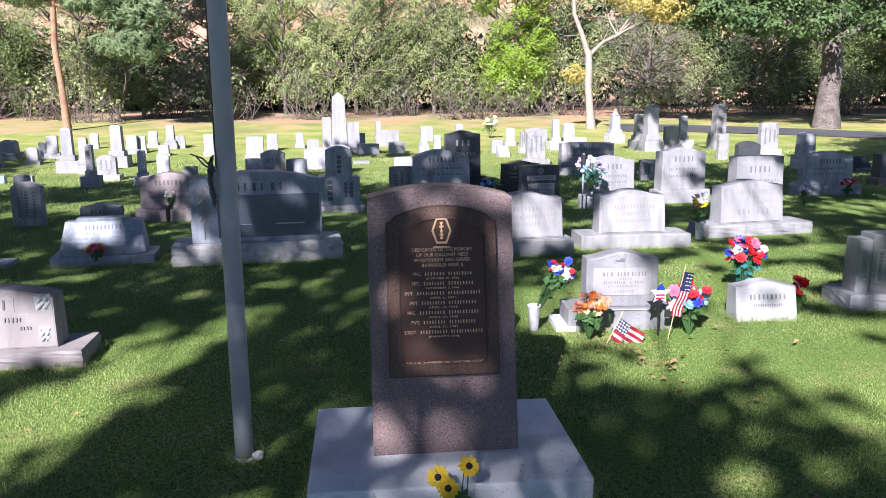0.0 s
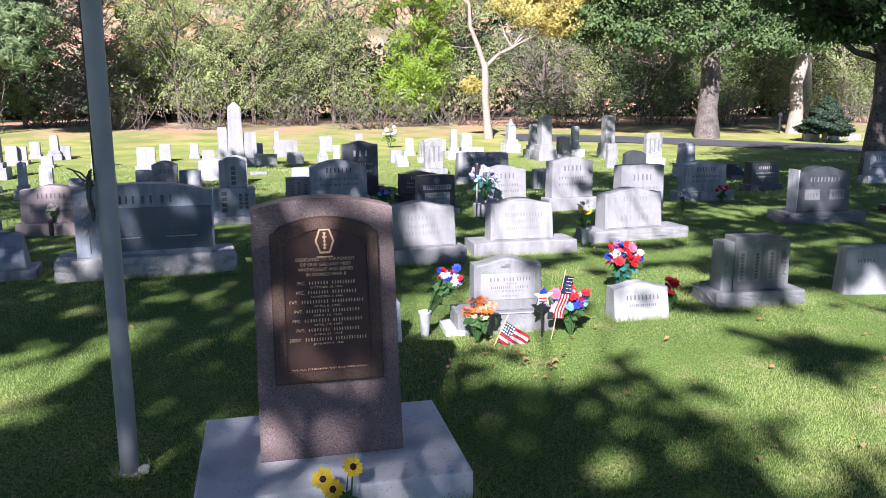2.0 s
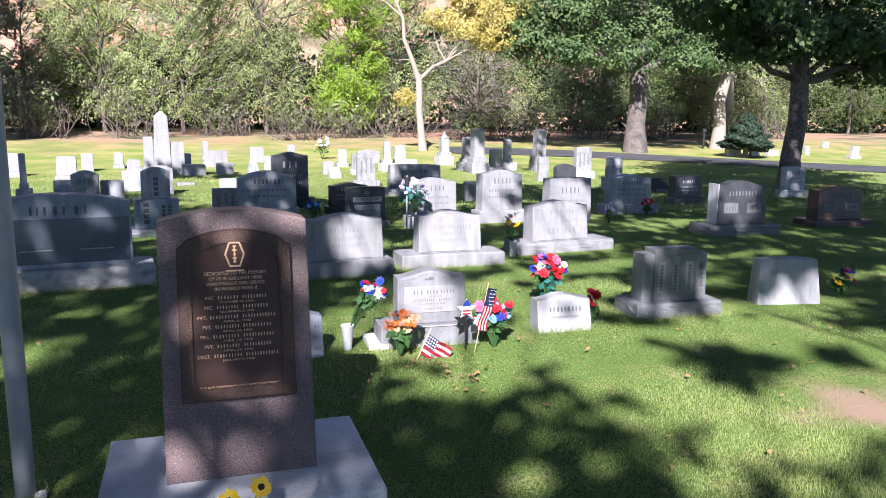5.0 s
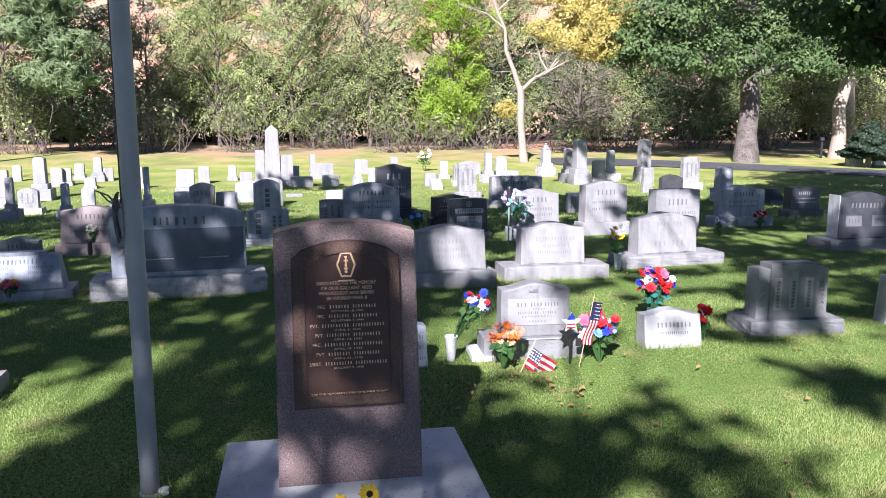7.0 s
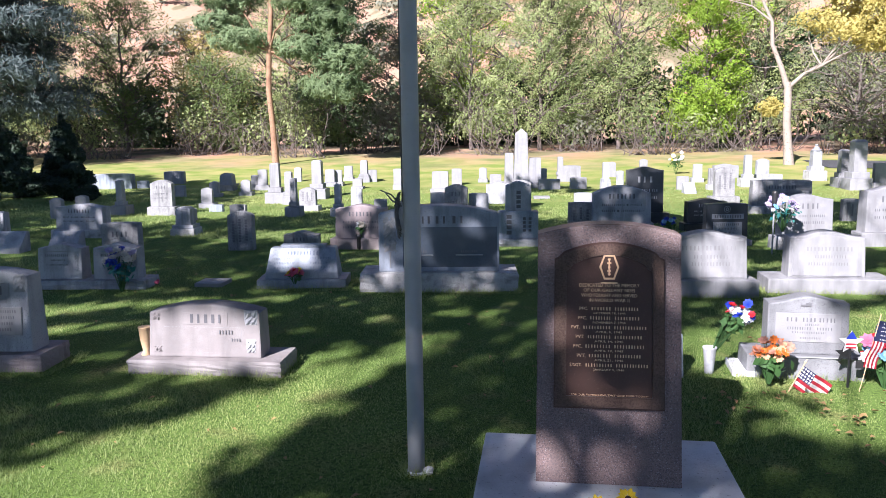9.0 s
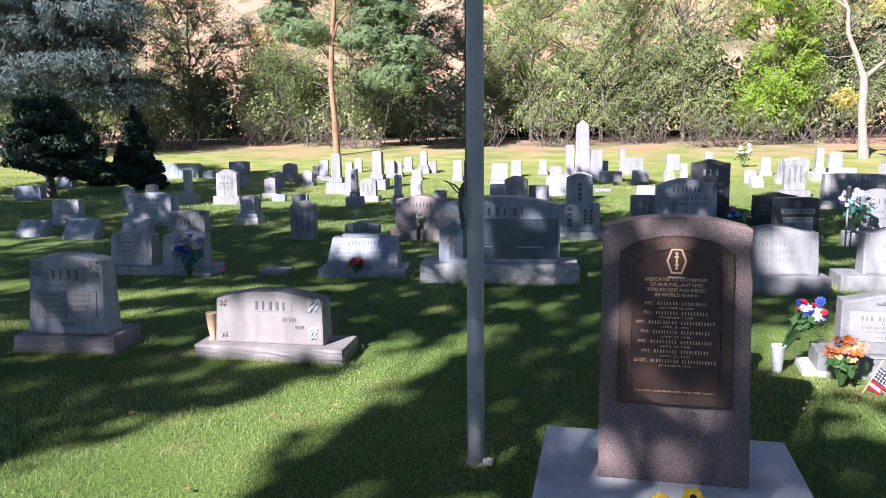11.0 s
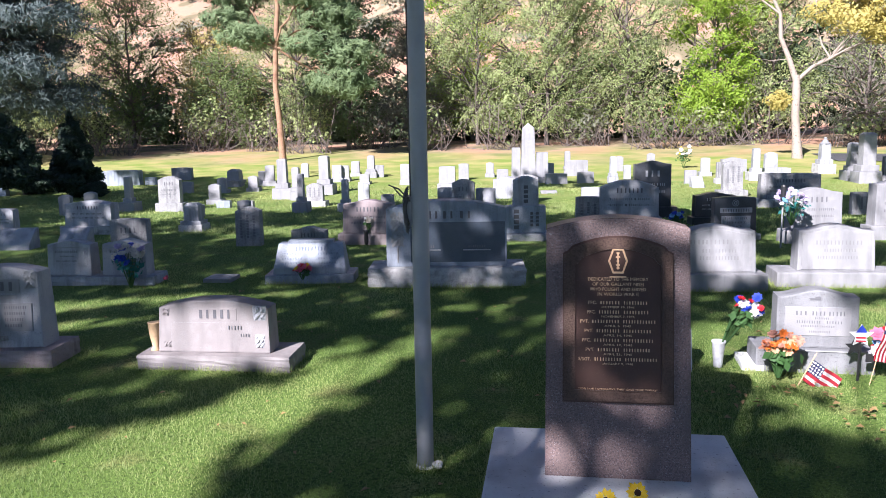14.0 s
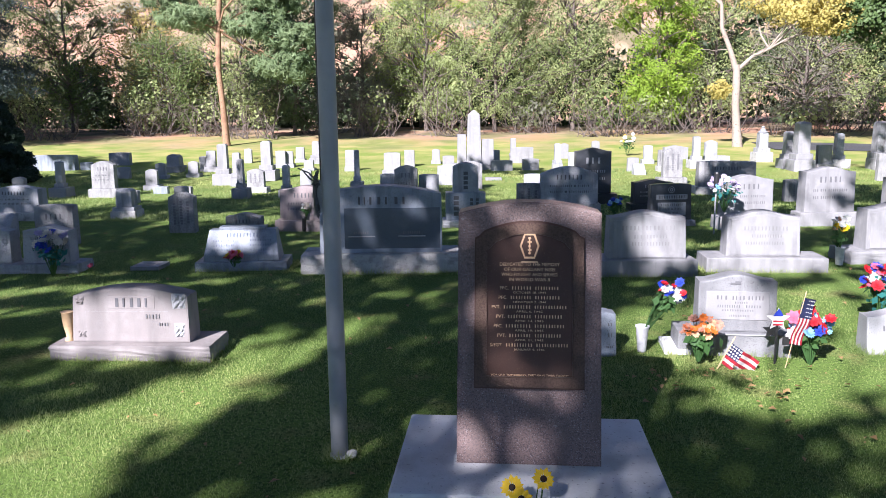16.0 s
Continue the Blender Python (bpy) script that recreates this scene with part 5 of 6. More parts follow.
def sunflowers():
    root = thing("sunflowers", 0.0, -0.36, 0, 0, "three yellow sunflowers in front of the concrete plinth", "flowers")
    rng = random.Random(3)
    heads = (((-0.073, 0.0, 0.205), (0.9, -0.35, 0.0)), ((-0.04, -0.035, 0.178), (1.0, 0.1, 0.0)), ((0.043, 0.005, 0.24), (0.75, 0.25, 0.0)))
    stems = []
    for c, turn in heads:
        e = Euler(turn).to_matrix()
        head = new("flower")
        head.parent = root
        tagged(head, "yellow sunflower head")
        bm = bmesh.new()
        for k, (n, r, up) in enumerate(((13, 0.045, 0.12), (11, 0.038, 0.3))):
            for i in range(n):
                a = 2 * math.pi * (i + 0.5 * k) / n + rng.uniform(-0.1, 0.1)
                w = 0.3
                rr = r * rng.uniform(0.9, 1.1)
                pts = [(0.01 * math.cos(a), 0.01 * math.sin(a), 0), (0.7 * rr * math.cos(a - w), 0.7 * rr * math.sin(a - w), up * rr * 0.5), (rr * math.cos(a), rr * math.sin(a), up * rr * rng.uniform(0.2, 0.9)), (0.7 * rr * math.cos(a + w), 0.7 * rr * math.sin(a + w), up * rr * 0.5)]
                bm.faces.new([bm.verts.new(Vector(c) + e @ Vector(p)) for p in pts])
        part("petals", bm, PETAL["yellow"], head)
        bm = bmesh.new()
        lathe(bm, ((0.013, 0.0), (0.013, 0.005), (0.009, 0.009), (0.002, 0.01)), 12)
        for v in bm.verts:
            v.co = Vector(c) + e @ v.co
        part("seed_disc", bm, PETAL["brown"], head)
        stems.append([(0.012 + c[0] * 0.2, 0.0, -0.02, 0.004), (0.012 + c[0] * 0.5, 0.0, c[2] * 0.5, 0.0035), (*(Vector(c) + e @ Vector((0, 0, -0.004))), 0.003)])
    stems.append([(0.01, 0, 0, 0.003), (0.015, 0.0, 0.14, 0.003), (0.03, 0.02, 0.25, 0.001)])
    tubes("stalk", stems, PETAL["stem"], root, 6)
    leaf_cloud("foliage", [(0.015, -0.01, 0.1, 0.06, 0.04, 0.05)], 14, 0.06, PETAL["stem"], root, 9, 0.0, 0.2)


def cloth_flag(name, x, y, z, rz, w, h, tilt, label, droop, hang=False):
    """A small striped flag on a stick: stripes and a starred corner, folded cloth."""
    root = thing(name, x, y, z, rz, label, "flag")
    e = Matrix.Rotation(tilt, 3, "Y")
    if hang:
        stick_way = e.copy()
        e = e @ Matrix.Rotation(radians(90), 3, "Y")
    for k in range(7):
        bm = bmesh.new()
        n = 8
        x0 = 0.42 * w if k < 4 or hang else 0.0
        rows = []
        for i in range(n + 1):
            u = x0 + (w - x0) * i / n
            fold = 0.012 * math.sin(9 * u / w + droop)
            rows.append([bm.verts.new(e @ Vector((u, fold, h - h * q / 7 - droop * 0.18 * u))) for q in (k, k + 1)])
        for a, b in zip(rows, rows[1:]):
            bm.faces.new((a[0], b[0], b[1], a[1]))
        bmesh.ops.solidify(bm, geom=bm.faces[:], thickness=0.0015)
        part("stripe", bm, FLAG["red" if k % 2 == 0 else "white"], root)
    bm = bmesh.new()
    rows = []
    for i in range(5):
        u = 0.42 * w * i / 4
        fold = 0.012 * math.sin(9 * u / w + droop)
        rows.append([bm.verts.new(e @ Vector((u, fold, zz - droop * 0.18 * u))) for zz in (h, 0.0 if hang else h * 3 / 7)])
    for a, b in zip(rows, rows[1:]):
        bm.faces.new((a[0], b[0], b[1], a[1]))
    bmesh.ops.solidify(bm, geom=bm.faces[:], thickness=0.0015)
    canton = part("canton", bm, FLAG["navy"], root, "navy corner with white stars")
    bm = bmesh.new()
    for i in range(5):
        for j in range(4):
            u, zz = 0.42 * w * (i + 0.6) / 5.2, h - h * 4 / 7 * (j + 0.6) / 4.2
            fold = 0.012 * math.sin(9 * u / w + droop)
            c = Vector((u, fold - 0.003, zz - droop * 0.18 * u))
            pts = [c + Vector((r * math.cos(t), 0, r * math.sin(t))) for r, t in (((0.005 if hang else 0.009) if q % 2 == 0 else (0.0022 if hang else 0.004), math.pi / 2 + q * math.pi / 5) for q in range(10))]
            bm.faces.new([bm.verts.new(e @ p) for p in pts])
    part("stars", bm, FLAG["white"], canton)
    bm = bmesh.new()
    if hang:
        lathe(bm, ((0.0028, -w - 0.2), (0.0028, 0.02), (0.005, 0.025), (0.001, 0.045)), 8)
        for v in bm.verts:
            v.co = stick_way @ v.co
    else:
        lathe(bm, ((0.004, -0.2), (0.004, h + 0.02), (0.007, h + 0.025), (0.001, h + 0.05)), 8)
        for v in bm.verts:
            v.co = e @ v.co
    part("stick", bm, CLAY, root)


def star_cross():
    root = thing("star_ornament", 1.615, 1.76, 0.0, 0, "red white and blue star ornament on a dark wooden cross", "ornament")
    bm = bmesh.new()
    box(bm, -0.006, 0.006, 0.0, 0.01, -0.05, 0.28, 0.002)
    part("stake", bm, BLACK, root)
    for r, c, m, nm, y in ((0.075, (0.0, 0.29), FLAG["white"], "white_star", -0.006), (0.06, (-0.03, 0.215), BLACK, "dark_star", 0.004)):
        bm = bmesh.new()
        pts = [(c[0] + (r if q % 2 == 0 else r * 0.45) * math.cos(math.pi / 2 + q * math.pi / 5), c[1] + (r if q % 2 == 0 else r * 0.45) * math.sin(math.pi / 2 + q * math.pi / 5)) for q in range(10)]
        a = [bm.verts.new((px, y, pz)) for px, pz in pts]
        b = [bm.verts.new((px, y + 0.008, pz)) for px, pz in pts]
        bm.faces.new(a[::-1])
        bm.faces.new(b)
        for i in range(10):
            bm.faces.new((a[i], a[(i + 1) % 10], b[(i + 1) % 10], b[i]))
        part(nm, bm, m, root)
    bm = bmesh.new()
    bm.faces.new([bm.verts.new(p) for p in ((-0.032, -0.0085, 0.312), (0.032, -0.0085, 0.312), (0.02, -0.0085, 0.335), (0, -0.0085, 0.362), (-0.02, -0.0085, 0.335))])
    part("blue_point", bm, PETAL["blue"], root)
    for k in range(2):
        bm = bmesh.new()
        bars(bm, [(-0.03, 0.03, 0.252 + 0.022 * k, 0.262 + 0.022 * k)], -0.007, thick=0.002)
        part("red_stripe", bm, FLAG["red"], root)
    bm = bmesh.new()
    box(bm, 0.04, 0.15, 0.0, 0.012, 0.12, 0.17, 0.003)
    part("dark_plate", bm, BLACK, root)


sunflowers()
vase(0.82, 1.98, -0.01, ((0.028, 0.0), (0.03, 0.02), (0.042, 0.17), (0.047, 0.178), (0.047, 0.186), (0.04, 0.186), (0.036, 0.17)), PLASTIC, "tall white plastic flower cone pushed in the grass")
bouquet(0.84, 2.0, 0.12, (("blue", 5), ("red", 3), ("white", 5)), 0.085, 0.33, "blue red and white silk flowers in the white cone", 61, lean=(0.17, 0.02), size=0.042, leaves=45)
bouquet(1.13, 1.72, 0.02, (("rose", 7), ("orange", 10), ("peach", 6)), 0.115, 0.25, "orange and dusty rose bouquet leaning on the headstone base", 62, size=0.036, leaves=50, leaf="stem")
cloth_flag("small_flag", 1.25, 1.66, 0.03, -6, 0.20, 0.145, 0.42, "small striped flag leaning on the grass by the stone", 0.9)
cloth_flag("small_flag", 1.745, 1.70, 0.445, 8, 0.30, 0.08, 0.2, "upright striped flag furled on a stick", 0.3, True)
star_cross()
bouquet(1.83, 1.76, 0.0, (("red", 5), ("sky", 4), ("blue", 3), ("white", 3), ("pink", 2)), 0.13, 0.30, "red white and blue silk flowers beside a flag", 63, size=0.05, leaves=45)
bouquet(2.72, 2.75, 0.0, (("red", 8), ("blue", 5), ("white", 5), ("pink", 2)), 0.15, 0.40, "red white and blue bouquet behind a small headstone", 64, size=0.05, leaves=80, leaf="teal")
bouquet(2.82, 2.12, 0.0, (("red", 2), ("white", 1)), 0.055, 0.26, "red silk rose beside a small headstone", 65, size=0.05, leaves=16)
vase(3.36, 5.0, 0.0, ((0.035, -0.01), (0.038, 0.02), (0.045, 0.17), (0.05, 0.178), (0.05, 0.186), (0.04, 0.18)), PLASTIC, "white plastic vase between two headstones")
bouquet(3.34, 5.0, 0.12, (("white", 4), ("yellow", 2), ("peach", 1)), 0.09, 0.36, "white and yellow flowers in a white vase", 66, size=0.05, leaves=34)
bouquet(5.48, 2.3, 0.0, (("pink", 2), ("blue", 2), ("yellow", 3), ("red", 1)), 0.14, 0.24, "small bright mixed bouquet beside a pale headstone", 67, size=0.048, leaves=30)
bouquet(-4.62, 4.12, 0.0, (("cream", 8), ("blue", 4), ("lilac", 4)), 0.16, 0.42, "cream and blue bouquet with teal leaves by twin headstones", 68, size=0.055, leaves=70, leaf="teal")
bouquet(-4.3, 4.25, 0.0, (("pink", 1),), 0.04, 0.09, "single pink flower on the grass", 69, size=0.03, leaves=6)
bouquet(-2.84, 4.36, 0.06, (("yellow", 2), ("pink", 4), ("red", 1)), 0.08, 0.15, "pink and yellow flowers on a headstone base", 70, size=0.045, leaves=16)
vase(-2.83, 7.1, 0.0, ((0.03, -0.01), (0.035, 0.05), (0.03, 0.16), (0.045, 0.2), (0.038, 0.2)), BLACK, "small dark flower vase by a pink headstone")
bouquet(-2.80, 7.1, 0.16, (("cream", 6), ("white", 3)), 0.07, 0.2, "faded cream flowers in a dark vase", 71, size=0.04, leaves=12)
bouquet(1.55, 8.5, 0.0, (("blue", 5), ("sky", 2)), 0.14, 0.26, "blue flowers beside a dark headstone", 72, size=0.045, leaves=60)
bouquet(7.1, 8.0, 0.0, (("red", 4), ("white", 2)), 0.1, 0.24, "red and white flowers before a headstone", 73, size=0.05, leaves=30)
bouquet(5.95, 7.25, 0.0, (("white", 2), ("lilac", 3)), 0.08, 0.28, "pale lilac flowers beside a white headstone", 74, size=0.045, leaves=12)
bouquet(2.75, 7.05, 0.28, (("lilac", 9), ("white", 5), ("sky", 2)), 0.2, 0.42, "lilac and white wreath with teal ribbon on a stand", 75, name="wreath", size=0.05, leaves=50, leaf="teal")

bouquet(3.6, 20.4, ground_z(3.6, 20.4), (("white", 4), ("yellow", 2)), 0.24, 0.62, "leafy green plant with small pale flowers on the bank", 76, name="flowering_plant", size=0.07, leaves=160)


def wreath_stand():
    root = thing("wreath_stand", 2.62, 7.0, 0, 0, "thin metal stand with a dark lantern top", "stand")
    bm = bmesh.new()
    lathe(bm, ((0.011, -0.1), (0.011, 0.62)), 10)
    part("stake", bm, STEEL, root)
    bm = bmesh.new()
    lathe(bm, ((0.03, 0.6), (0.034, 0.63), (0.034, 0.78), (0.026, 0.8)), 12)
    part("lantern", bm, BLACK, root)


wreath_stand()
vase(-3.02, 1.70, 0.095, ((0.03, 0.0), (0.034, 0.012), (0.02, 0.03), (0.036, 0.12), (0.042, 0.2), (0.046, 0.205), (0.04, 0.205)), CLAY, "tan ceramic vase on the headstone base", "urn_vase")

headstone("flat", "white", "flat", -3.83, 4.44, 0.3, 0.035, 0)


def drive_post():
    root = thing("bollard", 20.1, 24.0, ground_z(20, 24.0), 0, "short black post beside the drive", "post")
    bm = bmesh.new()
    lathe(bm, ((0.05, -0.1), (0.05, 0.62), (0.04, 0.66)), 12)
    part("shaft", bm, BLACK, root)
    bm = bmesh.new()
    lathe(bm, ((0.09, 0.66), (0.1, 0.7), (0.09, 0.78), (0.03, 0.82)), 12)
    part("cap", bm, BLACK, root)


drive_post()


def edge_tufts():
    """Longer grass that the mower leaves along the stones."""
    rng = np.random.default_rng(44)
    rects = ((-0.57, 0.56, -0.285, 0.535), (-3.09, -2.02, 1.56, 1.98), (-4.5, -3.64, 1.45, 1.95), (1.0, 1.8, 1.86, 2.24), (2.26, 2.74, 1.97, 2.23),
             (3.1, 4.08, 2.06, 2.5), (-2.14, -0.53, 4.36, 4.95), (0.8, 1.8, 4.28, 4.76), (1.88, 3.1, 4.52, 5.0), (-3.3, -2.3, 4.36, 4.9), (-0.94, -0.82, 0.25, 0.37))
    xs, ys = [], []
    for x0, x1, y0, y1 in rects:
        around = 2 * (x1 - x0 + y1 - y0)
        k = int(around * 420)
        u = rng.random(k) * around
        w, d = x1 - x0, y1 - y0
        x = np.where(u < w, x0 + u, np.where(u < w + d, x1, np.where(u < 2 * w + d, x1 - (u - w - d), x0)))
        y = np.where(u < w, y0, np.where(u < w + d, y0 + u - w, np.where(u < 2 * w + d, y1, y1 - (u - 2 * w - d))))
        xs.append(x + rng.normal(size=k) * 0.015)
        ys.append(y + rng.normal(size=k) * 0.015)
    x, y = np.concatenate(xs), np.concatenate(ys)
    inside = (x > -0.565) & (x < 0.553) & (y > -0.275) & (y < 0.53)
    x, y = x[~inside], y[~inside]
    n = len(x)
    h, a = rng.uniform(0.02, 0.075, n), rng.uniform(0, 6.283, n)
    root = np.stack([x, y, np.full(n, -0.008)], 1)
    side = np.stack([np.cos(a), np.sin(a), np.zeros(n)], 1) * 0.0022
    tip = root + np.stack([rng.normal(size=n) * 0.45 * h, rng.normal(size=n) * 0.45 * h, h], 1)
    ob = array_mesh("grass_tufts", np.stack([root - side, root + side, tip], 1).reshape(-1, 3), np.arange(3 * n).reshape(-1, 3), LEAF["grass"])
    tagged(ob, "longer uncut grass along the stone bases", "grass", kind="stuff")


edge_tufts()

# fallen leaves
def fallen_leaves():
    rng = np.random.default_rng(8)
    n = 700
    y = -2.4 + 14 * rng.random(n) ** 1.5
    x = rng.uniform(-1, 1, n) * (y + 4) * 1.05
    near = rng.random(n) < 0.1
    x = np.where(near, rng.normal(1.15, 0.35, n), x)
    y = np.where(near, rng.normal(1.35, 0.18, n), y)
    ok = ~((np.abs(x) < 0.6) & (y > -0.6) & (y < 0.56))
    x, y = x[ok], y[ok]
    n = len(x)
    a = rng.uniform(0, 6.28, n)
    s = rng.uniform(0.01, 0.026, n)
    c = np.stack([x, y, np.full(n, 0.026)], 1)
    u = np.stack([np.cos(a), np.sin(a), rng.uniform(-0.4, 0.4, n)], 1) * s[:, None]
    v = np.stack([-np.sin(a), np.cos(a), rng.uniform(-0.4, 0.4, n)], 1) * s[:, None] * 0.6
    lift = np.stack([np.zeros(n), np.zeros(n), s * 0.4], 1)
    verts = np.stack([c - u, c + v + lift, c + u, c - v + lift], 1).reshape(-1, 3)
    ob = array_mesh("fallen_leaves", verts, np.arange(4 * n).reshape(-1, 4), LEAF["dry"])
    tagged(ob, "dry brown leaves scattered on the lawn", "leaves", kind="stuff")


fallen_leaves()


# ---- trees ----
def tree(name, x, y, high, thick, blobs, leaf, count, size, label, seed, bark=BARK, lean=(0, 0), gaps=0.5, lump=0.8, hang=0.0, category="tree", long=1.6):
    """A tree: a tapered crooked trunk, limbs to each clump, and a crown of leaves. Blobs are given from the foot."""
    rng = random.Random(seed)
    z = ground_z(x, y)
    root = thing(name, x, y, z - 0.05, 0, label, category)
    n = 9
    trunk = []
    for i in range(n + 1):
        t = i / n
        flare = 1 + 0.35 * max(0, 1 - t * 14)
        trunk.append((lean[0] * t * t * high + rng.uniform(-1, 1) * 0.012 * high * (0 < i), lean[1] * t * t * high, t * high, thick * flare * (1 - 0.8 * t ** 1.5) + 0.01))
    paths = [trunk]
    for bx, by, bz, rx, ry, rz_ in blobs:
        k = min(n - 1, max(3 if high > 7.4 else 2, int((bz - 0.55 * rz_ - 0.4) / high * n)))
        a = trunk[k]
        paths.append(limb(rng, a[:3], (bx, by, bz), min(0.16, a[3] * 0.45), 0.015, 6))
        for _ in range(4):
            c = (bx + rng.uniform(-0.8, 0.8) * rx, by + rng.uniform(-0.8, 0.8) * ry, bz + rng.uniform(-0.5, 0.8) * rz_)
            paths.append(limb(rng, (bx * 0.6 + a[0] * 0.4, by * 0.6 + a[1] * 0.4, bz * 0.6 + a[2] * 0.4), c, (0.03 + a[3] * 0.12), 0.008, 5))
    tubes("trunk", paths, bark, root, 10)
    leaf_cloud("crown", blobs, count, size, LEAF[leaf], root, seed, gaps, lump, long=long, hang=hang)
    return root


def blob_set(seed, high, wide, low, n, thick=1.0):
    rng = random.Random(seed)
    out = []
    for i in range(n):
        t = (i + 0.5) / n
        z = low + (high - low) * t
        r = wide * math.sin(math.pi * (0.16 + 0.72 * t)) * rng.uniform(0.35, 1.12)
        a = i * 2.4 + rng.uniform(-0.4, 0.4)
        s = wide * rng.uniform(0.24, 0.42)
        out.append((r * 0.72 * math.cos(a), r * 0.72 * math.sin(a) * thick, z, s, s * thick, s * rng.uniform(0.6, 0.85)))
    return out


def bush(x, y, high, wide, leaf, count, size, label, seed, name="bush", hang=0.0, gaps=0.6):
    return tree(name, x, y, high * 0.8, 0.07, blob_set(seed, high * 0.92, wide, high * 0.09, 34), leaf, int(count * 1.5), size * 0.68, label, seed, lump=0.42, gaps=gaps + 0.5, hang=hang, category="bush" if name == "bush" else "tree", bark=TWIG)


# the wooded edge, from one end to the other
bush(-31, 31, 11, 4.5, "green", 20000, 0.099, "tall green streamside tree at the wood's edge", 101, "broadleaf_tree")
bush(-25, 33, 10, 4.2, "olive", 20000, 0.093, "grey-green willow at the wood's edge", 102, "willow_tree", 0.6)
bush(-20.5, 32, 8.0, 3.2, "green", 15000, 0.087, "green and yellowing shrub under taller trees", 103)
bush(-17.5, 34, 6.5, 3.0, "yellow", 11250, 0.087, "yellowing shrub at the foot of the hill", 104)
bush(-15.5, 31.5, 4.6, 2.8, "green", 13750, 0.081, "dark green shrub in shade", 105)
bush(-12.5, 33, 7.5, 3.0, "olive", 15000, 0.081, "grey-green shrub beside the pine", 106)
bush(-9.0, 29.2, 8.6, 2.3, "dark", 21250, 0.085, "dark green tree with crooked bare limbs behind the pine", 107, "broadleaf_tree", gaps=0.7)
bush(-6.6, 32.5, 6.0, 2.6, "sage", 14000, 0.081, "half-bare greyish tree at the foot of the hill", 108, "broadleaf_tree")
bush(-3.6, 31.5, 8.6, 3.0, "olive", 21250, 0.075, "silvery olive tree with drooping branches", 109, "olive_tree", 0.5)
bush(-4.2, 35, 9.6, 3.0, "lime", 17500, 0.093, "yellow-green tree behind the olives", 110, "broadleaf_tree")
bush(-0.5, 30.6, 8.8, 3.3, "olive", 25000, 0.075, "silvery olive tree with drooping branches", 111, "olive_tree", 0.5)
bush(2.9, 31.2, 9.6, 3.4, "olive", 25000, 0.075, "large silvery olive tree at the wood's edge", 112, "olive_tree", 0.5)
bush(0.8, 35.5, 12, 4.2, "green", 20000, 0.093, "tall green tree behind the olives", 113, "broadleaf_tree")
bush(6.4, 30.6, 9.0, 2.6, "lime", 26000, 0.093, "bright lime-green young tree", 114, "broadleaf_tree")
bush(9.2, 32.5, 9.0, 3.0, "olive", 20000, 0.081, "grey-green tree behind a pale trunk", 115, "broadleaf_tree")
bush(12.6, 31.0, 6.5, 3.0, "sage", 6000, 0.075, "half-bare greyish shrub with dry leaves", 116)
bush(14.5, 33.0, 9.5, 3.4, "olive", 22500, 0.081, "grey-green tree at the wood's edge", 117, "broadleaf_tree")
bush(18.5, 31.5, 9.0, 3.3, "dark", 22500, 0.081, "dark green tree in shade", 118, "broadleaf_tree")
bush(22.5, 33.5, 10, 3.8, "green", 22500, 0.093, "green tree behind the drive", 119, "broadleaf_tree")
bush(27.5, 35, 8, 3.6, "olive", 17500, 0.093, "grey-green tree behind the drive", 120, "broadleaf_tree")
bush(33, 36, 8.5, 4.2, "olive", 17500, 0.104, "grey-green tree beyond the drive", 121, "broadleaf_tree")
bush(39, 35, 9.5, 4.5, "green", 17500, 0.104, "green tree beyond the drive", 122, "broadleaf_tree")
bush(46, 34, 10, 5, "olive", 17500, 0.116, "grey-green tree beyond the drive", 123, "broadleaf_tree")

# tall pine with an orange upper trunk
PINE = [(-1.2, 0, 4.6, 1.2, 1.0, 0.5), (1.4, 0.2, 4.3, 1.5, 1.0, 0.55), (-1.6, 0.3, 6.2, 1.4, 1.1, 0.6), (1.5, -0.2, 6.0, 1.5, 1.1, 0.6), (-0.4, 0.4, 7.2, 1.2, 1.1, 0.6),
        (1.5, 0, 7.8, 1.4, 1.1, 0.6), (-1.5, -0.3, 8.3, 1.4, 1.1, 0.6), (0.3, 0.2, 9.4, 1.6, 1.2, 0.8), (-1.0, 0, 10.6, 1.2, 1.0, 0.7), (0.9, 0, 11.2, 1.2, 1.0, 0.8), (2.2, 0.3, 2.9, 1.3, 0.9, 0.6), (2.6, 0.2, 3.9, 1.2, 0.9, 0.6), (-1.9, 0.2, 5.3, 1.1, 0.9, 0.5), (2.0, 0.1, 5.2, 1.3, 1.0, 0.6)]
tree("pine_tree", -10.25, 24.4, 12.5, 0.1, PINE, "pine", 90000, 0.034, "tall pine with orange bark and tufted needles", 201, ORANGE_BARK, gaps=1.1, lump=0.3, long=7.0)


def spruce(x, y, high, wide, seed):
    rng = random.Random(seed)
    blobs = []
    for i in range(60):
        t = (i + 1) / 61
        a = i * 2.4
        r = wide * (1 - t) * rng.uniform(0.55, 1.0) + 0.2
        blobs.append((r * 0.7 * math.cos(a), r * 0.7 * math.sin(a), 2.6 + t * (high - 2.6) - 0.12 * r, 0.46 * r + 0.4, 0.46 * r + 0.4, 0.42 + 0.25 * (1 - t)))
    tree("spruce_tree", x, y, high, 0.28, blobs, "spruce", 120000, 0.048, "large blue-grey spruce with layered drooping boughs", seed, gaps=0.8, lump=0.4, hang=0.3, long=5.5)


spruce(-22.8, 24.5, 17.0, 5.6, 301)


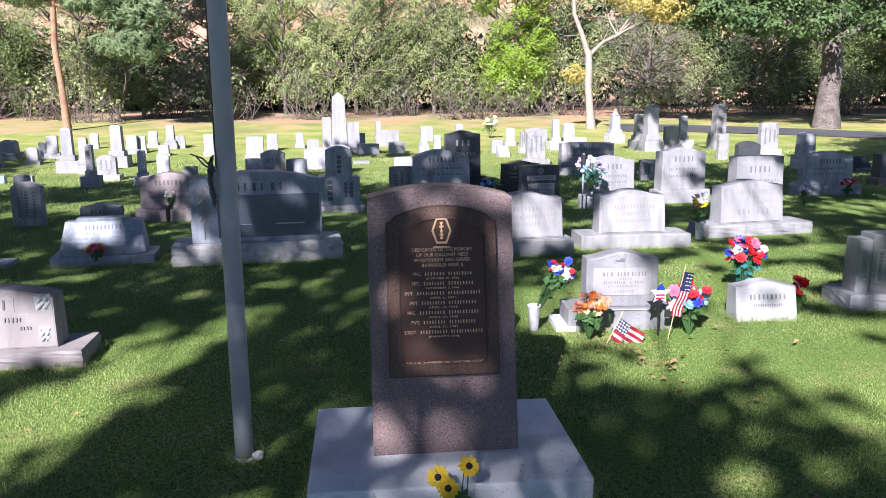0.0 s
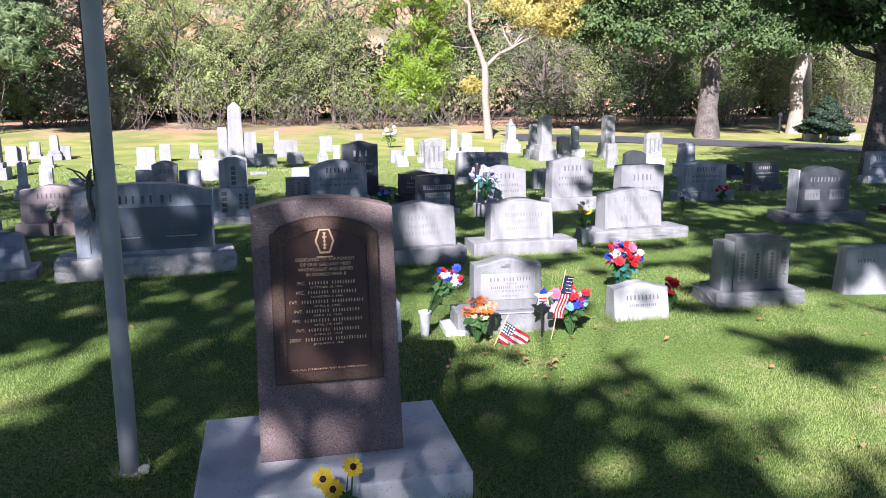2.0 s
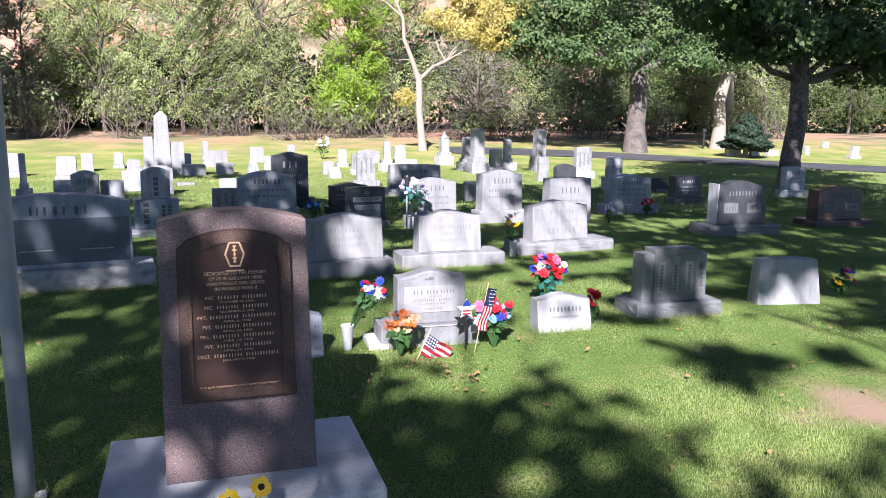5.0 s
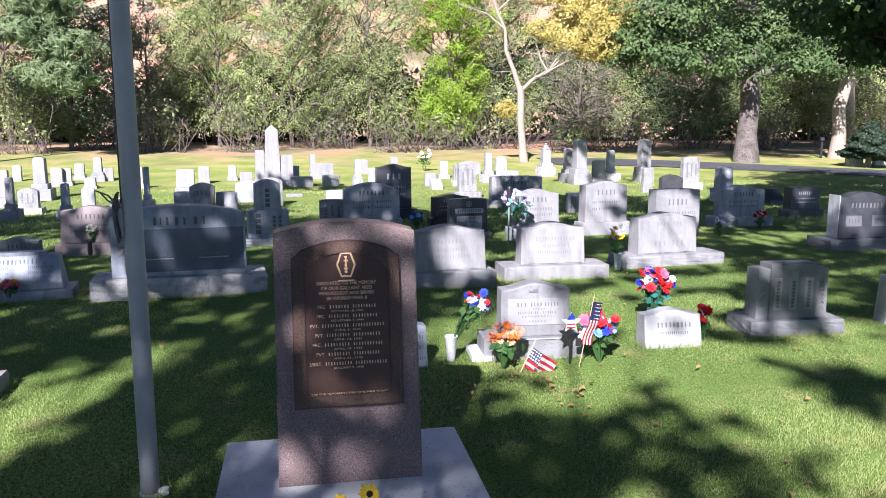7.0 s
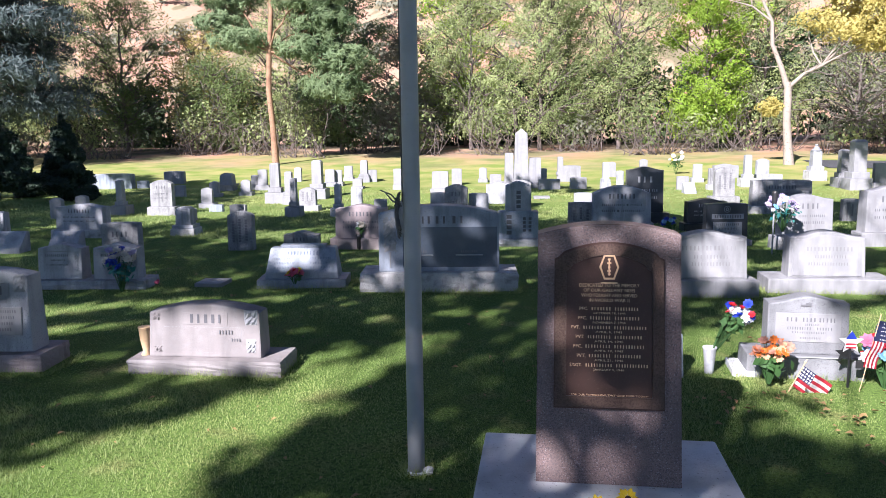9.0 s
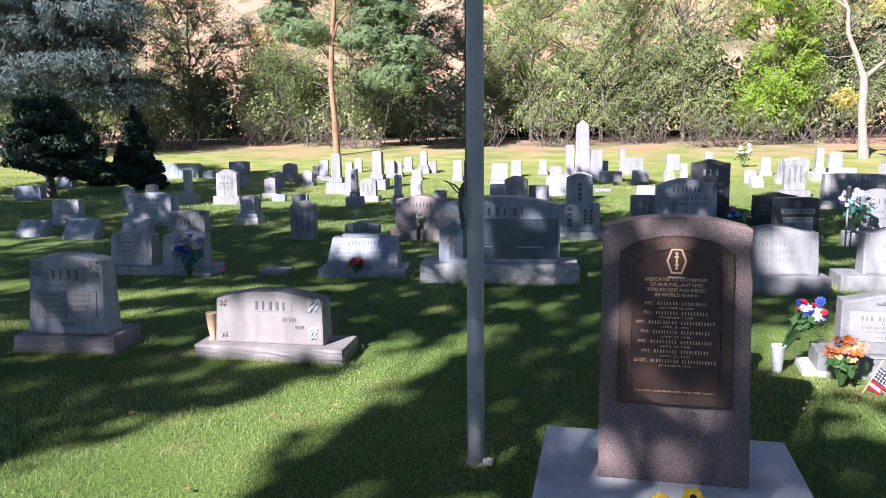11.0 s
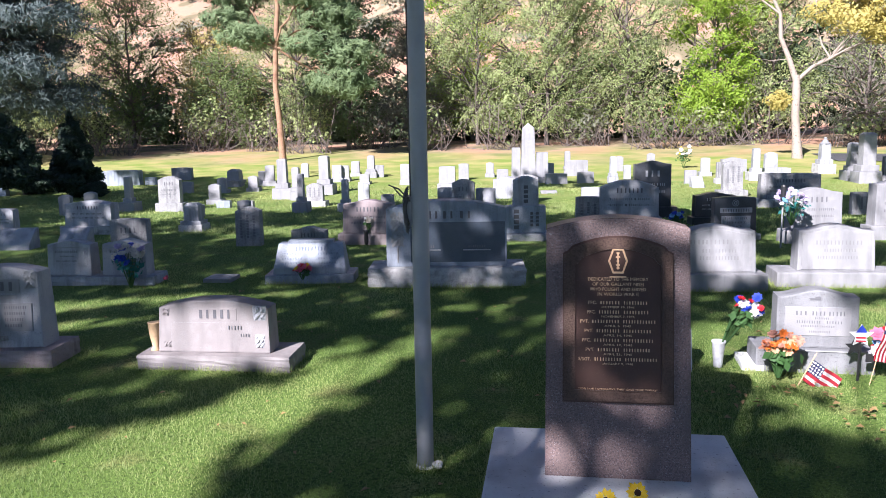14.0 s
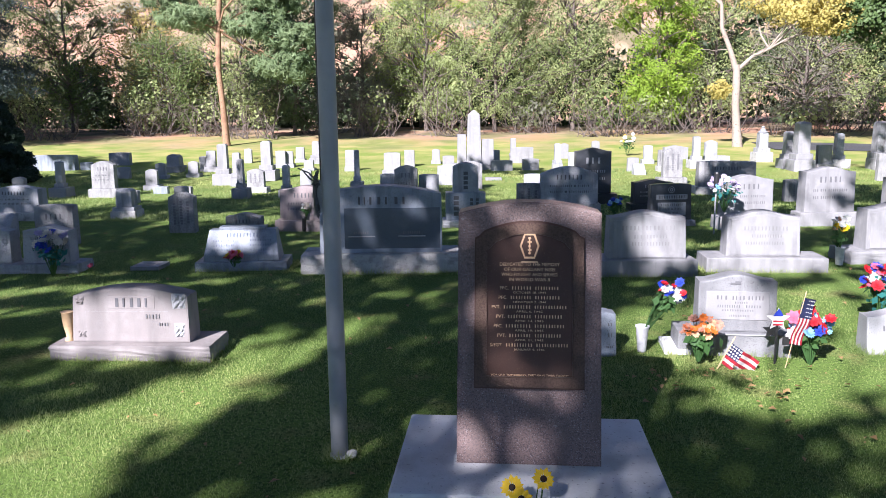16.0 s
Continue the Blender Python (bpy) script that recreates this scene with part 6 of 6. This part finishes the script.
def yew(x, y, high, wide, seed, label, foot):
    rng = random.Random(seed)
    blobs = []
    for i in range(16):
        t = i / 15
        a = i * 2.4
        r = wide * (0.95 * math.sqrt(max(0.03, 1 - t ** 1.6)) if foot > 0.5 else (1 - t) ** 0.75 + 0.1)
        blobs.append((0.5 * r * math.cos(a), 0.5 * r * math.sin(a), foot + t * (high - foot), 0.62 * r, 0.62 * r, 0.2 * high / 1.7))
    tree("yew_bush", x, y, high * 0.85, 0.09, blobs, "yew", 34000, 0.055, label, seed, gaps=-1.5, lump=0.35, category="bush", long=2.0)


yew(-12.9, 12.3, 2.35, 1.15, 311, "dark clipped yew with a rounded crown on a short trunk", 0.75)
yew(-13.75, 14.9, 1.5, 0.55, 312, "small dark clipped yew", 0.25)
yew(-11.9, 14.2, 1.95, 0.62, 313, "dark conical clipped yew on the lawn", 0.25)

# pale forked trunk with a yellowing crown
FORKED = [(1.7, 0.2, 4.6, 1.5, 1.2, 0.8), (2.8, 0, 4.2, 1.3, 1.1, 0.7), (2.3, 0.3, 5.6, 1.6, 1.2, 0.9), (1.0, 0.5, 6.3, 1.4, 1.2, 0.8), (3.6, 0.2, 5.0, 1.2, 1.0, 0.7), (-0.5, 0.3, 1.9, 0.45, 0.4, 0.35)]


def forked_tree(x, y):
    rng = random.Random(402)
    root = thing("forked_tree", x, y, ground_z(x, y) - 0.05, 0, "pale-barked forked tree with a yellowing crown", "tree")
    paths = [[(0.1, 0, 0, 0.27), (0.03, 0, 0.7, 0.2), (-0.05, 0, 1.5, 0.18), (-0.05, 0, 2.2, 0.19), (-0.08, 0, 2.7, 0.16)],
             [(-0.08, 0, 2.5, 0.15), (-0.32, 0, 3.2, 0.12), (-0.62, 0, 3.9, 0.10), (-0.66, 0, 4.6, 0.085), (-0.95, 0, 5.2, 0.07), (-1.3, 0, 6.2, 0.05), (-1.2, 0, 7.4, 0.03)],
             [(-0.02, 0, 2.55, 0.11), (0.4, 0, 2.95, 0.085), (0.95, 0.1, 3.2, 0.07), (1.8, 0.1, 3.6, 0.05), (2.8, 0.1, 3.9, 0.025)],
             [(-0.66, 0, 4.6, 0.06), (-1.3, 0, 5.1, 0.04), (-2.3, 0, 5.4, 0.015)], [(-0.95, 0, 5.2, 0.05), (-0.3, 0.1, 5.8, 0.035), (0.6, 0.2, 6.4, 0.012)]]
    for b in FORKED[:5]:
        paths.append(limb(rng, (0.95, 0.1, 3.2), b[:3], 0.05, 0.01))
    for _ in range(26):
        a = rng.choice(paths[1:5])[rng.choice((1, 2))]
        paths.append(limb(rng, a[:3], (a[0] + rng.uniform(-1.2, 1.2), a[1] + rng.uniform(-0.5, 0.5), a[2] + rng.uniform(-0.3, 1.1)), 0.02, 0.004, 5))
    tubes("trunk", [[(x_, y_, z_, r_ * 0.66) for x_, y_, z_, r_ in path] for path in paths], PALE_BARK, root, 12)
    leaf_cloud("crown", FORKED, 22000, 0.065, LEAF["yellow"], root, 401, 0.7, 0.6)


forked_tree(7.55, 23.2)

# shade trees by the drive
BIG = [(-3.2, 0, 5.0, 2.2, 1.8, 1.2), (-1.6, 0.5, 4.2, 1.8, 1.6, 1.0), (0.5, 0, 4.8, 2.0, 1.8, 1.2), (2.6, 0.2, 4.6, 2.0, 1.8, 1.2), (-2.4, -0.4, 6.6, 2.6, 2.2, 1.4), (0.8, 0.3, 7.0, 2.8, 2.4, 1.5), (3.6, 0, 6.6, 2.2, 2, 1.3), (-0.6, 0, 8.8, 2.6, 2.2, 1.5), (-4.4, 0.2, 4.0, 1.4, 1.2, 0.9), (-1.5, -1.4, 3.5, 1.4, 1.0, 0.6), (1.3, -1.4, 3.4, 1.4, 1.0, 0.6), (-3.2, -1.0, 3.6, 1.3, 1.0, 0.6), (3.0, -0.8, 3.7, 1.3, 1.0, 0.6)]
tree("shade_tree", 15.9, 22.5, 9.5, 0.36, BIG, "maple", 60000, 0.09, "large dark shade tree with a thick grey trunk", 411, gaps=0.5)
SECOND = [(0.4, 0, 4.6, 1.8, 1.6, 1.1), (-1.6, 0.4, 5.2, 1.8, 1.6, 1.1), (2.2, 0, 5.6, 2.0, 1.7, 1.2), (0.6, 0, 7.0, 2.4, 2.0, 1.4)]
tree("shade_tree", 20.7, 23.9, 9.0, 0.25, SECOND, "maple", 10000, 0.16, "tall shade tree with a leaning sunlit trunk", 412, PALE_BARK, lean=(0.09, 0))
tree("shade_tree", 25.5, 29.5, 9.0, 0.28, SECOND, "green", 8000, 0.17, "shade tree with a pale trunk beyond the drive", 413, PALE_BARK)
NEAR = [(-1.4, -0.6, 3.3, 1.3, 1.2, 0.6), (-2.6, -0.9, 3.9, 1.5, 1.2, 0.7), (0.6, -0.8, 3.4, 1.4, 1.2, 0.6), (1.8, -0.4, 2.9, 1.3, 1.2, 0.6), (-0.6, 0.6, 4.4, 1.8, 1.6, 0.9), (1.8, 0.3, 4.6, 1.8, 1.6, 0.9), (0, -0.4, 5.8, 2.4, 2.0, 1.2), (3.2, -0.3, 3.7, 1.4, 1.3, 0.7)]
tree("maple_tree", 12.4, 10.6, 7.5, 0.205, NEAR, "maple", 24000, 0.115, "dark maple overhanging the graves", 414, gaps=0.8, lump=0.5, long=1.15)
yew(19.2, 20.3, 1.55, 0.85, 415, "small dark weeping tree beside the drive", 0.45)

# an unseen grove behind the camera, added to cast the shade on the graves
REACH = 1 / math.tan(SUN_EL)
# where the sun comes through the grove: places on the lawn (x, y), half-widths, turn in degrees
GLADES = ((-2.95, -0.75, 0.55, 0.5, 20), (-2.38, -0.1, 0.52, 0.6, -20), (-2.02, 0.8, 0.36, 0.6, -28), (-1.72, 1.5, 0.24, 0.5, -28), (-1.24, 2.4, 0.17, 0.6, -22),
          (-2.45, 1.98, 0.62, 0.34, 12), (-4.15, 2.75, 0.4, 0.2, 15), (2.6, 1.0, 0.6, 0.42, 0), (-4.3, 3.55, 1.0, 0.2, 28), (-5.6, 1.9, 0.9, 0.16, 25), (-6.3, 3.6, 0.7, 0.22, 20), (-3.0, 3.95, 0.5, 0.1, 20),
          (-2.8, 5.1, 0.3, 0.22, 0), (-1.0, 3.55, 0.4, 0.1, 10),
          (1.55, 1.25, 0.5, 0.3, 20), (2.2, 1.85, 1.3, 0.5, 0), (3.4, 1.5, 1.3, 0.62, 0), (3.6, 0.55, 1.3, 0.62, 20), (2.85, 0.1, 0.75, 0.3, 20), (1.55, 2.75, 0.85, 0.6, 0), (2.7, 3.2, 1.2, 0.75, 0),
          (4.6, 2.3, 0.9, 0.4, 0), (1.9, 4.95, 0.45, 0.45, 0), (2.75, 5.0, 0.62, 0.6, 0), (4.3, 5.5, 0.75, 0.6, 0), (3.6, 4.2, 1.1, 0.3, 10), (3.35, 7.9, 0.65, 0.6, 0), (4.6, 8.25, 0.7, 0.6, 0),
          (5.6, 8.15, 0.6, 0.4, 0), (2.3, 6.2, 0.7, 0.25, 0), (5.0, 4.0, 0.5, 0.14, 10), (6.2, 4.5, 0.7, 0.12, 8), (7.0, 3.2, 0.9, 0.16, 8), (7.4, 6.3, 0.3, 0.2, 0))
# single sprays that hang into those glades: place and half-width
SPRAYS = ((3.28, 1.22, 0.30), (3.02, 0.82, 0.16), (3.62, 0.92, 0.15), (4.02, 0.95, 0.24), (3.8, 2.5, 0.22), (3.55, 2.75, 0.13), (4.72, 2.75, 0.16), (5.1, 2.62, 0.12), (3.3, 2.1, 0.12), (2.05, 2.55, 0.10), (4.75, 8.3, 0.13), (2.9, 3.6, 0.14))


def ripple(x, y, size, seed):
    """A smooth random field about 0, with features of the given size."""
    rng = np.random.default_rng(seed)
    out = np.zeros_like(x)
    for _ in range(9):
        a, k, f = rng.uniform(0, 6.283), rng.uniform(0.7, 1.6) * 2.4 / size, rng.uniform(0, 6.283)
        out += np.sin(k * (x * math.cos(a) + y * math.sin(a)) + f)
    return out / 3.0


def shade_at(x, y):
    """How thick the leaves are between the sun and a place on the lawn: 0 open, 1 closed."""
    broad, fine = ripple(x * 0.55, y * 1.25, 1.5, 3), ripple(x, y * 1.6, 0.55, 4)
    edge = np.clip((y - 4.6 - 1.6 * np.exp(-((x + 0.9) / 1.2) ** 2)) / 1.2, 0, 1) * (x < 4.6) + np.clip((y - 1.9) / 0.8, 0, 1) * (x >= 4.6)
    # past the first graves the shade is streaked; towards the drive it is thicker, up the bank it thins out
    level = np.where(x > 5.5, 0.75, np.where(x < -2.0, 0.45, 0.55)) - 1.9 * np.clip((y - 11.0 - 0.35 * np.clip(x - 4.0, 0, 9) - 9.0 * np.clip((-x - 7.0) / 3.0, 0, 1)) / 3.0, 0, 1)
    streaks = 1 / (1 + np.exp(-7 * (broad * 0.8 + fine * 0.35 + level)))
    out = 1 - edge + edge * streaks
    for cx, cy, rx, ry, turn in GLADES:
        c, s_ = math.cos(radians(turn)), math.sin(radians(turn))
        u, v = ((x - cx) * c + (y - cy) * s_) / rx, ((y - cy) * c - (x - cx) * s_) / ry
        out = np.minimum(out, np.clip((np.sqrt(u * u + v * v) + 0.12 * fine - 0.92) / 0.5, 0, 1))
    # thin half-shade in front of the graves
    for cx, cy, rx, ry, most in ((2.0, 0.6, 0.55, 0.6, 0.8), (-3.85, 2.1, 0.35, 0.35, 0.8), (-1.3, 4.55, 0.7, 0.13, 0.75), (0.0, 0.6, 0.42, 0.7, 0.45), (-1.65, 5.05, 0.18, 0.3, 0.7), (3.15, -0.55, 1.0, 0.6, 0.55), (0.3, 1.4, 0.32, 0.3, 0.66)):
        thin = np.clip(1.6 - np.hypot((x - cx) / rx, (y - cy) / ry), 0, 1) * np.clip(0.85 + 0.3 * fine, 0, 1)
        out = np.where(out > 0.3, out * (1 - thin * most), out)
    for cx, cy, r in SPRAYS:
        out = np.maximum(out, np.clip((1.1 - np.hypot(x - cx, y - cy) / r - 0.45 * fine) / 0.35, 0, 1))
    return out


def grove():
    rng = np.random.default_rng(421)
    py = random.Random(421)
    feet = ((-4.5, -13.0, 8.5, 0.4, "broad unseen shade tree behind the memorial's lawn"), (-10.5, -12.0, 8.5, 0.4, "broad unseen shade tree at the edge of the lawn"),
            (-15.5, -9.0, 8.5, 0.4, "broad unseen shade tree beyond the lawn's edge"), (9.0, -9.0, 8.5, 0.4, "broad unseen shade tree by the drive's side of the lawn"),
            (-2.0, -19.0, 9.0, 0.45, "broad unseen shade tree well behind the memorial"), (-11.0, -20.0, 9.0, 0.45, "broad unseen shade tree at the lawn's far side"), (3.0, -12.5, 8.0, 0.36, "broad unseen shade tree on the lawn"))
    # clumps of leaves on a loose grid over the lawn
    gx, gy = np.meshgrid(np.arange(-15, 17, 1.0), np.arange(-10, 21, 1.0))
    gx, gy = gx.ravel() + rng.uniform(-0.2, 0.2, gx.size), gy.ravel() + rng.uniform(-0.2, 0.2, gy.size)
    hz = rng.uniform(7.6, 9.6, gx.size)
    cx, cy = gx - SUN_TO.x * REACH * hz, gy - SUN_TO.y * REACH * hz
    owner = np.argmin([np.hypot(cx - f[0], cy - f[1]) for f in feet], axis=0)
    for k, (fx, fy, high, thick, label) in enumerate(feet):
        root = thing("shade_tree", fx, fy, -0.05, 0, label, "tree")
        trunk = [(py.uniform(-1, 1) * 0.08 * (i > 0), py.uniform(-1, 1) * 0.08 * (i > 0), high * i / 9, thick * (1 + 0.35 * max(0, 1 - i / 1.5)) * (1 - 0.75 * (i / 9) ** 1.5)) for i in range(10)]
        paths = [trunk]
        points = []
        for c in np.flatnonzero(owner == k):
            n = 190 if abs(gx[c]) < 6 and -4 < gy[c] < 6 else 170
            d = rng.normal(size=(n, 3))
            d *= (rng.random(n) ** 0.33 / np.linalg.norm(d, axis=1))[:, None]
            p = np.array((cx[c], cy[c], hz[c])) + d * (1.15, 1.15, 0.5)
            sx, sy = p[:, 0] + SUN_TO.x * REACH * p[:, 2], p[:, 1] + SUN_TO.y * REACH * p[:, 2]
            # leaves over sunlit places are left out, so the crowns draw the shade
            p = p[rng.random(n) < shade_at(sx + rng.normal(size=n) * 0.07, sy + rng.normal(size=n) * 0.07)]
            if len(p) < 12:
                continue
            points.append(p)
            if len(p) > 60:
                a = trunk[py.choice((4, 5, 6))]
                m = p.mean(0) - (fx, fy, 0)
                paths.append(limb(py, a[:3], m, 0.022, 0.008, 6, 0.06))
        tubes("trunk", paths, BARK, root, 8)
        p = np.concatenate(points) - (fx, fy, 0)
        n = len(p)
        normal = rng.normal(size=(n, 3)) * 0.6 + (-0.3, -0.6, 0.8)
        normal /= np.linalg.norm(normal, axis=1)[:, None]
        axis = np.cross(normal, rng.normal(size=(n, 3)))
        axis /= np.linalg.norm(axis, axis=1)[:, None]
        size = rng.uniform(0.11, 0.19, n)[:, None]
        a, w = axis * size * 0.7, np.cross(normal, axis) * size * 0.5
        array_mesh("crown", np.stack([p - a, p + w, p + a, p - w], 1).reshape(-1, 3), np.arange(4 * n).reshape(-1, 4), LEAF["maple"], root)


grove()

# ---- undergrowth and far woods ----
def thicket(x, y, high, wide, seed):
    """A bare twiggy shrub with a few dry leaves."""
    rng = random.Random(seed)
    root = thing("bare_shrub", x, y, ground_z(x, y) - 0.03, 0, "tangled bare grey shrub at the wood's edge", "bush")
    paths = []
    for _ in range(34):
        a = rng.uniform(0, 6.28)
        foot = (0.8 * wide * rng.uniform(-1, 1), 0.4 * rng.uniform(-1, 1), 0)
        top = (foot[0] + wide * 1.3 * math.cos(a) * rng.random(), 0.6 * wide * math.sin(a) * rng.random(), high * rng.uniform(0.25, 1.0))
        stem = limb(rng, foot, top, 0.02, 0.005, 5, 0.35)
        paths.append(stem)
        for k in (2, 3, 4):
            p = stem[k]
            paths.append(limb(rng, p[:3], (p[0] + rng.uniform(-0.5, 0.5), p[1] + rng.uniform(-0.4, 0.4), p[2] + rng.uniform(-0.1, 0.5)), 0.009, 0.003, 3, 0.2))
    tubes("branchwork", paths, TWIG, root, 4)
    leaf_cloud("foliage", [(0, 0, high * 0.5, wide * 0.8, wide * 0.5, high * 0.45)], 260, 0.1, LEAF[rng.choice(("sage", "olive", "green", "olive"))], root, seed, 0.4, 0.5)


for k in range(20):
    u = k / 19
    thicket(-24 + 52 * u + 0.6 * math.sin(k * 5.1), 28.6 + 1.2 * math.sin(k * 2.3) + 4.0 * max(0, u - 0.75), 1.6 + 1.1 * abs(math.sin(k * 1.7)), 1.0 + 0.5 * abs(math.cos(k * 2.9)), 500 + k)


def far_woods():
    blobs = []
    rng = random.Random(77)
    for k in range(60):
        x = -48 + 112 * k / 59
        tall = 4.2 if x > 3 else 2.2
        for _ in range(2):
            blobs.append((x + rng.uniform(-1, 1), 38.5 + rng.uniform(-1.5, 3), 1.0 + rng.uniform(0.2, tall), 2.2, 1.5, 1.9 + rng.uniform(0, 1.2)))
    # dark backing that closes the gaps; its leaf colour stands in for shade
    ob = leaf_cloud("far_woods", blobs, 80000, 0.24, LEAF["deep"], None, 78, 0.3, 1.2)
    tagged(ob, "backing woods behind the first trees, leaves darkened to stand for shade", "trees", kind="stuff")
    blobs = [(rng.uniform(-70, 80), y, ground_z(0, y) + 0.4, 0.9 + 0.02 * y, 0.9, 0.7) for y in (rng.uniform(52, 100) for _ in range(260))]
    ob = leaf_cloud("sagebrush", blobs, 36000, 0.3, LEAF["sage"], None, 79, 0.3, 1.0)
    tagged(ob, "grey-green sagebrush dotted over the dry hillside", "shrubs", kind="stuff")


far_woods()
